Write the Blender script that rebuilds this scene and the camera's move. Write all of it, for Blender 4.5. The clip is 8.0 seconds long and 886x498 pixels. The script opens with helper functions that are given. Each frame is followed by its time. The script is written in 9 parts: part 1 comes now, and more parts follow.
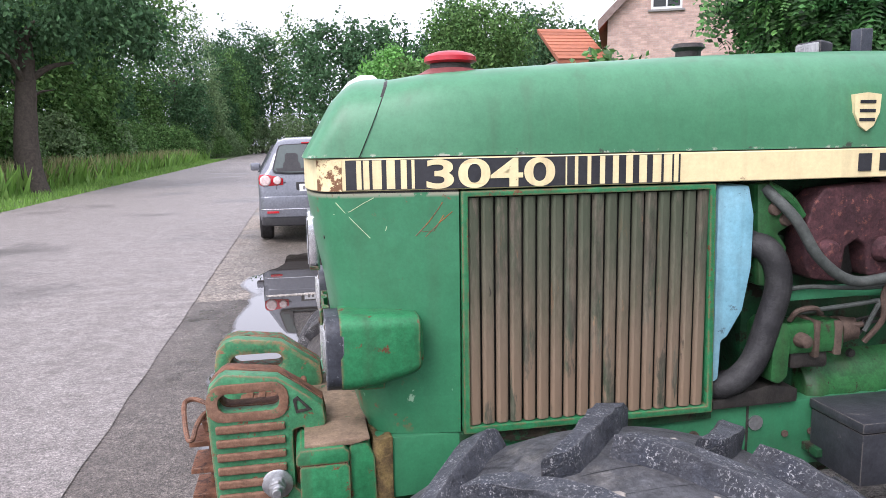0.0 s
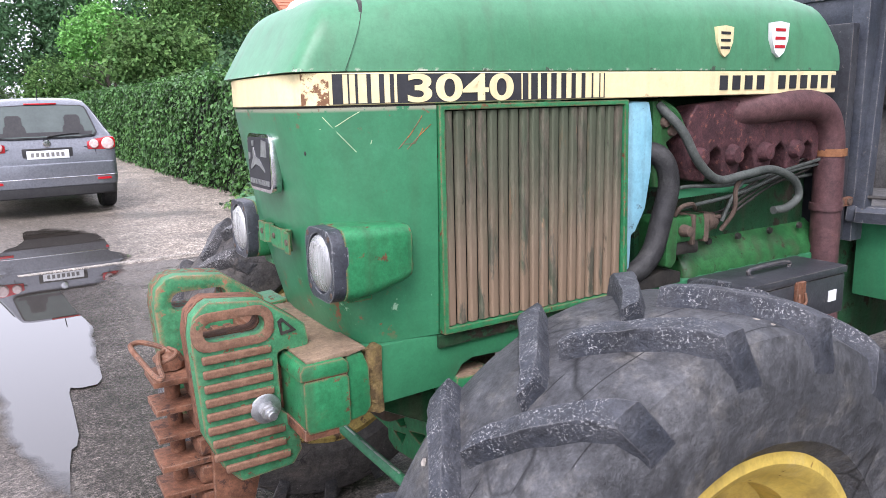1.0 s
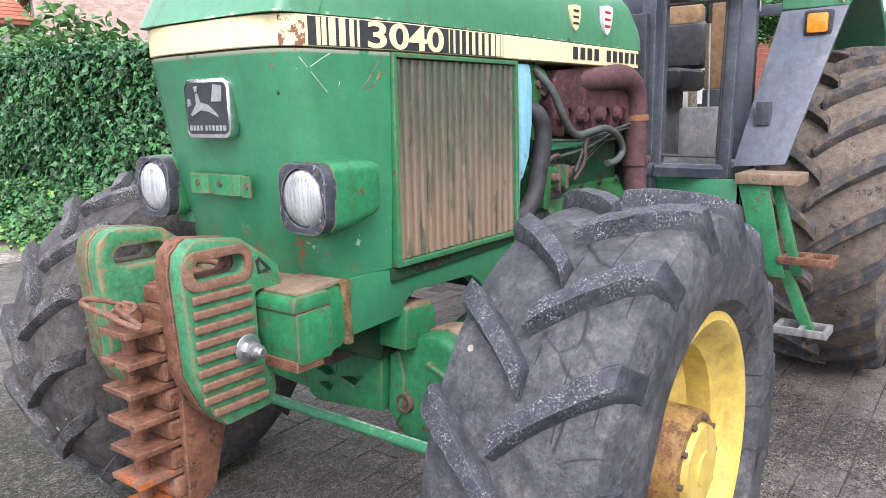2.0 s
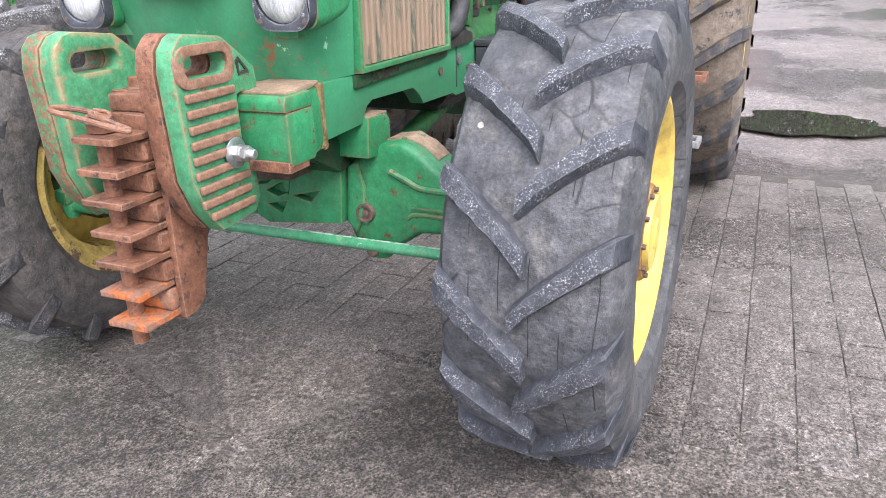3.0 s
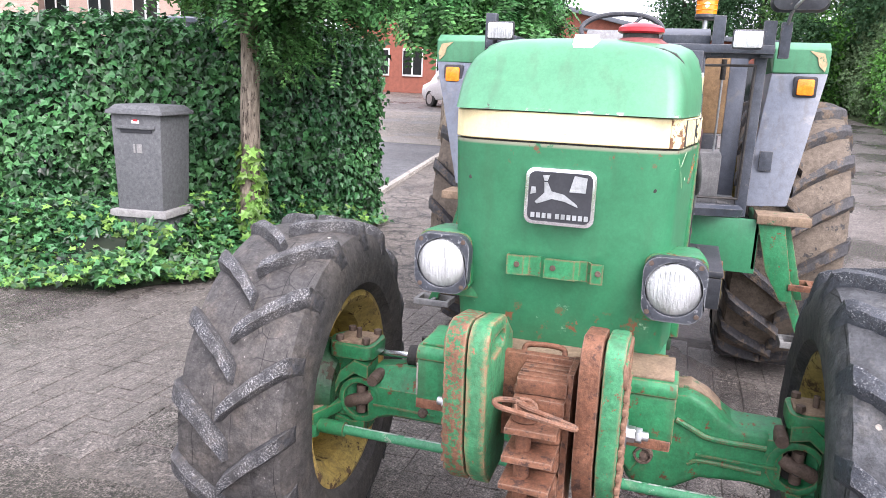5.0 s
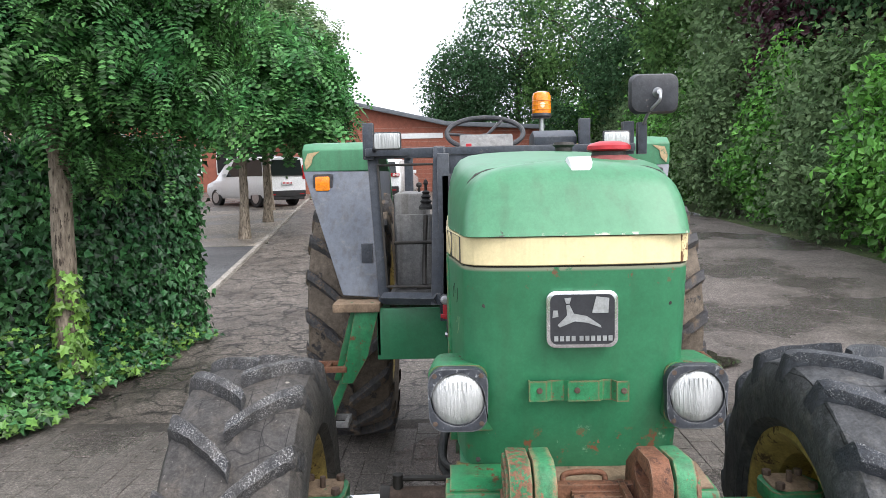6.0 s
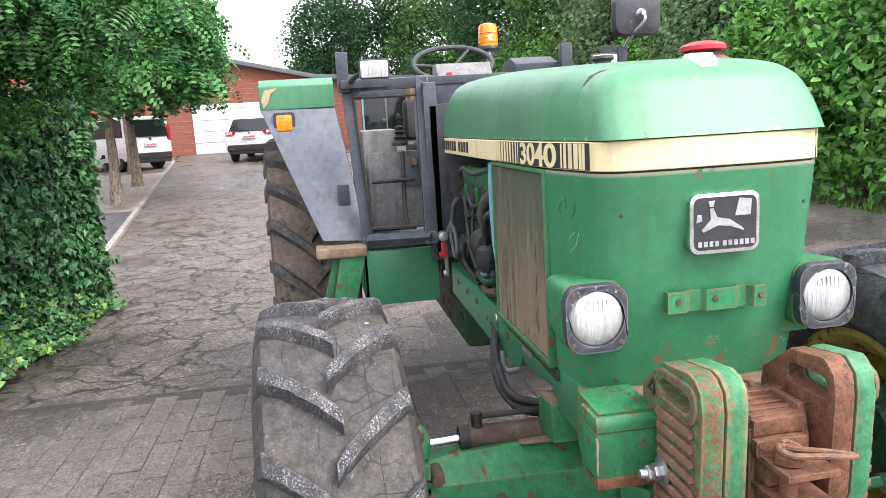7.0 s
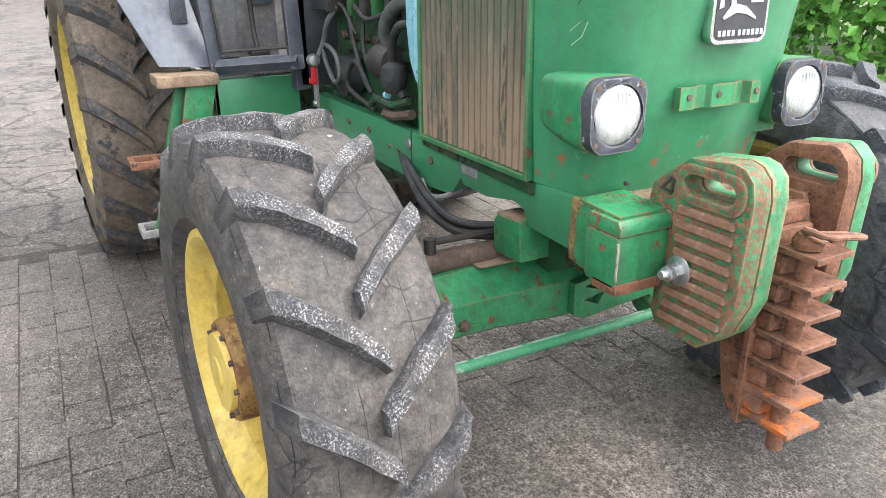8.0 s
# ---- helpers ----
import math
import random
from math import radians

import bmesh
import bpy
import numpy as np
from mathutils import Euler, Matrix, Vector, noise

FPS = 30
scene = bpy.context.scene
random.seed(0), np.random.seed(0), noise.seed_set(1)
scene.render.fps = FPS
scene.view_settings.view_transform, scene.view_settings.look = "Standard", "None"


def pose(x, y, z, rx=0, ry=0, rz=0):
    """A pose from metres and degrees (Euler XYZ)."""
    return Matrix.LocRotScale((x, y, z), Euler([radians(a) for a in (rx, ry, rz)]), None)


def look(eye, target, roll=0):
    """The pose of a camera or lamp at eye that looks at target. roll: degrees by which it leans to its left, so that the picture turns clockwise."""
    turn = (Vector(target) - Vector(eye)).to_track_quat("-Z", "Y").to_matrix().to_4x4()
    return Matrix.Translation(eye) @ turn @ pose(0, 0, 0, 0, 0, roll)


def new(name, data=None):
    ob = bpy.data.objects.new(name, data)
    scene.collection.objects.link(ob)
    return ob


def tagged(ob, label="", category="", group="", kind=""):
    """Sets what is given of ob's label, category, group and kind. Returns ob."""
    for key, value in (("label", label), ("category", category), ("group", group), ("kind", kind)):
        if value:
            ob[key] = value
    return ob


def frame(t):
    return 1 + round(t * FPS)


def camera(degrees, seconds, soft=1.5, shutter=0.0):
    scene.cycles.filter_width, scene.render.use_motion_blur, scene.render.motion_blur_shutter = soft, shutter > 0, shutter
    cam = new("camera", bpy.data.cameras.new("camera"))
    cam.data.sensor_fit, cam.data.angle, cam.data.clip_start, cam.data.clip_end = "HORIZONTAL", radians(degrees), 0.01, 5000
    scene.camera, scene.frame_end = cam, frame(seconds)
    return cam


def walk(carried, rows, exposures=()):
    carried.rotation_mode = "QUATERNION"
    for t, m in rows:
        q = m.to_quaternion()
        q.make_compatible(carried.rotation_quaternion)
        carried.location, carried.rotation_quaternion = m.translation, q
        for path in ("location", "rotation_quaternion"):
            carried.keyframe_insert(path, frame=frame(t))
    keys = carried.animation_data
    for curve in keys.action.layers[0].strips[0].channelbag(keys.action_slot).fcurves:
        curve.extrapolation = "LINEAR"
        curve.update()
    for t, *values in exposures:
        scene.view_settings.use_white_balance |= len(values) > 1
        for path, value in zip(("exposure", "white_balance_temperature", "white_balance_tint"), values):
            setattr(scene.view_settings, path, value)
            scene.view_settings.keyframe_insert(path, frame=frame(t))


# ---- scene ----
cam = camera(62.1, 8.0, 0.85)
PATH = [
    (0, (-0.012, -1.798, 1.601), (0.351, 0.147, 1.306), -1.0),
    (0.5, (-0.286, -1.76, 1.559), (0.437, 0.075, 1.231), -2.3),
    (0.8, (-0.462, -1.75, 1.545), (0.451, -0.012, 1.162), -2.0),
    (1, (-0.549, -1.713, 1.504), (0.473, -0.039, 1.107), -1.4),
    (1.2, (-0.663, -1.657, 1.465), (0.492, -0.082, 1.034), -1.5),
    (2.3, (-1.18, -1.448, 1.349), (0.472, -0.415, 0.898), -1.8),
    (2.4, (-1.211, -1.434, 1.343), (0.459, -0.455, 0.84), -2.1),
    (2.5, (-1.242, -1.415, 1.319), (0.445, -0.491, 0.772), -2.2),
    (3, (-1.356, -1.244, 1.222), (0.355, -0.501, 0.499), -1.3),
    (3.5, (-1.497, -1.012, 1.216), (0.213, -0.315, 0.447), -0.1),
    (3.9, (-1.645, -0.818, 1.342), (0.086, -0.205, 0.551), 2.1),
    (4, (-1.679, -0.768, 1.357), (0.072, -0.175, 0.593), 1.4),
    (4.5, (-1.735, -0.553, 1.52), (0.086, 0.035, 0.94), 2.2),
    (5, (-1.728, -0.273, 1.618), (0.132, 0.319, 1.183), 2.4),
    (5.2, (-1.73, -0.175, 1.644), (0.166, 0.328, 1.253), 2.5),
    (6.3, (-1.673, 0.466, 1.722), (0.32, 0.412, 1.557), -2.9),
    (6.5, (-1.629, 0.588, 1.726), (0.364, 0.532, 1.563), -4.4),
    (7, (-1.506, 0.868, 1.619), (0.442, 0.558, 1.289), -3.4),
    (7.5, (-1.392, 1.151, 1.578), (0.45, 0.639, 0.989), -3.1),
    (8, (-1.14, 1.316, 1.457), (0.509, 0.435, 0.747), -0.7),
]
EXPOSURES = [(0.0, 1.1, 6250, 22), (0.5, 1.06, 6250, 22), (1.0, 1.36, 6250, 22), (2.5, 1.64, 6250, 18), (3.0, 2.0, 6300, 18), (3.5, 2.27, 6350, 15), (4.0, 2.27, 6300, 15), (4.5, 2.05, 6300, 18), (5.0, 1.85, 6350, 21), (6.5, 0.95, 6500, 9), (7.0, 1.71, 6550, 16), (7.5, 1.94, 6600, 14), (8.0, 2.15, 6600, 12)]
walk(cam, [(t, look(eye, target, roll)) for t, eye, target, roll in PATH], EXPOSURES)

# ---- world, sun, exposure ----
SUN_ELEV, SUN_ROT = radians(48), radians(222)
world = bpy.data.worlds.new("world")
scene.world = world
world.use_nodes = True
wn, wl = world.node_tree.nodes, world.node_tree.links
sky = wn.new("ShaderNodeTexSky")
sky.sky_type, sky.sun_disc = "NISHITA", False
sky.sun_elevation, sky.sun_rotation = SUN_ELEV, SUN_ROT
sky.air_density, sky.dust_density, sky.ozone_density = 1.6, 6.0, 1.0
grey = wn.new("ShaderNodeHueSaturation")
grey.inputs["Saturation"].default_value = 0.12
cloud = wn.new("ShaderNodeMix")
cloud.data_type = "RGBA"
cloud.inputs[0].default_value = 0.55
cloud.inputs[7].default_value = (9.2, 9.8, 10.8, 1)
wl.new(sky.outputs[0], grey.inputs["Color"])
wl.new(grey.outputs[0], cloud.inputs[6])
wl.new(cloud.outputs[2], wn["Background"].inputs["Color"])
wn["Background"].inputs["Strength"].default_value = 0.13

sun = new("sun", bpy.data.lights.new("sun", "SUN"))
sun.data.energy, sun.data.angle, sun.data.color = 0.9, radians(25), (1.0, 0.97, 0.92)
sun.matrix_world = look((-10.5, -11.5, 18), (0, 0, 0))


# ---- materials ----
def mat(name, col, col2=None, scale=6.0, rough=0.6, metal=0.0, bump=0.0, bscale=60.0, wear=None, wear_at=0.62,
        wear_scale=9.0, island=0.0, obj=0.0, dust=None, dust_at=0.5, coat=0.0, trans=0.0, wear_rough=0.85, spec=0.32, crack=None, grime=0.18, streak=0.0, edge=None, stretch=1.0, rings=None, band=None, patchy=None, crown=None):
    """A painted, cast, mineral or leafy surface: two tones, wear with edges of its own, fine relief."""
    m = bpy.data.materials.new(name)
    m.use_nodes = True
    n, l = m.node_tree.nodes, m.node_tree.links
    b = n["Principled BSDF"]
    b.inputs["Metallic"].default_value = metal
    b.inputs["Coat Weight"].default_value = coat
    b.inputs["Specular IOR Level"].default_value = spec
    geo = n.new("ShaderNodeTexCoord")
    co = geo.outputs["Object"]
    if stretch != 1.0:
        mp = n.new("ShaderNodeMapping")
        mp.inputs["Scale"].default_value = (1, 1, stretch)
        l.new(co, mp.inputs["Vector"])
        if obj:
            oi, sh = n.new("ShaderNodeObjectInfo"), n.new("ShaderNodeVectorMath")
            sh.operation = "SCALE"
            sh.inputs[0].default_value = (7.0, 3.0, 11.0)
            l.new(oi.outputs["Random"], sh.inputs["Scale"])
            l.new(sh.outputs[0], mp.inputs["Location"])
        co = mp.outputs[0]

    def noi(s, detail=6.0, r=0.6):
        q = n.new("ShaderNodeTexNoise")
        q.inputs["Scale"].default_value, q.inputs["Detail"].default_value = s, detail
        q.inputs["Roughness"].default_value = r
        l.new(co, q.inputs["Vector"])
        return q.outputs["Fac"]

    def ramp(src, lo, hi):
        q = n.new("ShaderNodeMapRange")
        q.inputs[1].default_value, q.inputs[2].default_value = lo, hi
        l.new(src, q.inputs[0])
        return q.outputs[0]

    def mix(f, a, c):
        q = n.new("ShaderNodeMix")
        q.data_type = "RGBA"
        for sock, v in ((q.inputs[0], f), (q.inputs[6], a), (q.inputs[7], c)):
            if hasattr(v, "links"):
                l.new(v, sock)
            else:
                sock.default_value = v if not isinstance(v, tuple) else (*v, 1)
        return q.outputs[2]

    out = mix(ramp(noi(scale), 0.32, 0.68), col, col2 or tuple(c * 0.75 for c in col))
    if island or obj:
        g = n.new("ShaderNodeNewGeometry") if island else n.new("ShaderNodeObjectInfo")
        hv = n.new("ShaderNodeHueSaturation")
        amt = island or obj
        mr = n.new("ShaderNodeMapRange")
        mr.inputs[3].default_value, mr.inputs[4].default_value = 1 - amt, 1 + amt
        l.new(g.outputs["Random Per Island" if island else "Random"], mr.inputs[0])
        l.new(mr.outputs[0], hv.inputs["Value"])
        l.new(out, hv.inputs["Color"])
        out = hv.outputs[0]
    ro = None
    if dust:
        out = mix(ramp(noi(scale * 2.7, 8.0, 0.7), dust_at, dust_at + 0.2), out, dust)
    if wear:
        f = ramp(noi(wear_scale, 9.0, 0.72), wear_at, wear_at + 0.035)
        if patchy:
            pm = n.new("ShaderNodeMath")
            pm.operation = "MULTIPLY"
            l.new(f, pm.inputs[0])
            l.new(ramp(noi(patchy, 4.0, 0.6), 0.38, 0.56), pm.inputs[1])
            f = pm.outputs[0]
        if crown:
            # wear on the outer faces alone, by the distance from the wheel's axis
            flat, dist, cm = n.new("ShaderNodeVectorMath"), n.new("ShaderNodeVectorMath"), n.new("ShaderNodeMath")
            flat.operation, dist.operation, cm.operation = "MULTIPLY", "LENGTH", "MULTIPLY"
            flat.inputs[1].default_value = (1, 0, 1)
            l.new(geo.outputs["Object"], flat.inputs[0])
            l.new(flat.outputs[0], dist.inputs[0])
            l.new(f, cm.inputs[0])
            l.new(ramp(dist.outputs["Value"], *crown), cm.inputs[1])
            f = cm.outputs[0]
        out = mix(f, out, wear)
        q = n.new("ShaderNodeMapRange")
        q.inputs[3].default_value, q.inputs[4].default_value = rough, wear_rough
        l.new(f, q.inputs[0])
        ro = q.outputs[0]
    if grime:
        for s_, k_ in ((31.0, grime), (140.0, grime * 0.7)):
            q = n.new("ShaderNodeMapRange")
            for i_, v_ in enumerate((0.33, 0.67, 1 - k_ * 1.2, 1 + k_)):
                q.inputs[i_ + 1].default_value = v_
            l.new(noi(s_, 6.0, 0.75), q.inputs[0])
            mm = n.new("ShaderNodeVectorMath")
            mm.operation = "SCALE"
            l.new(out, mm.inputs[0])
            l.new(q.outputs[0], mm.inputs["Scale"])
            out = mm.outputs[0]
    if streak:
        mp = n.new("ShaderNodeMapping")
        mp.inputs["Scale"].default_value = (26, 26, 1.6)
        l.new(geo.outputs["Object"], mp.inputs["Vector"])
        q = n.new("ShaderNodeTexNoise")
        q.inputs["Scale"].default_value, q.inputs["Detail"].default_value = 1.0, 5.0
        l.new(mp.outputs[0], q.inputs["Vector"])
        f = n.new("ShaderNodeMath")
        f.operation = "MULTIPLY"
        f.inputs[1].default_value = streak
        l.new(ramp(q.outputs["Fac"], 0.5, 0.68), f.inputs[0])
        out = mix(f.outputs[0], out, (0.055, 0.045, 0.032))
    if edge:
        bv, gn, dt = n.new("ShaderNodeBevel"), n.new("ShaderNodeNewGeometry"), n.new("ShaderNodeVectorMath")
        bv.samples = 3
        bv.inputs["Radius"].default_value = edge[1]
        dt.operation = "DOT_PRODUCT"
        l.new(bv.outputs[0], dt.inputs[0])
        l.new(gn.outputs["Normal"], dt.inputs[1])
        f = n.new("ShaderNodeMath")
        f.operation = "MULTIPLY"
        l.new(ramp(dt.outputs["Value"], 0.985, 0.90), f.inputs[0])
        l.new(ramp(noi(26.0, 6.0, 0.7), 0.40, 0.50), f.inputs[1])
        out = mix(f.outputs[0], out, edge[0])
    if crack:
        vo = n.new("ShaderNodeTexVoronoi")
        vo.feature = "DISTANCE_TO_EDGE"
        vo.inputs["Scale"].default_value = crack[0]
        vo.inputs["Randomness"].default_value = 1.0
        nv = n.new("ShaderNodeTexNoise")
        nv.inputs["Scale"].default_value = 5.0
        l.new(co, nv.inputs["Vector"])
        wob = n.new("ShaderNodeMix")
        wob.data_type = "VECTOR"
        wob.inputs[0].default_value = 0.12
        l.new(co, wob.inputs[4])
        l.new(nv.outputs["Color"], wob.inputs[5])
        l.new(wob.outputs[1], vo.inputs["Vector"])
        edge = n.new("ShaderNodeMapRange")
        edge.inputs[2].default_value, edge.inputs[3].default_value, edge.inputs[4].default_value = crack[1], 1.0, 0.0
        l.new(vo.outputs["Distance"], edge.inputs[0])
        part_of = n.new("ShaderNodeMath")
        part_of.operation = "MULTIPLY"
        l.new(edge.outputs[0], part_of.inputs[0])
        l.new(ramp(noi(3.1, 3.0), 0.52, 0.57), part_of.inputs[1])
        out = mix(part_of.outputs[0], out, tuple(c * 0.35 for c in col))
    if band:
        sp = n.new("ShaderNodeSeparateXYZ")
        l.new(geo.outputs["Object"], sp.inputs[0])
        for z0, z1, colour, s_, at, *soft in band:
            sf = soft[0] if soft else 0.02
            f = n.new("ShaderNodeMath")
            f.operation = "MULTIPLY"
            zi = n.new("ShaderNodeMath")
            zi.operation = "MULTIPLY"
            l.new(ramp(sp.outputs[2], z0 - sf, z0 + sf), zi.inputs[0])
            l.new(ramp(sp.outputs[2], z1 + sf, z1 - sf), zi.inputs[1])
            l.new(zi.outputs[0], f.inputs[0])
            l.new(ramp(noi(s_, 8.0, 0.7), at, at + 0.03), f.inputs[1])
            out = mix(f.outputs[0], out, colour)
    if rings:
        sp = n.new("ShaderNodeSeparateXYZ")
        l.new(geo.outputs["Object"], sp.inputs[0])
        pp = n.new("ShaderNodeMath")
        pp.operation = "PINGPONG"
        pp.inputs[1].default_value = rings[0]
        wob2 = n.new("ShaderNodeMath")
        wob2.operation = "MULTIPLY_ADD"
        wob2.inputs[1].default_value = 0.035
        l.new(noi(4.0, 1.0), wob2.inputs[0])
        l.new(sp.outputs[1], wob2.inputs[2])
        l.new(wob2.outputs[0], pp.inputs[0])
        f = n.new("ShaderNodeMath")
        f.operation = "MULTIPLY"
        l.new(ramp(pp.outputs[0], rings[1], rings[1] * 0.4), f.inputs[0])
        l.new(ramp(noi(6.5, 2.0), 0.50, 0.54), f.inputs[1])
        out = mix(f.outputs[0], out, tuple(c * 0.18 for c in col))
    l.new(out, b.inputs["Base Color"])
    if ro is None:
        q = n.new("ShaderNodeMapRange")
        q.inputs[3].default_value, q.inputs[4].default_value = max(0.02, rough - 0.1), min(1, rough + 0.1)
        l.new(noi(scale * 3.3), q.inputs[0])
        ro = q.outputs[0]
    l.new(ro, b.inputs["Roughness"])
    if bump:
        bp = n.new("ShaderNodeBump")
        bp.inputs["Strength"].default_value = bump
        bp.inputs["Distance"].default_value = 0.01
        l.new(noi(bscale, 8.0, 0.65), bp.inputs["Height"])
        l.new(bp.outputs[0], b.inputs["Normal"])
    if trans:
        b.inputs["Subsurface Weight"].default_value = 0.0
        b.inputs["Transmission Weight"].default_value = 0.0
        tr, add = n.new("ShaderNodeBsdfTranslucent"), n.new("ShaderNodeMixShader")
        l.new(out, tr.inputs[0])
        add.inputs[0].default_value = trans
        l.new(b.outputs[0], add.inputs[1])
        l.new(tr.outputs[0], add.inputs[2])
        l.new(add.outputs[0], n["Material Output"].inputs[0])
    return m


RUST = (0.135, 0.055, 0.028)
EDGE_RUST = ((0.20, 0.105, 0.06), 0.008)
GREEN = mat("green_paint", (0.027, 0.152, 0.070), (0.036, 0.188, 0.090), 3.0, 0.34, bump=0.05, bscale=25, wear=(0.10, 0.062, 0.035), wear_at=0.675, wear_scale=18, dust=(0.040, 0.200, 0.100), dust_at=0.58, grime=0.10, streak=0.12, spec=0.45)
# Lighter than GREEN: the sky's reflection on top faces is put into the colour.
GREEN_TOP = mat("green_paint_sky_lit", (0.047, 0.178, 0.090), (0.069, 0.222, 0.118), 2.2, 0.42, spec=0.4, bump=0.04, bscale=18, wear=(0.20, 0.28, 0.17), wear_at=0.69, wear_scale=22, grime=0.09, streak=0.2,
                band=((1.560, 1.572, (0.42, 0.44, 0.36), 26.0, 0.56, 0.003), (1.560, 1.580, (0.05, 0.06, 0.045), 18.0, 0.60, 0.004)))
GREEN_WORN = mat("green_paint_rusting", (0.014, 0.140, 0.054), (0.026, 0.185, 0.075), 5.0, 0.48, bump=0.2, bscale=45, wear=RUST, wear_at=0.595, wear_scale=24, dust=(0.075, 0.135, 0.060), dust_at=0.58, grime=0.22, streak=0.3, edge=EDGE_RUST)
# Both engine greens are darkened: the hood's shade is in the colour, besides oil.
GREEN_ENGINE = mat("dull_engine_green_shaded", (0.015, 0.085, 0.026), (0.026, 0.112, 0.036), 6.0, 0.38, bump=0.2, bscale=40, wear=(0.040, 0.034, 0.020), wear_at=0.58, wear_scale=14, grime=0.3, streak=0.4)
GREEN_DIRTY_SHADED = mat("green_paint_oily_shaded", (0.009, 0.066, 0.026), (0.018, 0.040, 0.020), 9.0, 0.42, bump=0.3, bscale=60, wear=(0.026, 0.020, 0.013), wear_at=0.55, wear_scale=15, grime=0.3, streak=0.5)
GREEN_RUSTED = mat("mostly_rusted_green_paint", (0.020, 0.125, 0.050), (0.034, 0.160, 0.068), 7.0, 0.55, bump=0.4, bscale=50, wear=(0.165, 0.078, 0.046), wear_at=0.475, wear_scale=75, dust=(0.33, 0.15, 0.10), dust_at=0.66, grime=0.3, streak=0.3, edge=((0.28, 0.16, 0.10), 0.010))
GREEN_BLOTCH = mat("green_orange_rust_paint", (0.030, 0.165, 0.070), (0.055, 0.215, 0.105), 7.0, 0.52, bump=0.3, bscale=50, wear=(0.165, 0.075, 0.042), wear_at=0.585, wear_scale=55, grime=0.25, streak=0.35, edge=((0.26, 0.13, 0.08), 0.010))
GREEN_FRONT = mat("green_hood_front_paint", (0.027, 0.152, 0.070), (0.036, 0.188, 0.090), 3.0, 0.34, bump=0.05, bscale=25, wear=(0.10, 0.062, 0.035), wear_at=0.69, wear_scale=20, dust=(0.040, 0.200, 0.100), dust_at=0.58, grime=0.10, streak=0.12, spec=0.45,
                  band=((1.02, 1.085, (0.26, 0.42, 0.28), 16.0, 0.625), (0.985, 1.075, (0.20, 0.085, 0.045), 15.0, 0.575), (1.00, 1.11, (0.24, 0.10, 0.06), 42.0, 0.66), (1.486, 1.496, (0.24, 0.25, 0.18), 12.0, 0.40, 0.003), (1.45, 1.50, (0.16, 0.08, 0.045), 30.0, 0.62)))
GREEN_SALMON = mat("green_and_salmon_rust_paint", (0.030, 0.165, 0.070), (0.050, 0.205, 0.095), 7.0, 0.55, bump=0.35, bscale=50, wear=(0.24, 0.105, 0.064), wear_at=0.60, wear_scale=40, dust=(0.20, 0.15, 0.10), dust_at=0.64, grime=0.28, streak=0.3, edge=((0.36, 0.155, 0.095), 0.022))
TIE_PAINT = mat("green_paint_worn_pale", (0.030, 0.175, 0.080), (0.055, 0.225, 0.115), 5.0, 0.42, bump=0.15, bscale=45, wear=(0.34, 0.38, 0.30), wear_at=0.60, wear_scale=12, dust=(0.15, 0.26, 0.15), dust_at=0.56, grime=0.2)
ROD_WORN = mat("bare_pale_rod_metal", (0.36, 0.40, 0.36), (0.22, 0.30, 0.24), 30.0, 0.45, wear=(0.05, 0.20, 0.10), wear_at=0.54, wear_scale=40)
RUSTY = mat("rusty_steel", (0.122, 0.050, 0.027), (0.175, 0.080, 0.046), 12.0, 0.75, bump=0.4, bscale=70, wear=(0.070, 0.036, 0.026), wear_at=0.56, wear_scale=26, dust=(0.215, 0.118, 0.074), dust_at=0.57, grime=0.35, edge=((0.22, 0.14, 0.10), 0.005))
RUST_ORANGE = mat("bright_orange_rust", (0.135, 0.062, 0.038), (0.185, 0.100, 0.066), 12.0, 0.85, bump=0.45, bscale=80, wear=(0.34, 0.095, 0.025), wear_at=0.50, wear_scale=14, grime=0.3)
RUST_RIB = mat("rust_brown_rib", (0.145, 0.075, 0.044), (0.21, 0.118, 0.078), 16.0, 0.8, bump=0.35, bscale=80, wear=(0.035, 0.150, 0.065), wear_at=0.575, wear_scale=30, grime=0.3)
# Exhaust colour lowered to hold the shade of the engine bay.
EXHAUST = mat("red_brown_exhaust", (0.064, 0.030, 0.033), (0.100, 0.050, 0.050), 6.0, 0.62, bump=0.2, bscale=60, wear=(0.17, 0.080, 0.045), wear_at=0.66, wear_scale=22, grime=0.3)
MANIFOLD = mat("scaly_dark_manifold", (0.040, 0.017, 0.020), (0.085, 0.034, 0.038), 16.0, 0.7, bump=0.6, bscale=45, wear=(0.15, 0.060, 0.050), wear_at=0.58, wear_scale=45, grime=0.4)
CLAMP = mat("orange_rusted_clamp", (0.17, 0.070, 0.030), (0.24, 0.11, 0.05), 20.0, 0.75, bump=0.3, bscale=80)
CHIP = mat("pale_dried_mud", (0.34, 0.31, 0.27), (0.22, 0.20, 0.175), 40.0, 0.9, bump=0.5, bscale=90)
BAND_RUST = mat("rusting_cream_paint", (0.74, 0.63, 0.36), (0.66, 0.54, 0.30), 5.0, 0.5, wear=(0.17, 0.085, 0.045), wear_at=0.49, wear_scale=26, grime=0.15)
WORN_TAN = mat("bare_tan_primer", (0.46, 0.35, 0.20), (0.36, 0.26, 0.15), 20.0, 0.7, wear=(0.06, 0.20, 0.11), wear_at=0.56, wear_scale=30)
SCRATCH = mat("pale_scratch", (0.34, 0.46, 0.28), (0.42, 0.50, 0.32), 30.0, 0.6)
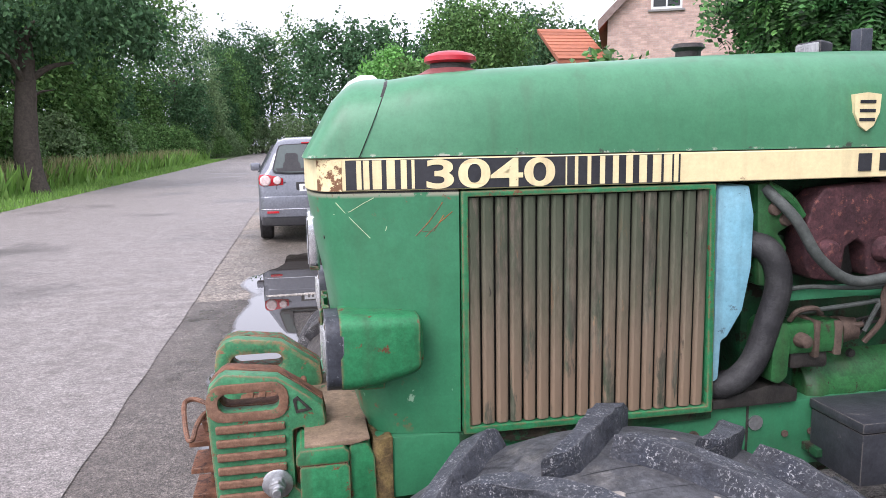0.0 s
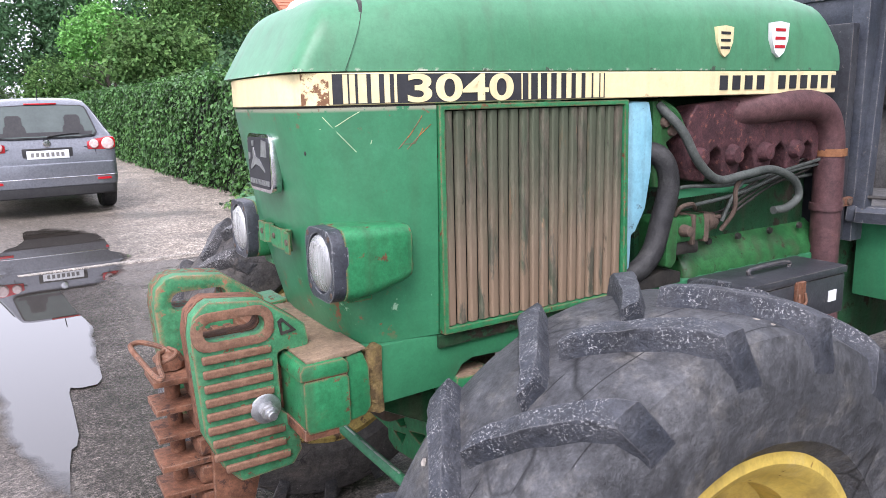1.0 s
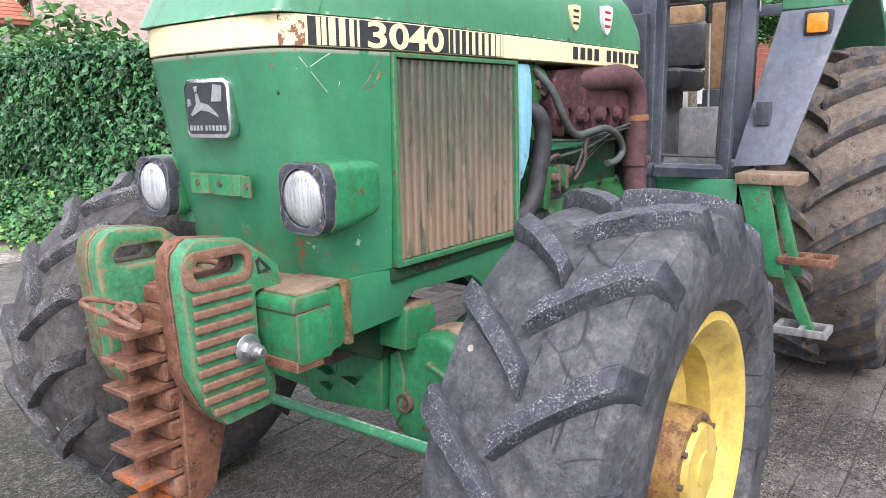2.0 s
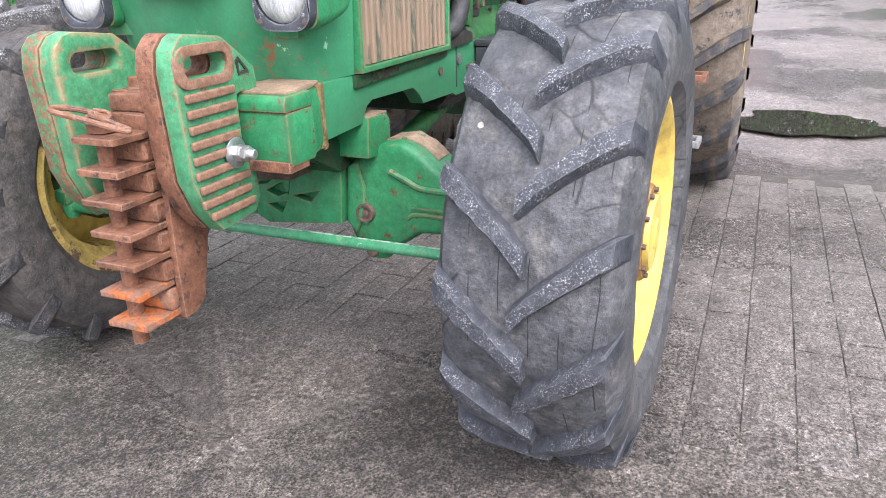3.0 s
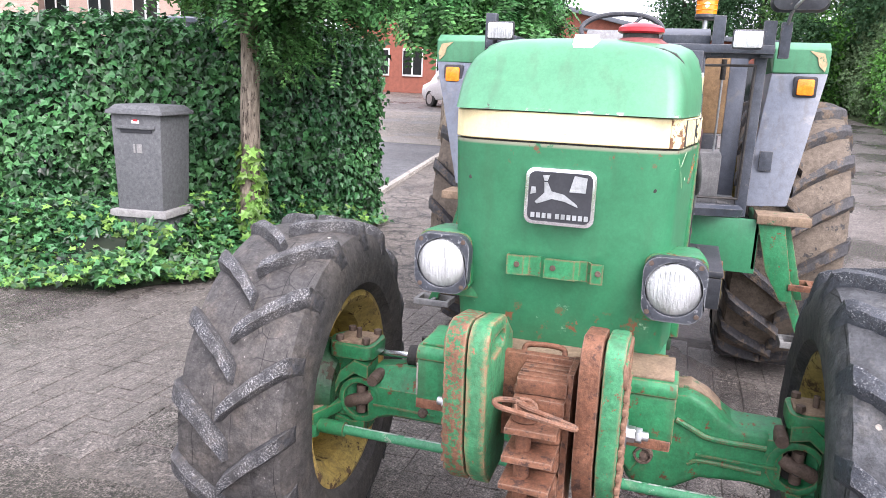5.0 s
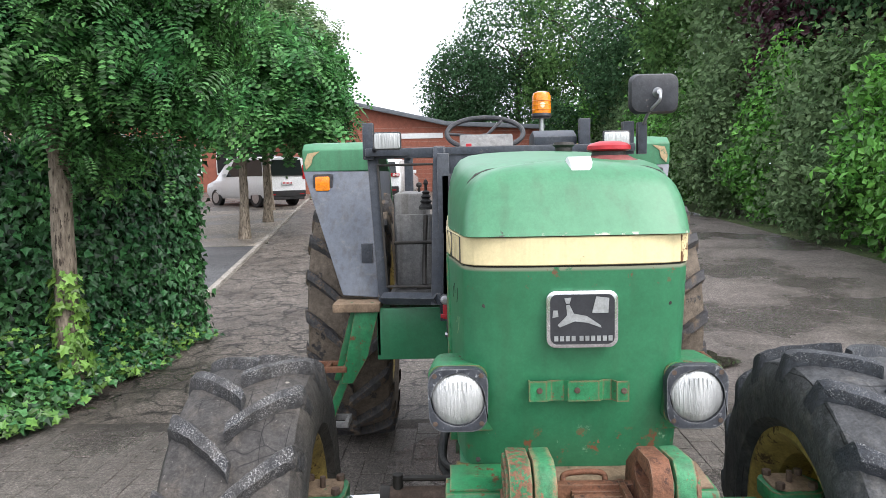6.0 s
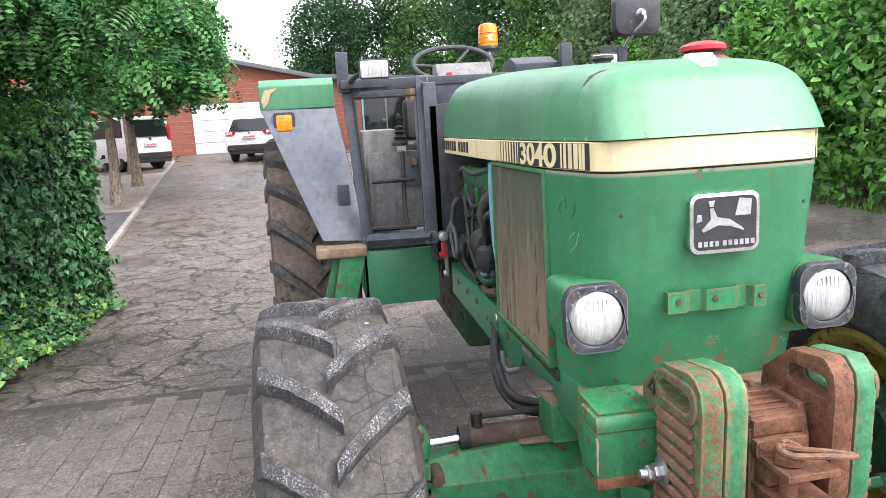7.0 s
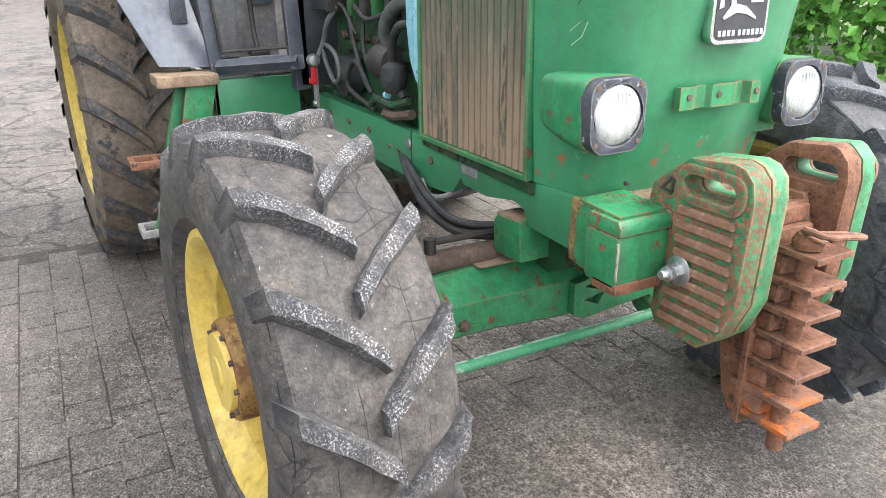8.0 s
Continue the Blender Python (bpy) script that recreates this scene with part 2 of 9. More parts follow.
MOSS = mat("dry_mossy_dirt", (0.21, 0.150, 0.055), (0.12, 0.080, 0.040), 30.0, 0.95, bump=0.8, bscale=60, grime=0.4)
CREAM = mat("cream_yellow_band", (0.74, 0.63, 0.36), (0.68, 0.57, 0.33), 5.0, 0.45, wear=(0.30, 0.19, 0.11), wear_at=0.675, wear_scale=24, grime=0.07, streak=0.18)
BLACK = mat("black_decal", (0.022, 0.024, 0.028), (0.035, 0.035, 0.04), 8.0, 0.5, wear=(0.40, 0.35, 0.22), wear_at=0.68, wear_scale=40)
BLACK_PAINT = mat("black_painted_steel", (0.026, 0.028, 0.034), (0.046, 0.048, 0.054), 7.0, 0.42, bump=0.15, bscale=50, wear=(0.13, 0.12, 0.115), wear_at=0.63, wear_scale=30, grime=0.25, edge=((0.15, 0.135, 0.12), 0.004))
YELLOW = mat("yellow_rim_paint", (0.53, 0.39, 0.085), (0.45, 0.32, 0.075), 6.0, 0.40, bump=0.08, bscale=40, wear=(0.14, 0.075, 0.032), wear_at=0.655, wear_scale=34, dust=(0.46, 0.36, 0.15), dust_at=0.56, grime=0.14, streak=0.35)
YELLOW_DIRTY = mat("dirty_yellow_rim_paint", (0.30, 0.21, 0.060), (0.38, 0.28, 0.085), 5.0, 0.55, bump=0.15, bscale=40, wear=(0.10, 0.062, 0.036), wear_at=0.56, wear_scale=14, grime=0.3, streak=0.4)
YELLOW_IN = mat("rusty_yellow_hub", (0.28, 0.17, 0.045), (0.15, 0.075, 0.03), 7.0, 0.6, bump=0.3, bscale=50, wear=(0.13, 0.062, 0.03), wear_at=0.50, wear_scale=18, grime=0.3)
RUBBER = mat("weathered_tyre_rubber", (0.029, 0.031, 0.035), (0.074, 0.075, 0.079), 4.0, 0.58, bump=1.0, bscale=24, dust=(0.115, 0.108, 0.098), dust_at=0.53, wear=(0.26, 0.25, 0.24), wear_at=0.665, wear_scale=90, grime=0.42, crack=(8.0, 0.034), rings=(0.032, 0.0016), spec=0.4)
RUBBER_BROWN = mat("dusty_brown_tyre_rubber", (0.034, 0.033, 0.034), (0.076, 0.068, 0.061), 4.0, 0.66, bump=1.0, bscale=24, dust=(0.092, 0.078, 0.066), dust_at=0.52, wear=(0.27, 0.25, 0.235), wear_at=0.64, wear_scale=80, grime=0.42, crack=(10.0, 0.020), rings=(0.032, 0.0012), spec=0.35)
RUBBER_LUG = mat("worn_tyre_lugs", (0.026, 0.030, 0.039), (0.052, 0.055, 0.063), 14.0, 0.55, bump=0.8, bscale=70, wear=(0.27, 0.27, 0.27), wear_at=0.55, wear_scale=250, patchy=22.0, grime=0.35, edge=((0.10, 0.10, 0.105), 0.004), crown=(0.552, 0.574))
LUG_BROWN = mat("worn_dusty_tyre_lugs", (0.026, 0.028, 0.034), (0.062, 0.058, 0.056), 9.0, 0.6, bump=0.9, bscale=60, wear=(0.28, 0.275, 0.27), wear_at=0.53, wear_scale=230, patchy=15.0, dust=(0.105, 0.090, 0.076), dust_at=0.55, grime=0.4, edge=((0.11, 0.105, 0.10), 0.004), crown=(0.548, 0.568))
RUBBER_MUD = mat("muddy_tyre_rubber", (0.100, 0.080, 0.062), (0.150, 0.120, 0.092), 6.0, 0.85, bump=0.4, bscale=50, wear=(0.040, 0.038, 0.038), wear_at=0.58, wear_scale=9, grime=0.3)
MUD_LUG = mat("mud_stained_lugs", (0.040, 0.040, 0.046), (0.070, 0.066, 0.064), 9.0, 0.7, bump=0.7, bscale=60, wear=(0.120, 0.092, 0.068), wear_at=0.52, wear_scale=14, grime=0.35)
RUBBER_HOSE = mat("black_rubber_hose", (0.014, 0.014, 0.016), (0.038, 0.038, 0.037), 14.0, 0.6, bump=0.4, bscale=70, grime=0.3)
# Hose grey also darkened for the shade under the hood.
GREY_HOSE = mat("grey_green_hose", (0.042, 0.050, 0.046), (0.080, 0.088, 0.080), 20.0, 0.6, bump=0.2, bscale=80, grime=0.25)
SHROUD = mat("light_blue_shroud", (0.17, 0.39, 0.48), (0.23, 0.44, 0.52), 6.0, 0.5, bump=0.1, bscale=40, wear=(0.12, 0.21, 0.24), wear_at=0.62, wear_scale=22, grime=0.12, streak=0.3)
CABGREY = mat("slate_blue_cab_paint", (0.095, 0.107, 0.134), (0.125, 0.136, 0.160), 3.5, 0.40, bump=0.06, bscale=30, wear=(0.18, 0.10, 0.065), wear_at=0.685, wear_scale=16, dust=(0.185, 0.175, 0.168), dust_at=0.55, grime=0.14, streak=0.3)
CABDARK = mat("dark_blue_grey_frame", (0.036, 0.043, 0.057), (0.062, 0.068, 0.080), 7.0, 0.48, bump=0.1, bscale=40, wear=(0.17, 0.155, 0.14), wear_at=0.635, wear_scale=22, grime=0.25, edge=((0.17, 0.165, 0.16), 0.005))
GREYTRIM = mat("grey_cab_trim", (0.15, 0.15, 0.152), (0.22, 0.216, 0.208), 7.0, 0.6, bump=0.1, bscale=40, grime=0.25, streak=0.4)
TAN = mat("tan_worn_board", (0.165, 0.115, 0.075), (0.225, 0.160, 0.108), 9.0, 0.75, bump=0.3, bscale=60, grime=0.3, wear=(0.045, 0.115, 0.055), wear_at=0.60, wear_scale=16)
SEAT_BLACK = mat("worn_black_vinyl", (0.024, 0.024, 0.026), (0.046, 0.044, 0.043), 9.0, 0.5, bump=0.2, bscale=60, grime=0.3)
BROWN_SEAT = mat("worn_brown_panel", (0.28, 0.175, 0.085), (0.155, 0.095, 0.05), 7.0, 0.7, bump=0.15, bscale=50, grime=0.25)
STEEL = mat("zinc_plated_steel", (0.50, 0.51, 0.52), (0.40, 0.41, 0.42), 20.0, 0.36, 0.9, bump=0.15, bscale=90)
CHROME = mat("chrome", (0.72, 0.73, 0.74), (0.65, 0.65, 0.67), 9.0, 0.18, 1.0)
WHITE = mat("white_paint", (0.72, 0.73, 0.73), (0.64, 0.65, 0.65), 4.0, 0.4, grime=0.08)
RED = mat("red_paint", (0.42, 0.022, 0.030), (0.34, 0.02, 0.03), 7.0, 0.35, grime=0.1)
RED_DULL = mat("dull_red_paint", (0.16, 0.042, 0.042), (0.22, 0.075, 0.066), 9.0, 0.6, grime=0.25)
GRILLE = mat("dusty_grille_slat", (0.084, 0.078, 0.056), (0.144, 0.122, 0.090), 10.0, 0.78, bump=0.25, bscale=90, dust=(0.050, 0.072, 0.044), dust_at=0.48, wear=(0.21, 0.135, 0.08), wear_at=0.61, wear_scale=26, grime=0.3, obj=0.2, stretch=0.22,
             band=((-0.2, 0.20, (0.200, 0.142, 0.095), 5.0, 0.44, 0.16), (0.34, 0.7, (0.060, 0.074, 0.046), 5.0, 0.47, 0.16), (-0.1, 0.6, (0.04, 0.036, 0.026), 9.0, 0.62)))
GRILLE_BACK = mat("dark_grille_back", (0.018, 0.019, 0.016), (0.034, 0.031, 0.025), 9.0, 0.9)
DARK = mat("dark_greasy_metal", (0.018, 0.017, 0.016), (0.042, 0.037, 0.032), 12.0, 0.55, bump=0.35, bscale=60, grime=0.3)
CAST = mat("brown_cast_iron", (0.070, 0.047, 0.036), (0.11, 0.078, 0.060), 12.0, 0.75, bump=0.3, bscale=60, grime=0.3)


LENS = mat("ribbed_lamp_glass", (0.60, 0.61, 0.60), (0.36, 0.37, 0.37), 9.0, 0.20, 0.55, coat=0.6, grime=0.15, bump=0.6, bscale=130, stretch=0.06)
AMBER = mat("amber_plastic", (0.85, 0.27, 0.015), (0.75, 0.20, 0.01), 30.0, 0.25, coat=0.5)
REARGLASS = mat("grey_rear_window", (0.055, 0.070, 0.066), (0.075, 0.095, 0.088), 3.0, 0.10, coat=0.3, grime=0.05)
CARGLASS = mat("dark_car_glass", (0.012, 0.016, 0.017), (0.018, 0.022, 0.022), 3.0, 0.06, coat=0.15)


# ---- mesh helpers ----
def thing(name, label, category, group="", kind="", at=(0, 0, 0)):
    ob = new(name)
    ob.location = at
    ob.empty_display_size = 0.1
    return tagged(ob, label, category, group, kind)


def part(name, bm, material, parent=None, label="", smooth=35):
    """One mesh object from a bmesh, in the place's own coordinates, under a thing or a part."""
    me = bpy.data.meshes.new(name)
    bmesh.ops.recalc_face_normals(bm, faces=bm.faces)
    bm.to_mesh(me)
    bm.free()
    return finish(name, me, material, parent, label, smooth)


def finish(name, me, material, parent=None, label="", smooth=35):
    me.materials.append(material)
    if not smooth:
        me.shade_flat()
    else:
        me.shade_smooth()
        me.set_sharp_from_angle(angle=radians(smooth))
    ob = new(name, me)
    if parent is not None:
        ob.parent = parent
        at = Vector((0, 0, 0))
        up = parent
        while up is not None:
            at += up.location
            up = up.parent
        ob.location = -at
    if label:
        tagged(ob, label)
    return ob


def bevelled(bm, width, segments=2, angle=30):
    if width:
        sharp = [e for e in bm.edges if len(e.link_faces) == 2 and e.calc_face_angle(0) > radians(angle)]
        if sharp:
            bmesh.ops.bevel(bm, geom=sharp, offset=width, segments=segments, affect="EDGES", profile=0.6, clamp_overlap=True)
    return bm


def box(x0, x1, y0, y1, z0, z1, bevel=0.004, segments=2, m=None):
    bm = bmesh.new()
    bmesh.ops.create_cube(bm, size=1.0)
    for v in bm.verts:
        v.co = Vector(((x0 + x1) / 2 + v.co.x * (x1 - x0), (y0 + y1) / 2 + v.co.y * (y1 - y0), (z0 + z1) / 2 + v.co.z * (z1 - z0)))
    bevelled(bm, bevel, segments)
    if m is not None:
        bm.transform(m)
    return bm


def prism(pts, axis, a, b, bevel=0.004, segments=2, taper=1.0):
    """A polygon of (u, v) pushed along axis from a to b. u, v are the other two axes in order."""
    bm = bmesh.new()
    cu, cv = sum(p[0] for p in pts) / len(pts), sum(p[1] for p in pts) / len(pts)

    def place(u, v, w):
        return {"x": (w, u, v), "y": (u, w, v), "z": (u, v, w)}[axis]
    lo = [bm.verts.new(place(u, v, a)) for u, v in pts]
    hi = [bm.verts.new(place(cu + (u - cu) * taper, cv + (v - cv) * taper, b)) for u, v in pts]
    bm.faces.new(lo)
    bm.faces.new(hi)
    for i in range(len(pts)):
        j = (i + 1) % len(pts)
        bm.faces.new((lo[i], lo[j], hi[j], hi[i]))
    bmesh.ops.recalc_face_normals(bm, faces=bm.faces)
    return bevelled(bm, bevel, segments)


def rounded(u0, u1, v0, v1, r, n=5):
    """A rectangle with round corners, as a list of points."""
    out = []
    for cu, cv, a0 in ((u1 - r, v1 - r, 0), (u0 + r, v1 - r, 90), (u0 + r, v0 + r, 180), (u1 - r, v0 + r, 270)):
        for k in range(n + 1):
            a = radians(a0 + 90 * k / n)
            out.append((cu + r * math.cos(a), cv + r * math.sin(a)))
    return out


def ring(outer, inner, axis, a, b, bevel=0.0):
    """A frame: the outline outer with the hole inner (as many points), pushed along axis from a to b."""
    bm = bmesh.new()

    def place(p, w):
        return {"x": (w, *p), "y": (p[0], w, p[1]), "z": (*p, w)}[axis]
    loops = [[bm.verts.new(place(p, w)) for p in some] for some, w in ((outer, a), (outer, b), (inner, b), (inner, a))]
    k = len(outer)
    for q in range(4):
        one, two = loops[q], loops[(q + 1) % 4]
        for i in range(k):
            bm.faces.new((one[i], one[(i + 1) % k], two[(i + 1) % k], two[i]))
    bmesh.ops.recalc_face_normals(bm, faces=bm.faces)
    return bevelled(bm, bevel)


def lathe(profile, axis="y", at=(0, 0, 0), n=48):
    """Turns (radius, along) points round an axis through at."""
    bm = bmesh.new()
    rings = []
    for r, h in profile:
        row = []
        for i in range(n):
            a = 2 * math.pi * i / n
            c, s = r * math.cos(a), r * math.sin(a)
            p = {"x": (h, c, s), "y": (c, h, s), "z": (c, s, h)}[axis]
            row.append(bm.verts.new(Vector(p) + Vector(at)))
        rings.append(row)
    for one, two in zip(rings, rings[1:]):
        for i in range(n):
            bm.faces.new((one[i], one[(i + 1) % n], two[(i + 1) % n], two[i]))
    for row, (r, h) in ((rings[0], profile[0]), (rings[-1], profile[-1])):
        if r > 1e-6 and profile[0] != profile[-1]:
            bm.faces.new(row)
    bmesh.ops.remove_doubles(bm, verts=bm.verts, dist=1e-5)
    bmesh.ops.recalc_face_normals(bm, faces=bm.faces)
    return bm


def spline(pts, steps=8):
    """A smooth line through the points."""
    p = [Vector(q) for q in pts]
    p = [p[0] * 2 - p[1], *p, p[-1] * 2 - p[-2]]
    out = []
    for i in range(1, len(p) - 2):
        for k in range(steps):
            t = k / steps
            a, b, c, d = p[i - 1], p[i], p[i + 1], p[i + 2]
            out.append(0.5 * (2 * b + (c - a) * t + (2 * a - 5 * b + 4 * c - d) * t * t + (3 * b - a - 3 * c + d) * t ** 3))
    return out + [p[-2]]


def tube(pts, r, n=12, smooth=True, steps=8, bm=None, r_end=None):
    """A round bar or hose along the points."""
    line = spline(pts, steps) if smooth and len(pts) > 2 else [Vector(q) for q in pts]
    bm = bm or bmesh.new()
    rows, side = [], None
    for i, p in enumerate(line):
        d = (line[min(i + 1, len(line) - 1)] - line[max(i - 1, 0)]).normalized()
        if side is None:
            side = d.cross(Vector((0.31, 0.17, 0.93))).normalized()
        side = (side - d * side.dot(d)).normalized()
        up = d.cross(side)
        rr = r if r_end is None else r + (r_end - r) * i / (len(line) - 1)
        rows.append([bm.verts.new(p + (side * math.cos(2 * math.pi * k / n) + up * math.sin(2 * math.pi * k / n)) * rr) for k in range(n)])
    for one, two in zip(rows, rows[1:]):
        for k in range(n):
            bm.faces.new((one[k], one[(k + 1) % n], two[(k + 1) % n], two[k]))
    bm.faces.new(rows[0])
    bm.faces.new(rows[-1])
    return bm


def hexagon(x, y, r, turn=0):
    return [(x + r * math.cos(radians(60 * k + turn)), y + r * math.sin(radians(60 * k + turn))) for k in range(6)]


def roughen(bm, size, scale, cut=0):
    """Uneven, dented or worn faces."""
    if cut:
        bmesh.ops.subdivide_edges(bm, edges=bm.edges, cuts=cut, use_grid_fill=True)
    for v in bm.verts:
        v.co += size * Vector(noise.noise_vector(v.co * scale))
    return bm


def loft(rows, closed=True, caps=True):
    bm = bmesh.new()
    vs = [[bm.verts.new(p) for p in row] for row in rows]
    k = len(rows[0])
    for one, two in zip(vs, vs[1:]):
        for i in range(k if closed else k - 1):
            bm.faces.new((one[i], one[(i + 1) % k], two[(i + 1) % k], two[i]))
    if caps:
        bm.faces.new(vs[0])
        bm.faces.new(vs[-1])
    bmesh.ops.recalc_face_normals(bm, faces=bm.faces)
    return bm


def raw_mesh(name, verts, faces):
    """A mesh from numpy arrays of vertices and of equal-sized faces."""
    me = bpy.data.meshes.new(name)
    k = faces.shape[1]
    me.vertices.add(len(verts))
    me.vertices.foreach_set("co", np.ascontiguousarray(verts, dtype=np.float32).ravel())
    me.loops.add(faces.size)
    me.loops.foreach_set("vertex_index", np.ascontiguousarray(faces, dtype=np.int32).ravel())
    me.polygons.add(len(faces))
    me.polygons.foreach_set("loop_start", np.arange(0, faces.size, k, dtype=np.int32))
    me.update(calc_edges=True)
    me.validate()
    return me


DIAMOND = (np.array([(0, 0, 0), (0.33, 0.45, 0.10), (0, 1, -0.08), (-0.33, 0.45, 0.10)]), np.array([(0, 1, 2), (0, 2, 3)]))
IVY = (np.array([(0, 0, 0), (0.42, 0.02, 0.05), (0.28, 0.38, 0.05), (0.55, 0.62, 0.10), (0.20, 0.66, 0.03), (0, 1.08, -0.12),
                 (-0.20, 0.66, 0.03), (-0.55, 0.62, 0.10), (-0.28, 0.38, 0.05), (-0.42, 0.02, 0.05)]),
       np.array([(0, 1, 2), (2, 3, 4), (0, 2, 4), (0, 4, 5), (0, 5, 6), (0, 6, 8), (6, 7, 8), (0, 8, 9)]))


IVY_SMALL = (np.array([(0, 0, 0), (0.52, 0.30, 0.08), (0.22, 0.58, 0.02), (0, 1.08, -0.12), (-0.22, 0.58, 0.02), (-0.52, 0.30, 0.08)]), np.array([(0, 1, 2), (0, 2, 3), (0, 3, 4), (0, 4, 5)]))


def frond(pairs=8, wide=0.17):
    """A feathery leaf of small round-ended leaflets along a stalk."""
    v, f = [], []
    c = wide / 0.17
    for i in range(pairs):
        y = 0.12 + 0.88 * i / pairs
        size = wide * (1 - 0.45 * abs(i / pairs - 0.45))
        droop = -0.35 * y * y
        for s in (-1, 1):
            b = len(v)
            v += [(0, y, droop), (s * size * 0.5, y - 0.035 * c, droop + 0.012), (s * size, y + 0.03, droop - 0.03), (s * size * 0.5, y + 0.055 * c, droop + 0.012)]
            f += [(b, b + 1, b + 2), (b, b + 2, b + 3)]
    return np.array(v), np.array(f)


FROND = frond(7, 0.23)
SMALL_FROND = frond(4, 0.36)


def foliage(name, places, out, size, template, rng, droop=0.0, spread=0.8, vary=0.35):
    """Many leaves in one mesh, each turned its own way about the way out from the crown."""
    tv, tf = template
    n = len(places)
    z = out + rng.normal(0, spread, (n, 3))
    z /= np.linalg.norm(z, axis=1, keepdims=True) + 1e-9
    y = rng.normal(0, 1, (n, 3)) + np.array((0, 0, -droop))
    y -= z * (y * z).sum(1, keepdims=True)
    y /= np.linalg.norm(y, axis=1, keepdims=True) + 1e-9
    x = np.cross(y, z)
    s = (size * (1 + rng.uniform(-vary, vary, n)))[:, None, None]
    v = places[:, None] + s * (tv[None, :, 0:1] * x[:, None] + tv[None, :, 1:2] * y[:, None] + tv[None, :, 2:3] * z[:, None])
    f = tf[None] + (np.arange(n) * len(tv))[:, None, None]
    return raw_mesh(name, v.reshape(-1, 3), f.reshape(-1, 3))


def clumps(centre, radii, count, per, spread, rng, low=-0.6, shell=0.55):
    """Places and ways out for the leaves of an uneven crown: twigs' ends scattered through an ellipsoid, leaves about each."""
    c = np.array(centre)
    d = rng.normal(0, 1, (count * 3, 3))
    d /= np.linalg.norm(d, axis=1, keepdims=True)
    d = d[d[:, 2] > low][:count]
    r = shell + (1 - shell) * rng.random(len(d)) ** 0.5
    r *= 1 + 0.22 * np.sin(d[:, 0] * 5 + centre[0]) * np.cos(d[:, 1] * 4 + d[:, 2] * 5 + centre[1])
    ends = c + d * r[:, None] * np.array(radii)
    p = np.repeat(ends, per, 0) + rng.normal(0, spread, (len(ends) * per, 3))
    o = np.repeat(d, per, 0) * 0.6 + np.array((0, 0, 0.55))
    return p, o


def leaf_mat(name, col, col2, island=0.35, rough=0.5, spec=0.36, trans=0.22):
    return mat(name, col, col2, 1.6, rough, island=island, trans=trans, grime=0.0, spec=spec)


IVY_LEAF = leaf_mat("ivy_leaf", (0.022, 0.094, 0.034), (0.062, 0.168, 0.054), 0.85, 0.34, 0.40)
IVY_YOUNG = leaf_mat("young_ivy_leaf", (0.150, 0.275, 0.050), (0.068, 0.170, 0.042), 0.7, 0.4)
HEDGE_LEAF = leaf_mat("hedge_leaf", (0.044, 0.122, 0.034), (0.082, 0.185, 0.050), 0.6, 0.4)
ROBINIA_LEAF = leaf_mat("feathery_green_leaf", (0.028, 0.120, 0.038), (0.096, 0.225, 0.058), 0.85, trans=0.32)
TREE_LEAF = leaf_mat("tree_leaf", (0.056, 0.140, 0.040), (0.130, 0.225, 0.072), 0.6, 0.7, 0.14, 0.34)
ROBINIA_YOUNG = leaf_mat("young_feathery_leaf", (0.048, 0.175, 0.056), (0.110, 0.270, 0.078), 0.75, trans=0.36)
# Pale greyish leaf; the haze over distant trees is put into its colour.
TREE_PALE = leaf_mat("pale_hazy_tree_leaf", (0.118, 0.195, 0.092), (0.175, 0.255, 0.120), 0.45, 0.7, 0.14, 0.34)
TREE_DARK = leaf_mat("dark_tree_leaf", (0.040, 0.100, 0.046), (0.076, 0.150, 0.066), 0.5, 0.7, 0.14, 0.34)
BRIGHT_LEAF = leaf_mat("bright_round_tree_leaf", (0.099, 0.281, 0.058), (0.140, 0.355, 0.074), 0.35)
PURPLE_LEAF = leaf_mat("purple_leaf", (0.049, 0.017, 0.026), (0.074, 0.026, 0.036), 0.4)
GRASS_LEAF = leaf_mat("grass_blade", (0.124, 0.272, 0.049), (0.198, 0.338, 0.074), 0.35)
WEED_LEAF = leaf_mat("dry_weed", (0.281, 0.247, 0.124), (0.165, 0.223, 0.083), 0.4)
THICKET_LEAF = leaf_mat("bright_thicket_leaf", (0.080, 0.245, 0.044), (0.165, 0.370, 0.075), 0.8, 0.4, trans=0.34)
# Near-black: the shade deep among the leaves, put into the colour.
CORE = mat("leaf_core_shade", (0.006, 0.012, 0.006), (0.014, 0.020, 0.009), 4.0, 0.9)
BARK = mat("grey_brown_bark", (0.110, 0.086, 0.066), (0.340, 0.285, 0.220), 34.0, 0.9, bump=1.0, bscale=46, stretch=0.22, wear=(0.055, 0.042, 0.032), wear_at=0.55, wear_scale=40)
BARK_DARK = mat("dark_bark", (0.050, 0.042, 0.034), (0.09, 0.075, 0.06), 10.0, 0.9, bump=1.0, bscale=20)


# ---- ground, road, paving ----
def rise(x, y=0.0):
    """The drive climbs gently away from the road."""
    return 0.033 * max(0.0, min(x, 40.0) - 4.5)


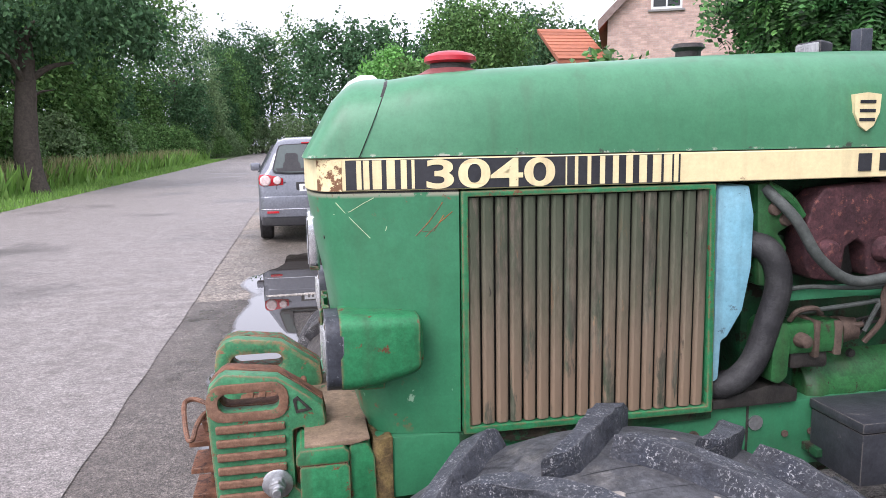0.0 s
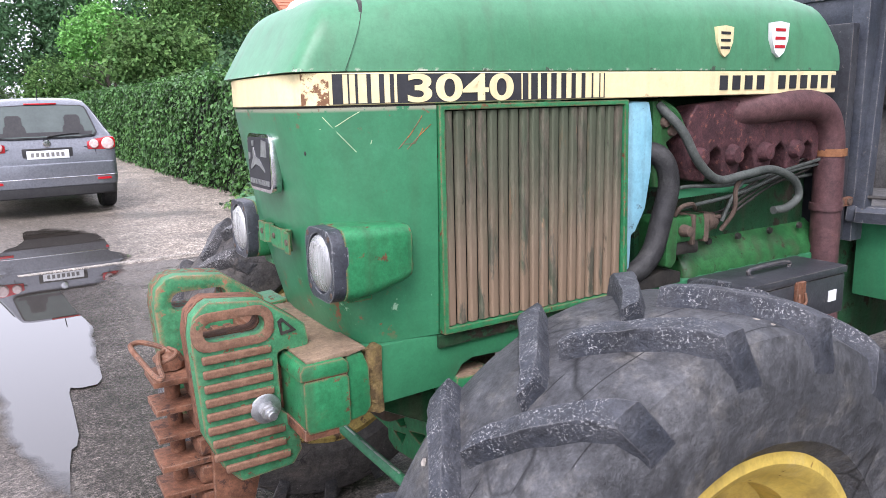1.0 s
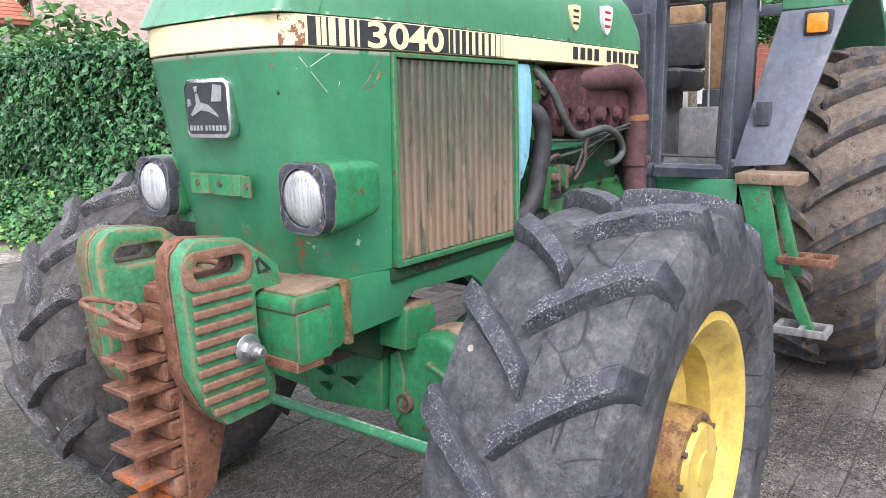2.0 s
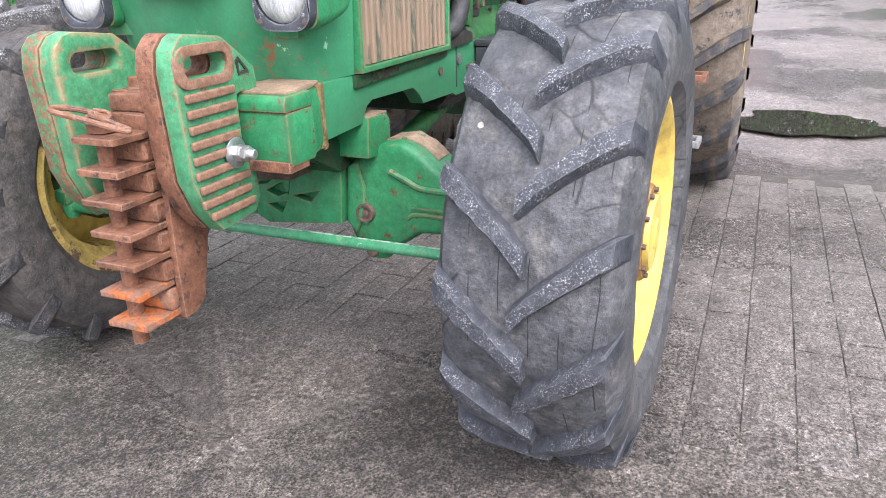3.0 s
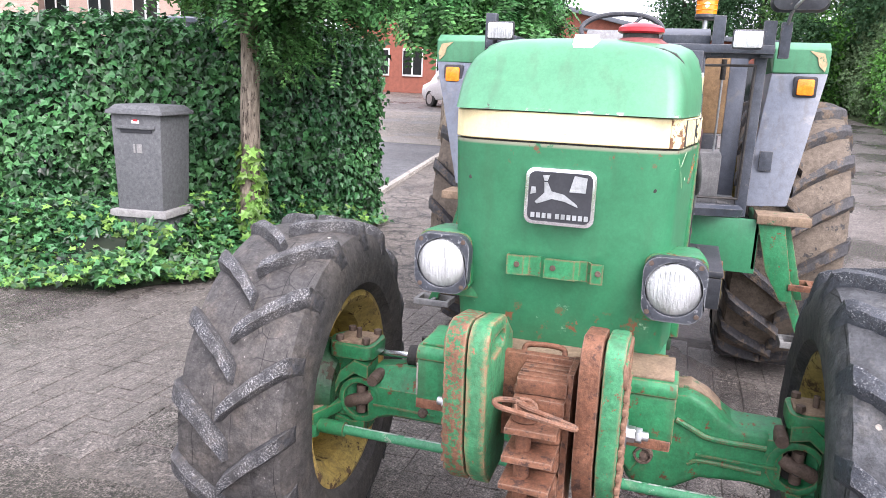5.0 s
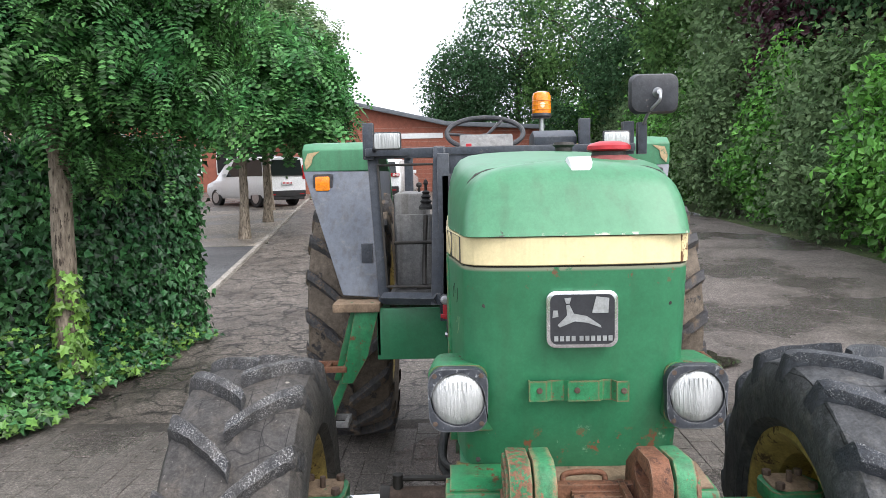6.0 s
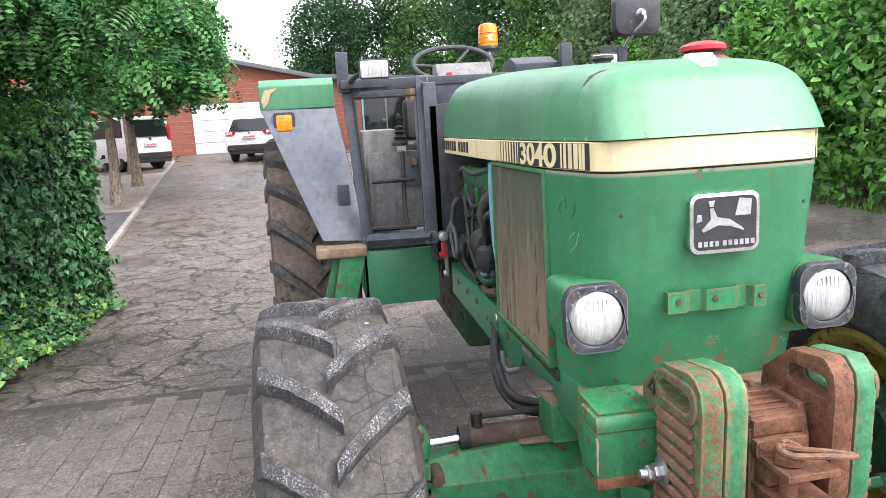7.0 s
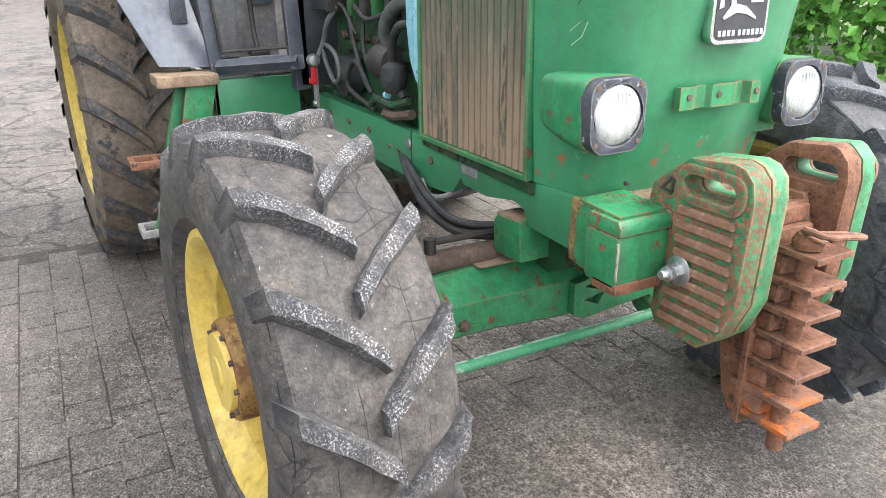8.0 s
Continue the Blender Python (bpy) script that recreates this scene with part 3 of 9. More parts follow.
def sheet(name, x0, x1, y0, y1, step, lift, material, label, category, shape=None, wobble=0.0):
    nx, ny = max(1, round((x1 - x0) / step)), max(1, round((y1 - y0) / step))
    bm = bmesh.new()
    grid = []
    for i in range(nx + 1):
        row = []
        for j in range(ny + 1):
            x, y = x0 + (x1 - x0) * i / nx, y0 + (y1 - y0) * j / ny
            if shape:
                x, y = shape(x, y)
            z = rise(x, y) + lift + wobble * noise.noise((x * 0.9, y * 0.9, 0))
            row.append(bm.verts.new((x, y, z)))
        grid.append(row)
    for i in range(nx):
        for j in range(ny):
            bm.faces.new((grid[i][j], grid[i + 1][j], grid[i + 1][j + 1], grid[i][j + 1]))
    ob = part(name, bm, material, None, "", 60)
    return tagged(ob, label, category, "", "structure")


def paved(name, col, col2, rough, wet, wet_at=0.5, wet_scale=0.5, grit=0.35, crack=0.0, bscale=130.0, pools=()):
    """A mineral ground: fine grit, broad stains, and damp patches that are darker and shinier."""
    m = mat(name, col, col2, 2.5, rough, bump=0.0)
    n, l = m.node_tree.nodes, m.node_tree.links
    b = n["Principled BSDF"]
    co = n.new("ShaderNodeNewGeometry").outputs["Position"]
    base = b.inputs["Base Color"].links[0].from_socket

    def noi(s, d, r=0.6):
        q = n.new("ShaderNodeTexNoise")
        q.inputs["Scale"].default_value, q.inputs["Detail"].default_value, q.inputs["Roughness"].default_value = s, d, r
        l.new(co, q.inputs["Vector"])
        return q.outputs["Fac"]

    def rng_(src, lo, hi, a=0.0, c=1.0):
        q = n.new("ShaderNodeMapRange")
        for i, v in enumerate((lo, hi, a, c)):
            q.inputs[i + 1].default_value = v
        l.new(src, q.inputs[0])
        return q.outputs[0]

    def mul(a, sock):
        q = n.new("ShaderNodeMix")
        q.data_type, q.blend_type = "RGBA", "MULTIPLY"
        q.inputs[0].default_value = 1.0
        l.new(a, q.inputs[6])
        l.new(sock, q.inputs[7])
        return q.outputs[2]
    speck = noi(bscale * 2.8, 3.0, 0.75)
    out = mul(base, rng_(speck, 0.40, 0.64, 0.36, 2.1))
    out = mul(out, rng_(noi(bscale * 4.2, 1.0, 0.5), 0.66, 0.74, 1.0, 2.4))
    out = mul(out, rng_(noi(bscale * 0.9, 3.0, 0.65), 0.40, 0.66, 0.70, 1.40))
    out = mul(out, rng_(noi(9.0, 6.0, 0.7), 0.35, 0.65, 0.72, 1.22))
    damp = rng_(noi(wet_scale, 5.0, 0.55), wet_at, wet_at + 0.12)
    if pools:
        sp = n.new("ShaderNodeSeparateXYZ")
        l.new(co, sp.inputs[0])

        def calc(op, a, c):
            q = n.new("ShaderNodeMath")
            q.operation = op
            for sock, v in ((q.inputs[0], a), (q.inputs[1], c)):
                if hasattr(v, "links"):
                    l.new(v, sock)
                else:
                    sock.default_value = v
            return q.outputs[0]
        ragged = noi(2.2, 5.0, 0.6)
        for px, py, rx, ry in pools:
            u = calc("DIVIDE", calc("SUBTRACT", sp.outputs[0], px), rx)
            v = calc("DIVIDE", calc("SUBTRACT", sp.outputs[1], py), ry)
            d = calc("ADD", calc("ADD", calc("MULTIPLY", u, u), calc("MULTIPLY", v, v)), calc("MULTIPLY", ragged, 1.2))
            damp = calc("MAXIMUM", damp, rng_(d, 0.7, 2.0, 1.0, 0.0))
    out = mul(out, rng_(damp, 0, 1, 1.0, 1 - 0.68 * wet))
    h = noi(bscale, 6.0, 0.7)
    if crack:
        vo = n.new("ShaderNodeTexVoronoi")
        vo.feature = "DISTANCE_TO_EDGE"
        vo.inputs["Scale"].default_value = crack
        wob = n.new("ShaderNodeMix")
        wob.data_type = "VECTOR"
        wob.inputs[0].default_value = 0.42
        nv = n.new("ShaderNodeTexNoise")
        nv.inputs["Scale"].default_value, nv.inputs["Detail"].default_value = 2.2, 6.0
        l.new(co, nv.inputs["Vector"])
        l.new(co, wob.inputs[4])
        l.new(nv.outputs["Color"], wob.inputs[5])
        l.new(wob.outputs[1], vo.inputs["Vector"])
        line = rng_(vo.outputs["Distance"], 0.0, 0.05, 0.12, 1.0)
        out = mul(out, line)
    l.new(out, b.inputs["Base Color"])
    l.new(rng_(damp, 0, 1, rough, rough - 0.42 * wet), b.inputs["Roughness"])
    bp = n.new("ShaderNodeBump")
    bp.inputs["Strength"].default_value, bp.inputs["Distance"].default_value = grit, 0.022
    l.new(h, bp.inputs["Height"])
    l.new(bp.outputs[0], b.inputs["Normal"])
    return m


SOIL = paved("grass_and_soil", (0.065, 0.105, 0.035), (0.095, 0.115, 0.045), 0.95, 0.2, grit=0.6, bscale=30)
ROAD = paved("worn_concrete_road", (0.172, 0.154, 0.142), (0.218, 0.198, 0.184), 0.60, 0.55, 0.54, 0.35, 0.6, bscale=45)
STRIP = paved("damp_asphalt_strip", (0.100, 0.086, 0.074), (0.150, 0.131, 0.115), 0.42, 0.72, 0.52, 0.75, 1.0, bscale=46, pools=((-0.55, 0.1, 0.55, 0.8), (-0.25, 4.9, 0.62, 2.9), (0.0, 2.0, 0.5, 1.6), (-0.25, 0.62, 0.50, 0.62), (-0.6, -1.6, 0.5, 0.9)))
GRAVEL = paved("gravel_parking", (0.205, 0.175, 0.145), (0.285, 0.25, 0.21), 0.70, 0.75, 0.50, 0.6, 1.0, bscale=22, pools=((-0.1, 9.0, 1.2, 4.0),))
BED = paved("joint_sand", (0.066, 0.057, 0.049), (0.096, 0.083, 0.072), 0.7, 0.5, 0.5, 0.6, 0.8)
PAVER = paved("worn_concrete_paver", (0.110, 0.096, 0.086), (0.156, 0.138, 0.124), 0.36, 0.62, 0.50, 0.6, 1.0, bscale=42)
SLAB = paved("cracked_concrete_drive", (0.096, 0.081, 0.069), (0.146, 0.126, 0.108), 0.52, 0.6, 0.50, 0.5, 1.0, crack=3.4, bscale=34)
YARD = paved("damp_brown_yard", (0.110, 0.092, 0.083), (0.150, 0.128, 0.116), 0.46, 0.7, 0.46, 0.4, 0.8, bscale=40)
KERB = paved("grey_kerb_concrete", (0.29, 0.265, 0.235), (0.24, 0.218, 0.19), 0.8, 0.3, grit=0.6, bscale=50)
ASPHALT = paved("dark_asphalt", (0.070, 0.070, 0.073), (0.09, 0.09, 0.092), 0.65, 0.4, grit=0.7, bscale=50)

WATER = bpy.data.materials.new("puddle_water")
WATER.use_nodes = True
_b = WATER.node_tree.nodes["Principled BSDF"]
_b.inputs["Base Color"].default_value = (0.030, 0.026, 0.022, 1)
_b.inputs["Roughness"].default_value = 0.015
_b.inputs["Specular IOR Level"].default_value = 1.0
_n = WATER.node_tree.nodes.new("ShaderNodeTexNoise")
_n.inputs["Scale"].default_value = 3.0
_p = WATER.node_tree.nodes.new("ShaderNodeBump")
_p.inputs["Strength"].default_value, _p.inputs["Distance"].default_value = 0.025, 0.01
WATER.node_tree.links.new(_n.outputs[0], _p.inputs["Height"])
WATER.node_tree.links.new(_p.outputs[0], _b.inputs["Normal"])
# the film of water thins out towards its rim
_t = WATER.node_tree
_co = _t.nodes.new("ShaderNodeTexCoord")
_sh = _t.nodes.new("ShaderNodeVectorMath")
_sh.operation = "SUBTRACT"
_sh.inputs[1].default_value = (0.5, 0.5, 0.5)
_ln = _t.nodes.new("ShaderNodeVectorMath")
_ln.operation = "LENGTH"
_fl = _t.nodes.new("ShaderNodeVectorMath")
_fl.operation = "MULTIPLY"
_fl.inputs[1].default_value = (1, 1, 0)
_rn = _t.nodes.new("ShaderNodeTexNoise")
_rn.inputs["Scale"].default_value, _rn.inputs["Detail"].default_value = 2.2, 4.0
_ad = _t.nodes.new("ShaderNodeMath")
_ad.operation = "MULTIPLY_ADD"
_ad.inputs[1].default_value = 0.24
_rp = _t.nodes.new("ShaderNodeMapRange")
_rp.inputs[1].default_value, _rp.inputs[2].default_value = 0.54, 0.60
_tr = _t.nodes.new("ShaderNodeBsdfTransparent")
_mx = _t.nodes.new("ShaderNodeMixShader")
for _a, _c in ((_co.outputs["Generated"], _sh.inputs[0]), (_sh.outputs[0], _fl.inputs[0]), (_fl.outputs[0], _ln.inputs[0]), (_co.outputs["Object"], _rn.inputs["Vector"]),
               (_rn.outputs[0], _ad.inputs[0]), (_ln.outputs["Value"], _ad.inputs[2]), (_ad.outputs[0], _rp.inputs[0]), (_rp.outputs[0], _mx.inputs[0]),
               (_b.outputs[0], _mx.inputs[1]), (_tr.outputs[0], _mx.inputs[2]), (_mx.outputs[0], _t.nodes["Material Output"].inputs["Surface"])):
    _t.links.new(_a, _c)


def far_grid(lim=420, n=60):
    """Close rows near the middle, wide ones far off."""
    return [math.copysign(lim * abs(2 * i / n - 1) ** 2.2, 2 * i / n - 1) for i in range(n + 1)]


bm = bmesh.new()
axis_ = far_grid()
rows_ = [[bm.verts.new((x, y, rise(x, y) - 0.06)) for y in axis_] for x in axis_]
for one, two in zip(rows_, rows_[1:]):
    for j in range(len(axis_) - 1):
        bm.faces.new((one[j], two[j], two[j + 1], one[j + 1]))
tagged(part("ground", bm, SOIL, None, "", 60), "grass and soil reaching to the tree line", "ground", "", "structure")

EDGE = -1.17
sheet("road", -7.4, EDGE, -90, 150, 0.5, 0.0, ROAD, "worn pale concrete road, damp in places", "road",
      shape=lambda x, y: (x + (0.022 * noise.noise((0, y * 2.1, 0)) + 0.012 * noise.noise((0, y * 7.3, 4)) if x > EDGE - 0.1 else 0.0), y))
sheet("road_shoulder", EDGE - 0.08, 3.2, 5.90, 120, 1.0, -0.009, GRAVEL, "damp gravel parking strip beside the road", "parking strip")
sheet("pavement", 0.95, 3.36, -40, 5.9, 1.0, -0.0047, BED, "dark joint sand under the pavers", "pavement")
sheet("road_shoulder", EDGE - 0.08, 0.95, -40, 5.92, 0.25, -0.0055, STRIP, "damp worn asphalt strip between road and pavers", "roadside strip", wobble=0.004)
sheet("yard", 3.36, 42, -6.6, 0.6, 1.0, -0.008, YARD, "damp brown yard beside the drive", "yard")


def drive_edge(x):
    return 3.30 + 0.134 * (x - 5.2)


sheet("driveway", 3.36, 36, 0.0, 1.0, 0.5, -0.004, SLAB, "cracked pale concrete driveway climbing to the garage", "driveway",
      shape=lambda x, y: (x, 0.1 + y * (max(3.35, drive_edge(x)) - 0.1)))


def strip_along(name, line, width, height, lift, material, label, category):
    """A long low kerb or gutter along a line of (x, y)."""
    bm = bmesh.new()
    rows = []
    for i, (x, y) in enumerate(line):
        a, b = line[max(0, i - 1)], line[min(len(line) - 1, i + 1)]
        d = Vector((b[0] - a[0], b[1] - a[1], 0)).normalized()
        s = Vector((-d.y, d.x, 0)) * width / 2
        p = Vector((x, y, rise(x) + lift))
        rows.append([bm.verts.new(q) for q in (p - s, p - s * 0.86 + Vector((0, 0, height)), p + s * 0.86 + Vector((0, 0, height)), p + s)])
    for one, two in zip(rows, rows[1:]):
        for k in range(3):
            bm.faces.new((one[k], two[k], two[k + 1], one[k + 1]))
    bm.faces.new(rows[0])
    bm.faces.new(rows[-1])
    return tagged(part(name, bm, material, None, "", 30), label, category, "", "structure")


strip_along("kerb", [(x, drive_edge(x) + 0.05) for x in (6.2, 8, 10, 12, 15, 18, 21, 24, 27, 30)], 0.10, 0.07, -0.02, KERB, "low pale concrete kerb along the drive", "kerb")
strip_along("kerb", [(-0.45 + 0.5 * i, 5.97 + 0.06 * (i * 0.5 - 0.3)) for i in range(8)], 0.09, 0.02, -0.008, KERB, "flush concrete kerb between pavers and gravel", "kerb")
sheet("parking_bay", 6.0, 13.8, 0.0, 1.0, 0.6, -0.002, ASPHALT, "dark asphalt parking bay behind the hedge", "parking bay",
      shape=lambda x, y: (x, drive_edge(x) + 0.10 + y * 7))
sheet("gravel_bed", 13.8, 24.0, 0.0, 1.0, 0.6, 0.004, GRAVEL, "pale gravel bed under the young trees", "gravel bed",
      shape=lambda x, y: (x, drive_edge(x) + 0.10 + y * 7))
sheet("parking_bay", 24.0, 40.0, 0.0, 1.0, 0.6, -0.002, SLAB, "pale concrete parking bay before the garage", "parking bay",
      shape=lambda x, y: (x, drive_edge(x) + 0.10 + y * 14))


def puddle(cx, cy, rx, ry, lift, seed, label):
    rnd = random.Random(seed)
    ph = [rnd.uniform(0, 6.3) for _ in range(4)]
    bm = bmesh.new()
    mid = bm.verts.new((cx, cy, rise(cx) + lift))
    edge = []
    for k in range(72):
        a = 2 * math.pi * k / 72
        r = 1 + 0.16 * math.sin(3 * a + ph[0]) + 0.10 * math.sin(5 * a + ph[1]) + 0.05 * math.sin(11 * a + ph[2]) + 0.03 * math.sin(17 * a + ph[3])
        edge.append(bm.verts.new((cx + rx * r * math.cos(a), cy + ry * r * math.sin(a), rise(cx) + lift)))
    for k in range(72):
        bm.faces.new((mid, edge[k], edge[(k + 1) % 72]))
    return tagged(part("puddle", bm, WATER, None, "", 0), label, "puddle", "", "structure")


puddle(-0.44, 4.05, 0.30, 2.5, 0.008, 3, "long shallow rain puddle mirroring the pale sky")
puddle(-0.02, 6.85, 0.62, 1.9, 0.006, 5, "rain puddle behind the parked grey car")
puddle(4.86, -1.58, 0.50, 0.62, 0.012, 8, "bright rain puddle in the yard")


# ---- the tractor ----
tractor = thing("tractor", "old green farm tractor with cream stripe, yellow rims, cab roof removed", "tractor", at=(1.8, 0, 0))


def plate(outer, holes, axis, a, b, bevel=0.0):
    """A flat outline with holes, pushed along axis from a to b."""
    bm = bmesh.new()

    def place(p, w):
        return {"x": (w, *p), "y": (p[0], w, p[1]), "z": (*p, w)}[axis]
    edges = []
    for loop in (outer, *holes):
        vs = [bm.verts.new(place(p, a)) for p in loop]
        edges += [bm.edges.new((vs[i], vs[(i + 1) % len(vs)])) for i in range(len(vs))]
    bmesh.ops.triangle_fill(bm, use_beauty=True, use_dissolve=True, edges=edges)
    ext = bmesh.ops.extrude_face_region(bm, geom=bm.faces[:])
    shift = {"x": (b - a, 0, 0), "y": (0, b - a, 0), "z": (0, 0, b - a)}[axis]
    bmesh.ops.translate(bm, verts=[v for v in ext["geom"] if isinstance(v, bmesh.types.BMVert)], vec=shift)
    bmesh.ops.recalc_face_normals(bm, faces=bm.faces)
    return bevelled(bm, bevel, 2, 50)


def interp(table, x):
    return float(np.interp(x, [p[0] for p in table], [p[1] for p in table]))


# hood
TOP = ((-0.012, 1.575), (0.02, 1.632), (0.05, 1.690), (0.075, 1.722), (0.10, 1.735), (0.16, 1.742), (0.29, 1.752), (0.48, 1.765), (0.7, 1.778), (0.92, 1.790), (1.24, 1.802), (1.6, 1.806), (1.72, 1.797), (1.78, 1.77), (1.83, 1.70))
HALF = ((-0.012, 0.240), (0.03, 0.257), (0.07, 0.269), (0.12, 0.277), (0.31, 0.305), (1.0, 0.314), (1.83, 0.303))
BAND = ((0.0, 0.262), (0.065, 0.2705), (0.32, 0.3075), (1.0, 0.3165), (1.83, 0.306))
SECTION = ((1, 0), (1.0, 0.18), (0.99, 0.38), (0.965, 0.58), (0.92, 0.755), (0.85, 0.875), (0.74, 0.94), (0.55, 0.975), (0.28, 0.993), (0, 1))


def hood_row(x, low=1.567, lean=0.0):
    zt, w = interp(TOP, x), interp(HALF, x)
    half = [(w * a, low + (zt - low) * b) for a, b in SECTION]
    return [(x + lean * (z - low), -y, z) for y, z in half] + [(x + lean * (z - low), y, z) for y, z in reversed(half[:-1])]


NOSE_FRONT = ((1.567, -0.012), (1.690, 0.060), (1.712, 0.080), (1.726, 0.100), (1.735, 0.124), (1.7415, 0.150))
NOSE_WIDE = ((1.567, 1.0), (1.61, 1.0), (1.645, 0.985), (1.67, 0.955), (1.69, 0.91), (1.705, 0.855), (1.717, 0.78), (1.727, 0.66), (1.735, 0.47), (1.7415, 0.22))


def nose_row(z):
    """The nose cap's plan at a height: a flat sloping front, tight corners, sides back to the slanting seam."""
    xf, k = interp(NOSE_FRONT, z), interp(NOSE_WIDE, z)
    xs, w0, w1 = 0.100 + 0.44 * (z - 1.567), 0.262 * k, 0.278 * k
    half = [(xs, w1), (xf + 0.040, w0 + 0.004 * k), (xf + 0.020, w0 - 0.003 * k), (xf + 0.008, w0 - 0.014 * k), (xf + 0.001, w0 - 0.036 * k), (xf - 0.002, w0 * 0.5), (xf - 0.003, 0.0)]
    return [(x, -y, z) for x, y in half] + [(x, y, z) for x, y in reversed(half[:-1])]


part("hood_nose", loft([nose_row(z) for z in (1.567, 1.60, 1.63, 1.655, 1.675, 1.69, 1.70, 1.709, 1.717, 1.723, 1.728, 1.732, 1.736, 1.739, 1.7415)]), GREEN_TOP, tractor, "green nose cap, sky reflection put in its lighter paint", 40)
part("nose_seam", loft([hood_row(x, lean=0.44) for x in (0.096, 0.106)]), DARK, tractor)
part("hood_top", loft([hood_row(x, lean=k) for x, k in ((0.1025, 0.44), (0.13, 0.40), (0.17, 0.30), (0.22, 0.15))] + [hood_row(x) for x in (0.29, 0.4, 0.55, 0.7, 0.9, 1.1, 1.3, 1.5, 1.6, 1.68, 1.73, 1.77, 1.80, 1.83)]), GREEN_TOP, tractor, "green hood top, sky reflection put in its lighter paint")
mark = []
for x, y0, y1, up in ((0.084, -0.046, 0.006, 0.004), (0.098, -0.052, 0.008, 0.011), (0.126, -0.058, 0.010, 0.015), (0.156, -0.054, 0.008, 0.009), (0.166, -0.054, 0.008, 0.002)):
    z = interp(tuple((b, a) for a, b in NOSE_FRONT), x)
    mark.append([(x, y0, z - 0.004), (x, y0 + 0.006, z + up), (x, y1 - 0.006, z + up), (x, y1, z - 0.004)])
part("hood_mark", loft(mark), WHITE, tractor, "small raised white plate on the nose")


def outline(z, inset=0.0):
    """The nose's plan at a height, from one side round the front to the other."""
    xf = interp(((0.90, 0.112), (0.965, 0.098), (1.2, 0.037), (1.3, 0.024), (1.4, 0.006), (1.497, -0.008), (1.60, -0.012)), z) + inset
    w = interp(((0.90, 0.286), (0.965, 0.290), (1.2, 0.300), (1.497, 0.306), (1.6, 0.306)), z) - inset
    q = 0.146 * (0.227 - xf)
    half = [(0.302, w), (xf + 0.075, w - q), (xf + 0.052, w - q - 0.008), (xf + 0.026, w - q - 0.030), (xf + 0.010, w - q - 0.075), (xf, w - q - 0.16), (xf, 0.0)]
    return [(x, -y) for x, y in half] + [(x, y) for x, y in reversed(half[:-1])]


part("hood_front", loft([[(x, y, z) for x, y in outline(z)] for z in (0.965, 1.03, 1.1, 1.2, 1.3, 1.4, 1.493)]), GREEN_FRONT, tractor, "green hood front with scratches and rust at its lower edge")
part("hood_seam", loft([[(x, y, z) for x, y in outline(z, 0.006)] for z in (1.484, 1.4985)]), DARK, tractor)

band = [(1.812, -0.306), (1.0, -0.3165), (0.32, -0.3075)] + outline(1.53, -0.001)[1:-1] + [(0.32, 0.3075), (1.0, 0.3165), (1.812, 0.306)]
part("stripe_band", prism(band, "z", 1.498, 1.564, 0.002, 1), CREAM, tractor, "cream yellow band round the hood")
o_, i_ = outline(1.53, -0.0022), outline(1.53, 0.004)
part("band_rust", prism([o_[1], o_[2], o_[3], i_[3], i_[2], i_[1]], "z", 1.4985, 1.5635, 0), BAND_RUST, tractor, "rusting corner of the cream band")

GLYPHS = {}


def words(text, size, wide, depth=0.0012):
    """Raised lettering as a mesh in the x-z plane, standing on the origin, its middle at x = 0."""
    key = (text, size, wide)
    if key not in GLYPHS:
        cu = bpy.data.curves.new("words", "FONT")
        cu.body, cu.size, cu.align_x, cu.extrude, cu.offset = text, size, "CENTER", depth, 0.019 * size
        ob = bpy.data.objects.new("words", cu)
        scene.collection.objects.link(ob)
        bpy.context.view_layer.update()
        GLYPHS[key] = bpy.data.meshes.new_from_object(ob)
        bpy.data.objects.remove(ob)
    bm = bmesh.new()
    bm.from_mesh(GLYPHS[key])
    lo, hi = min(v.co.x for v in bm.verts), max(v.co.x for v in bm.verts)
    for v in bm.verts:
        v.co = Vector(((v.co.x - (lo + hi) / 2) * wide / (hi - lo), -v.co.z, v.co.y))
    return bm


def hug(bm, s):
    """Lays flat lettering on the band, which narrows towards the nose."""
    for v in bm.verts:
        v.co.y += s * (interp(BAND, v.co.x) - 0.3160)
    return bm


def strip_box(x0, x1, y0, y1, z0, z1):
    bm = box(x0, x1, y0, y1, z0, z1, 0)
    bmesh.ops.subdivide_edges(bm, edges=[e for e in bm.edges if abs(e.verts[0].co.x - e.verts[1].co.x) > 0.1], cuts=24)
    return bm


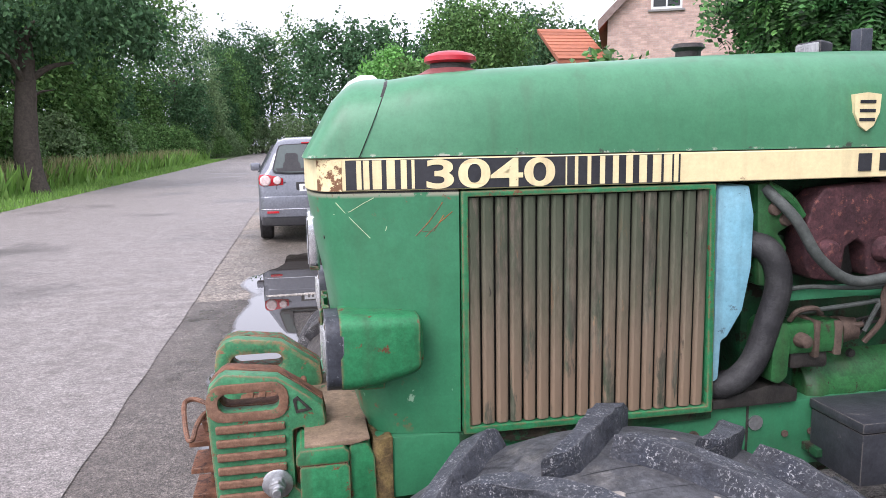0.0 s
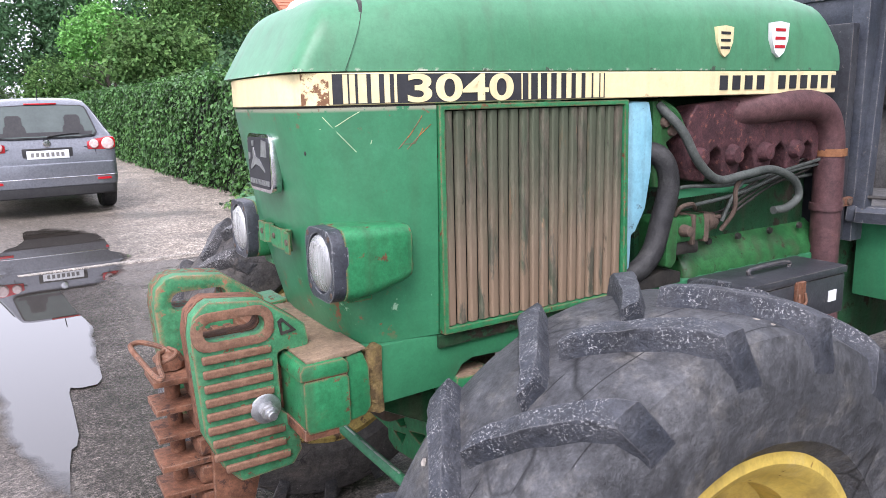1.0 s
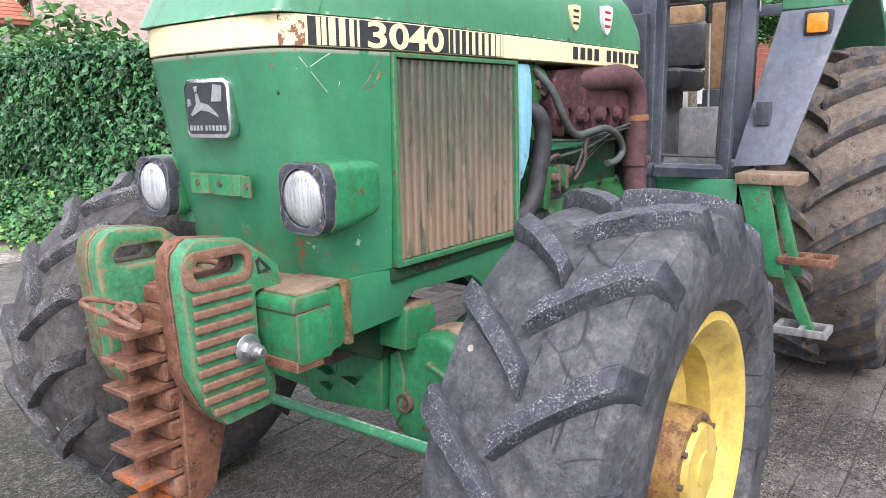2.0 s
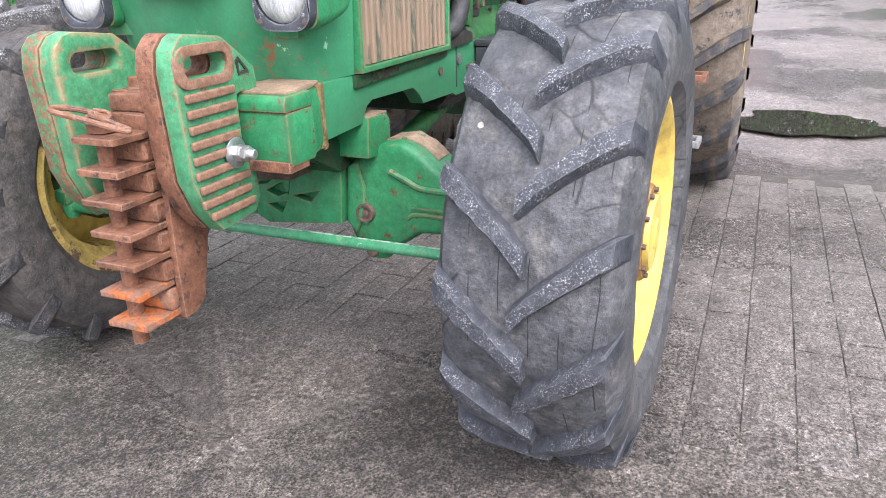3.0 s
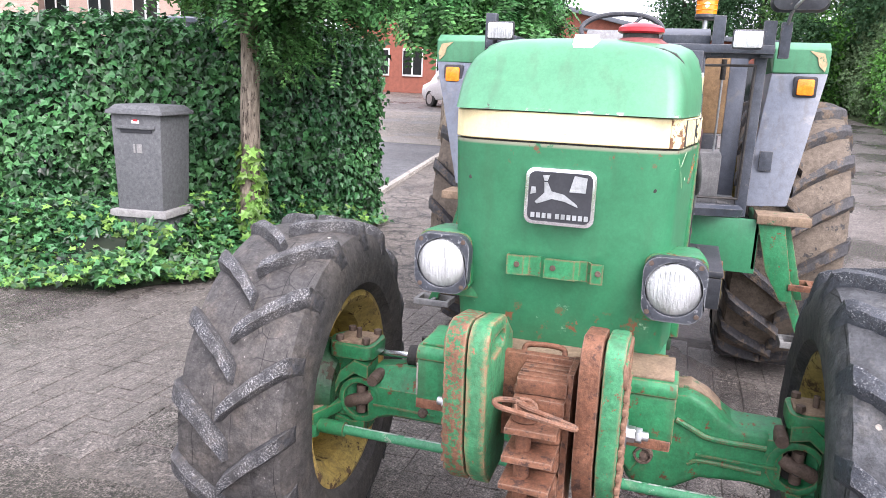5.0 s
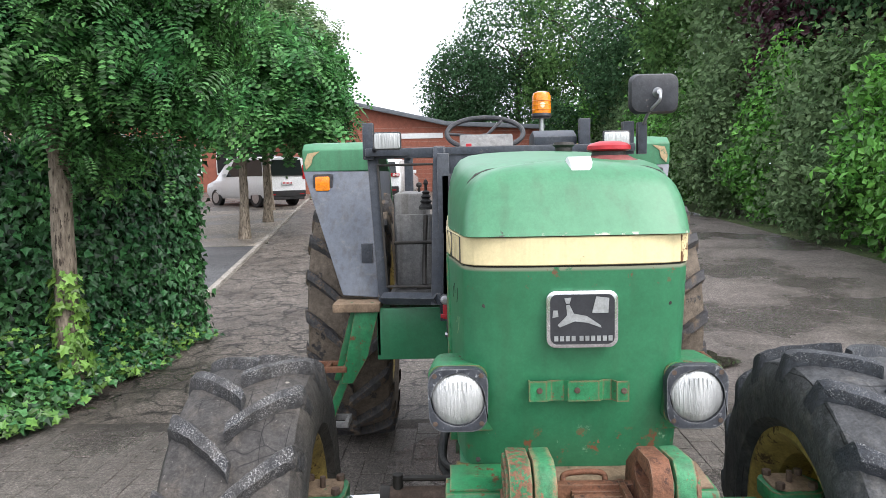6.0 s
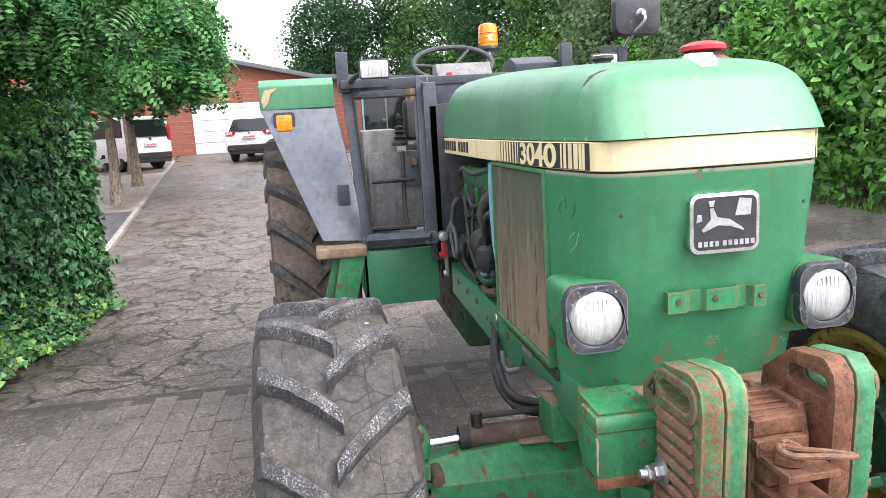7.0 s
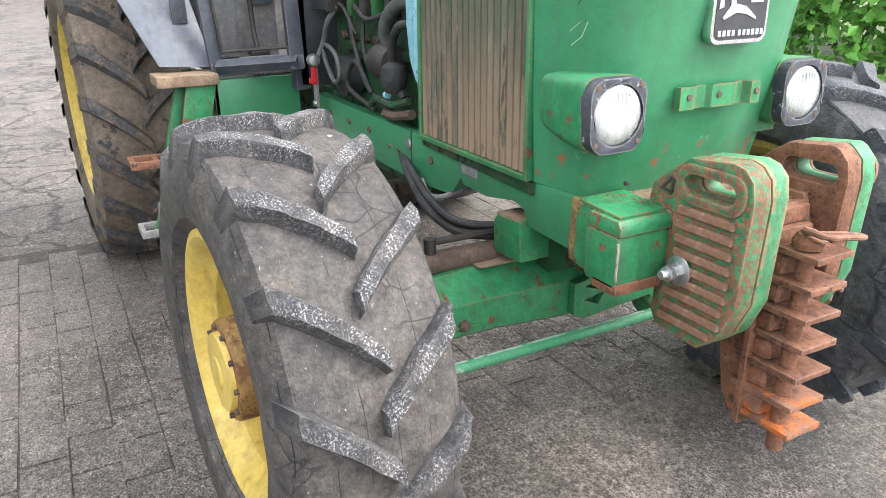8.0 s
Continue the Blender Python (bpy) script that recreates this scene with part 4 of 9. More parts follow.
for s in (-1, 1):
    y0 = s * 0.3165
    dec = part("stripe_decal", hug(strip_box(0.072, 0.792, min(y0, y0 + s * 0.0015), max(y0, y0 + s * 0.0015), 1.500, 1.5615), s), BLACK, tractor, "black decal with cream bars and raised model number")
    for a, b in ((0.094, 0.104), (0.108, 0.120), (0.1265, 0.145), (0.155, 0.172), (0.184, 0.196), (0.206, 0.212), (0.5315, 0.5345), (0.552, 0.559), (0.580, 0.588), (0.608, 0.619),
                 (0.637, 0.650), (0.667, 0.682), (0.697, 0.714), (0.728, 0.747), (0.7535, 0.772), (0.777, 0.787)):
        part("decal_bar", hug(box(a, b, min(y0, y0 + s * 0.0028), max(y0, y0 + s * 0.0028), 1.5015, 1.5605, 0), s), CREAM, dec)
    bm = words("3040", 0.082, 0.272)
    bm.transform(Matrix.Translation((0.372, y0 + s * 0.0022, 1.5025)) @ (Matrix.Rotation(math.pi, 4, "Z") if s > 0 else Matrix.Identity(4)))
    part("model_number", hug(bm, s), CREAM, dec, "cream model number 3040", 0)
    for k in range(10):
        a = (1.232 + 0.056 * k + (0.048 if k > 3 else 0))
        part("decal_block", hug(box(a, a + 0.034, min(y0, y0 + s * 0.002), max(y0, y0 + s * 0.002), 1.513, 1.553, 0), s), BLACK, tractor, "dark lettering block on the cream band")
for x, y, z, r, m in ((1.245, -0.3155, 1.645, 0.040, CREAM), (1.49, -0.3165, 1.655, 0.048, WHITE)):
    pts = [(x - r * 0.85, z + r), (x, z + r * 1.1), (x + r * 0.85, z + r), (x + r * 0.8, z), (x + r * 0.45, z - r * 0.75), (x, z - r * 1.05), (x - r * 0.45, z - r * 0.75), (x - r * 0.8, z)]
    st = part("sticker", prism(pts, "y", y + 0.012, y - 0.0015, 0), m, tractor, "small peeling shield sticker")
    for k in range(3):
        part("sticker_bar", box(x - r * 0.5, x + r * 0.5, y - 0.0028, y, z + r * (0.5 - 0.5 * k), z + r * (0.68 - 0.5 * k), 0), BLACK if m is CREAM else RED, st)

# fuel cap on the hood
cap = part("filler_cap", lathe([(0.0, 0.043), (0.030, 0.042), (0.050, 0.036), (0.058, 0.030), (0.059, 0.020), (0.052, 0.016), (0.0, 0.016)], "z", (0.322, -0.136, 1.752), 36), RED, tractor, "bright red filler cap")
part("cap_neck", lathe([(0.0, 0.002), (0.047, 0.002), (0.045, 0.017), (0.0, 0.017)], "z", (0.322, -0.136, 1.752), 32), DARK, cap, "dark neck under the cap")
part("cap_base", lathe([(0.0, -0.03), (0.081, -0.03), (0.080, -0.010), (0.066, -0.004), (0.052, 0.004), (0.0, 0.004)], "z", (0.322, -0.136, 1.752), 36), RED_DULL, cap, "dull red flange under the cap")
part("hood_knob", lathe([(0.0, 0.036), (0.034, 0.034), (0.040, 0.024), (0.030, 0.016), (0.030, 0.0), (0.05, -0.01), (0.0, -0.02)], "z", (0.92, -0.10, 1.785), 28), DARK, tractor, "dark dusty filler cap")

# badge: a framed dark plate with plain pale shapes
bx = 0.004
badge = part("badge", prism(rounded(-0.092, 0.076, 1.302, 1.438, 0.022), "x", bx + 0.012, bx - 0.012, 0.003), CHROME, tractor, "dark badge plate in a chrome frame")
part("badge_face", prism(rounded(-0.083, 0.067, 1.311, 1.429, 0.016), "x", bx - 0.010, bx - 0.0135, 0), BLACK, badge)
for pts in ([(0.045, 1.352), (0.010, 1.366), (-0.020, 1.362), (-0.052, 1.350), (-0.050, 1.356), (-0.018, 1.378), (0.012, 1.384), (0.022, 1.405), (0.030, 1.404), (0.028, 1.380), (0.050, 1.357)],
            [(-0.030, 1.385), (-0.068, 1.385), (-0.070, 1.420), (-0.040, 1.424)], [(0.048, 1.378), (0.062, 1.374), (0.060, 1.392), (0.050, 1.392)],
            [(0.030, 1.408), (0.022, 1.408), (0.018, 1.422), (0.034, 1.420)]):
    part("badge_shape", prism(pts, "x", bx - 0.013, bx - 0.0152, 0), STEEL, badge)
for k in range(10):
    y = 0.058 - 0.0135 * k - (0.005 if k > 3 else 0)
    part("badge_bar", box(bx - 0.0152, bx - 0.013, y - 0.0092, y, 1.319, 1.331, 0), STEEL, badge)

# bracket under the badge
brk = [(0.112, 0.0), (0.112, -0.014), (0.075, -0.014), (0.062, -0.004), (0.03, -0.004), (0.02, -0.014), (-0.05, -0.014), (-0.062, -0.004), (-0.085, -0.004), (-0.095, -0.022), (-0.122, -0.022)]
bm = loft([[(0.036 + d, y, z) for y, d in brk] for z in (1.165, 1.175, 1.205, 1.215)], closed=False, caps=False)
bmesh.ops.solidify(bm, geom=bm.faces[:], thickness=0.004)
bracket = part("hood_bracket", bm, GREEN_WORN, tractor, "bent green steel bracket")
for y, d in ((0.09, -0.016), (0.0, -0.016), (-0.11, -0.024)):
    part("bracket_bolt", lathe([(0, -0.006), (0.007, -0.005), (0.008, 0), (0, 0)], "x", (0.036 + d, y, 1.192), 10), CAST, bracket)
for y, z in ((0.22, 1.40), (-0.22, 1.40), (0.235, 1.22), (-0.235, 1.24), (0.24, 1.02)):
    part("hood_rivet", lathe([(0, -0.004), (0.005, -0.003), (0.006, 0.004), (0, 0.004)], "x", (outline(1.35)[6][0] + 0.012, y, z), 8), DARK, tractor)


# headlamps
BEZEL = mat("scuffed_black_bezel", (0.028, 0.031, 0.040), (0.052, 0.056, 0.066), 12.0, 0.45, bump=0.2, bscale=60, wear=(0.24, 0.25, 0.26), wear_at=0.60, wear_scale=50, grime=0.3, edge=((0.20, 0.205, 0.21), 0.005))


def headlamp(s):
    y = s * 0.286
    z = 1.173
    lamp = part("headlamp", loft([[(x, y + (v - y) * 1.0, w) for v, w in rounded(y - a, y + a, z - b + dz, z + b + dz, r + 0.008)] for x, a, b, r, dz in
                                  ((0.045, 0.072, 0.077, 0.020, 0), (0.07, 0.073, 0.078, 0.020, 0), (0.13, 0.068, 0.073, 0.018, 0.003), (0.19, 0.062, 0.064, 0.016, 0.008), (0.208, 0.058, 0.058, 0.014, 0.010), (0.216, 0.048, 0.046, 0.010, 0.010))]), GREEN_WORN, tractor, "green square headlamp housing with rounded back")
    k = len(rounded(0, 1, 0, 1, 0.1))
    circle = [(y + 0.0650 * math.cos(radians(360 * (i - 2) / k)), z + 0.0650 * math.sin(radians(360 * (i - 2) / k))) for i in range(k)]
    part("bezel", ring([(y + (u - y) * (0.95 + 0.05 * (v - z + 0.08) / 0.16), v) for u, v in rounded(y - 0.074, y + 0.074, z - 0.079, z + 0.076, 0.040)], circle, "x", 0.016, 0.052, 0.005), BEZEL, lamp, "scuffed black bezel")
    part("lens", lathe([(0.0, 0.006), (0.02, 0.007), (0.042, 0.010), (0.058, 0.016), (0.0645, 0.024), (0.0645, 0.036), (0.0, 0.036)], "x", (0, y, z), 36), LENS, lamp, "frosted round glass lens")
    for i in range(-4, 5):
        h = 0.048 * math.sqrt(max(0, 1 - (i / 5.0) ** 2))
        part("lens_rib", box(0.0063 + 0.0005 * abs(i) * abs(i) * 0.8, 0.012 + 0.0006 * abs(i) * abs(i), y + i * 0.0105 - 0.0012, y + i * 0.0105 + 0.0012, z - h * 0.45, z + h, 0.0008, 1), LENS, lamp)
    for a in (-1, 1):
        for b in (-1, 1):
            part("bezel_screw", lathe([(0, -0.004), (0.006, -0.003), (0.007, 0.0), (0, 0.0)], "x", (0.018, y + a * 0.056, z + b * 0.059), 10), CAST, lamp)
    part("lamp_mount", box(0.08, 0.14, min(s * 0.20, s * 0.28), max(s * 0.20, s * 0.28), z - 0.10, z - 0.07, 0.004), GREEN_WORN, lamp)


headlamp(-1)
headlamp(1)

# side grilles
slat_bm = bmesh.new()
prof = [(-0.0140, 0.0), (-0.0115, 0.0075), (-0.0075, 0.0105), (0.0045, 0.0085), (0.0100, 0.0065), (0.0125, 0.0015), (0.0125, 0.0)]
lo = [slat_bm.verts.new((x, -d, 0)) for x, d in prof]
hi = [slat_bm.verts.new((x, -d, 0.495)) for x, d in prof]
for i in range(len(prof) - 1):
    slat_bm.faces.new((lo[i], lo[i + 1], hi[i + 1], hi[i]))
slat_bm.faces.new(lo)
slat_bm.faces.new(hi)
SLAT = bpy.data.meshes.new("slat")
bmesh.ops.recalc_face_normals(slat_bm, faces=slat_bm.faces)
slat_bm.to_mesh(SLAT)
SLAT.materials.append(GRILLE)
for s in (-1, 1):
    yo = s * 0.308
    outer = [(0.306, 0.966), (0.893, 0.966), (0.882, 1.494), (0.306, 1.494)]
    inner = [(0.320, 0.981), (0.879, 0.981), (0.869, 1.482), (0.320, 1.482)]
    g = part("side_grille", ring(outer, inner, "y", yo - s * 0.03, yo + s * 0.004, 0.003), GREEN_WORN, tractor, "dusty side grille with upright slats in a thin green frame")
    part("grille_back", box(0.312, 0.885, min(yo - s * 0.03, yo - s * 0.022), max(yo - s * 0.03, yo - s * 0.022), 0.97, 1.49, 0), GRILLE_BACK, g)
    for k in range(18):
        sl = new("slat", SLAT)
        sl.parent = g
        sl.matrix_local = Matrix.Translation((0.334 + 0.0309 * k, yo - s * 0.012, 0.984)) @ (Matrix.Rotation(math.pi, 4, "Z") if s > 0 else Matrix.Identity(4))

# frame rails and belly
RAILS = {-1: [(0.115, 0.964), (1.93, 0.968), (1.93, 0.84), (1.46, 0.80), (1.0, 0.80), (0.97, 0.812), (0.73, 0.818), (0.70, 0.85), (0.66, 0.876), (0.40, 0.884), (0.37, 0.872), (0.34, 0.830), (0.15, 0.824), (0.118, 0.838)],
         1: [(0.115, 0.964), (1.93, 0.968), (1.93, 0.82), (1.06, 0.803), (0.90, 0.808), (0.75, 0.818), (0.72, 0.835), (0.675, 0.885), (0.66, 0.868), (0.53, 0.866), (0.40, 0.888), (0.355, 0.882), (0.325, 0.838), (0.15, 0.832), (0.118, 0.845)]}
for s in (-1, 1):
    rail = RAILS[s]
    r_ = part("frame_rail", prism(rail, "y", s * 0.235, s * 0.285, 0.006), GREEN, tractor, "green frame rail")
    for x, z, rr in ((1.02, 0.92, 0.018), (1.10, 0.885, 0.008), (1.17, 0.885, 0.008), (0.86, 0.90, 0.013), (1.35, 0.91, 0.012), (1.55, 0.91, 0.012), (1.75, 0.91, 0.012)):
        part("rail_bolt", lathe([(0, 0.006), (rr, 0.005), (rr * 1.05, 0), (0, 0)], "y", (x, s * 0.285 if s > 0 else -0.291, z), 12), CAST if rr < 0.015 else STEEL, r_)
    part("rail_joint", box(0.997, 1.003, min(s * 0.284, s * 0.2865), max(s * 0.284, s * 0.2865), 0.83, 0.966, 0), DARK, r_)
part("belly", box(0.98, 1.9, -0.225, 0.225, 0.74, 0.93, 0.02), GREEN_DIRTY_SHADED, tractor, "oily green underside")
part("sill_plate", prism([(0.30, 0.930), (0.90, 0.944), (0.90, 0.966), (0.30, 0.962)], "y", -0.296, 0.296, 0.002), GREEN_DIRTY_SHADED, tractor)
part("radiator", box(0.33, 0.86, -0.27, 0.27, 0.97, 1.49, 0.01), GRILLE_BACK, tractor)

# front carrier for the weights
for s in (-1, 1):
    a_, b_ = sorted((s * 0.172, s * 0.320))
    cb = part("weight_carrier", prism([(-0.047, 0.826), (-0.047, 0.925), (-0.043, 0.930), (0.050, 0.930), (0.057, 0.922), (0.057, 0.818), (0.050, 0.812), (-0.040, 0.812)], "y", s * 0.172, s * 0.319, 0.006), GREEN_WORN, tractor, "heavy green cast carrier block")
    part("carrier_lug", roughen(prism([(-0.054, 0.932), (-0.054, 0.952), (-0.044, 0.966), (0.046, 0.968), (0.058, 0.956), (0.058, 0.932)], "y", s * 0.165, s * 0.3205, 0.006), 0.0012, 40), GREEN_WORN, cb, "green top bar the weights hook over")
    part("carrier_groove", box(-0.0435, 0.0535, a_ + 0.003, b_ - 0.003, 0.924, 0.936, 0.001), RUSTY, cb)
    part("carrier_top", roughen(prism([(-0.036, 0.966), (0.060, 0.966), (0.100, 0.974), (0.100, 0.980), (0.045, 0.977), (-0.036, 0.972)], "y", s * 0.178, s * 0.310, 0.002), 0.002, 30), TAN if s < 0 else GREEN_WORN, cb, "dirty worn top of the carrier")
    part("carrier_back", prism([(0.056, 0.812), (0.056, 0.962), (0.070, 0.972), (0.098, 0.966), (0.112, 0.930), (0.114, 0.838), (0.100, 0.818)], "y", s * 0.17, s * 0.306, 0.007), GREEN_WORN, cb, "green back of the carrier")
    part("carrier_base", box(-0.050, 0.030, a_ + 0.004, b_ - 0.001, 0.797, 0.823, 0.004), RUSTY, cb, "rusty lower edge")
    part("packed_dirt", roughen(box(0.106, 0.150, a_ + (0.025 if s < 0 else 0), b_ - (0.025 if s > 0 else 0), 0.81, 0.965, 0.004), 0.008, 45, 2), MOSS, cb, "dry yellowish dirt packed in the gap")
    if s > 0:
        part("edge_chip", roughen(box(-0.0485, -0.044, 0.3150, 0.3195, 0.832, 0.918, 0.001), 0.002, 120, 4), CHIP, cb, "paint chipped pale along the edge")
    part("side_bracket", prism([(0.335, 0.738), (0.450, 0.730), (0.468, 0.744), (0.468, 0.822), (0.450, 0.842), (0.345, 0.848)], "y", s * 0.20, s * 0.300, 0.006), GREEN_WORN, tractor, "green stop block under the rail")
    part("bracket_rust", roughen(box(0.350, 0.456, min(s * 0.225, s * 0.297), max(s * 0.225, s * 0.297), 0.838, 0.8475, 0.002), 0.0015, 50), TAN, tractor, "rusty top of the stop block")
part("carrier_bed", box(-0.05, 0.13, -0.18, 0.18, 0.93, 0.972, 0.006), TAN, tractor, "dirty tan carrier bed")
part("carrier_face", roughen(box(-0.075, -0.045, -0.18, 0.18, 0.78, 0.998, 0.006), 0.0015, 30), RUSTY, tractor, "rusty carrier face")
part("hitch_loop", tube([(-0.045, 0.045, 0.985), (-0.035, 0.035, 1.008), (-0.035, -0.045, 1.010), (-0.045, -0.055, 0.985)], 0.007), RUSTY, tractor, "rusty bar loop")

WEIGHT = [(-0.258, 1.035), (-0.250, 1.078), (-0.228, 1.100), (-0.200, 1.107), (-0.090, 1.094), (-0.040, 1.058), (0.008, 1.022), (0.014, 0.985), (0.006, 0.958), (-0.018, 0.952), (-0.040, 0.974), (-0.060, 0.968),
          (-0.058, 0.835), (-0.024, 0.802), (-0.018, 0.730), (-0.038, 0.697), (-0.160, 0.690), (-0.212, 0.736), (-0.246, 0.815)]
SLOT = rounded(-0.217, -0.086, 1.020, 1.064, 0.021, 4)
rib_bm = roughen(box(-0.229, -0.080, -0.007, 0.004, -0.0092, 0.0092, 0.005, 3), 0.0012, 60)
RIB = bpy.data.meshes.new("rib")
rib_bm.to_mesh(RIB)
RIB.materials.append(RUST_RIB)
for y0, y1, m, outer, label in ((-0.158, -0.112, RUSTY, False, "brown rusted suitcase weight"), (-0.208, -0.162, GREEN_BLOTCH, True, "green ribbed suitcase weight, rusting"),
                                (0.131, 0.084, GREEN_SALMON, False, "blotched green and orange suitcase weight"), (0.184, 0.135, GREEN_RUSTED, True, "ribbed suitcase weight, mostly rusted")):
    w = part("front_weight", roughen(plate([(x + (0.014 if y0 < 0 and x < -0.2 else 0.0), z) for x, z in WEIGHT], [SLOT], "y", y0, y1, 0.012 if outer else 0.007), 0.0012, 30), m, tractor, label)
    if outer:
        yo, s = y0, (-1 if y0 < 0 else 1)
        part("weight_rim", roughen(ring(rounded(-0.242, -0.066, 1.000, 1.085, 0.036, 4), SLOT, "y", yo - s * 0.004, yo + s * 0.0055, 0.003), 0.001, 50), RUST_RIB if s < 0 else GREEN_RUSTED, w, "raised rim round the hand slot")
        for k in range(9):
            rb = new("rib", RIB)
            rb.parent = w
            rb.matrix_local = Matrix.Translation((0.004 if k < 6 else 0.030, yo + s * 0.0025, 0.984 - 0.0315 * k)) @ Matrix.Diagonal((1.0 if k < 6 else 1.08 if k < 8 else 0.98, 1, 1, 1)) @ (Matrix.Rotation(math.pi, 4, "X") if s > 0 else Matrix.Identity(4))
        part("horn_mark", ring([(-0.058, 1.040), (-0.048, 1.048), (-0.016, 1.014), (-0.052, 1.008)], [(-0.050, 1.036), (-0.046, 1.038), (-0.028, 1.018), (-0.048, 1.015)], "y", yo - s * 0.003, yo + s * 0.003, 0.001), DARK, w, "dark raised triangle")
        bolt = part("weight_bolt", lathe([(0.0, 0.0), (0.034, 0.0), (0.034, s * 0.003), (0.030, s * 0.005), (0.0, s * 0.005)], "y", (-0.099, yo + s * 0.006, 0.851), 28), STEEL, w, "bright zinc washer, nut and bolt")
        part("nut", prism(hexagon(-0.099, 0.851, 0.0195), "y", yo + s * 0.010, yo + s * 0.029, 0.002), STEEL, bolt)
        part("nut", prism(hexagon(-0.099, 0.851, 0.0185, 20), "y", yo + s * 0.0295, yo + s * 0.044, 0.002), STEEL, bolt)
        part("stud", lathe([(0.0, s * 0.040), (0.011, s * 0.040), (0.011, s * 0.056), (0.009, s * 0.059), (0.0, s * 0.059)], "y", (-0.099, yo, 0.851), 14), STEEL, bolt)

# rusty comb hitch between the weights
part("hitch_web", roughen(prism([(-0.045, 1.0), (-0.17, 1.0), (-0.19, 0.93), (-0.198, 0.60), (-0.196, 0.478), (-0.160, 0.476), (-0.125, 0.50), (-0.06, 0.74)], "y", -0.096, -0.080, 0.004), 0.001, 30), RUSTY, tractor, "rusty upright hitch plate")
for z0, z1, x0 in ((0.945, 0.982, -0.19), (0.905, 0.944, -0.205)):
    part("hitch_block", roughen(box(x0, -0.06, -0.085, 0.032, z0, z1, 0.008), 0.003, 34, 1), RUSTY, tractor, "rusty ridged hitch block")
for k in range(4):
    part("block_ridge", roughen(box(-0.176 + 0.030 * k, -0.158 + 0.030 * k, -0.083, 0.030, 0.980, 0.9865, 0.003), 0.0012, 40), RUSTY, tractor)
part("hitch_spine", roughen(prism([(-0.180, 0.96), (-0.166, 0.96), (-0.160, 0.468), (-0.178, 0.462)], "y", -0.080, 0.036, 0.003), 0.001, 30), RUSTY, tractor, "rusty back plate of the hitch")
part("hitch_web", roughen(prism([(-0.062, 0.80), (-0.166, 0.80), (-0.162, 0.474), (-0.140, 0.474), (-0.110, 0.52)], "y", 0.008, 0.022, 0.003), 0.001, 30), RUSTY, tractor, "rusty web behind the back plate")
part("hitch_pin", tube([(-0.252, -0.006, 0.430), (-0.252, -0.006, 0.945)], 0.0175, 16, False), RUSTY, tractor, "rusty hitch pin")
part("pin_head", roughen(lathe([(0, 0.916), (0.030, 0.916), (0.032, 0.932), (0.022, 0.948), (0, 0.950)], "z", (-0.250, -0.006, 0), 18), 0.003, 40), RUSTY, tractor)
part("pin_loop", tube([(-0.245, -0.006, 0.945), (-0.262, 0.022, 0.958), (-0.296, 0.046, 0.969), (-0.317, 0.048, 0.970), (-0.326, 0.030, 0.966), (-0.318, -0.030, 0.954), (-0.300, -0.112, 0.934), (-0.288, -0.116, 0.933), (-0.286, -0.070, 0.944), (-0.274, -0.010, 0.952), (-0.250, 0.014, 0.950)], 0.0062, 8), RUSTY, tractor, "bent rusty pin handle")
part("pin_wire", tube([(-0.262, 0.014, 0.948), (-0.282, 0.004, 0.940), (-0.276, -0.024, 0.936), (-0.250, -0.030, 0.944), (-0.236, -0.012, 0.952), (-0.250, 0.010, 0.958)], 0.0045, 8), RUSTY, tractor, "twisted rusty wire round the pin")
for k, z in enumerate((0.905, 0.838, 0.772, 0.704, 0.634, 0.564, 0.494)):
    m = RUST_ORANGE if k > 4 else RUSTY
    a = 0.0035 * (k % 3 - 1)
    part("hitch_tooth", roughen(box(-0.303, -0.14, -0.080 + a, 0.031 + a, z - 0.007, z + 0.007, 0.002), 0.002, 40, 1), m, tractor, "orange rusted hitch tooth" if k > 4 else "rusty hitch tooth")
    if k:
        part("tooth_web", roughen(box(-0.222, -0.165, -0.082, 0.022, z + 0.006, z + 0.056, 0.014, 3), 0.003, 40, 1), RUST_ORANGE if k > 5 else RUSTY, tractor, "rounded rusty spacer between the teeth")

# front axle
AX = 0.45
BELL = [(-0.60, 0.690), (-0.50, 0.692), (-0.465, 0.715), (-0.420, 0.752), (-0.370, 0.776), (-0.31, 0.768), (-0.245, 0.730), (-0.205, 0.708), (-0.195, 0.640), (-0.186, 0.530), (-0.21, 0.478), (-0.28, 0.448), (-0.35, 0.470), (-0.42, 0.518), (-0.60, 0.535)]
part("axle_housing", roughen(prism(BELL, "x", 0.385, 0.54, 0.026, 4), 0.003, 9, 0), GREEN_WORN, tractor, "green bell-shaped differential housing")
part("housing_flange", prism([(-0.203, 0.700), (-0.238, 0.716), (-0.258, 0.640), (-0.250, 0.560), (-0.222, 0.500), (-0.192, 0.535)], "x", 0.376, 0.40, 0.010, 3), GREEN_WORN, tractor)
part("housing_rib", tube([(0.383, -0.335, 0.695), (0.383, -0.385, 0.672), (0.384, -0.440, 0.652), (0.386, -0.585, 0.650)], 0.009, 8), GREEN_WORN, tractor)
part("housing_rib", tube([(0.388, -0.38, 0.560), (0.386, -0.42, 0.578), (0.386, -0.58, 0.572)], 0.007, 8), GREEN_WORN, tractor)
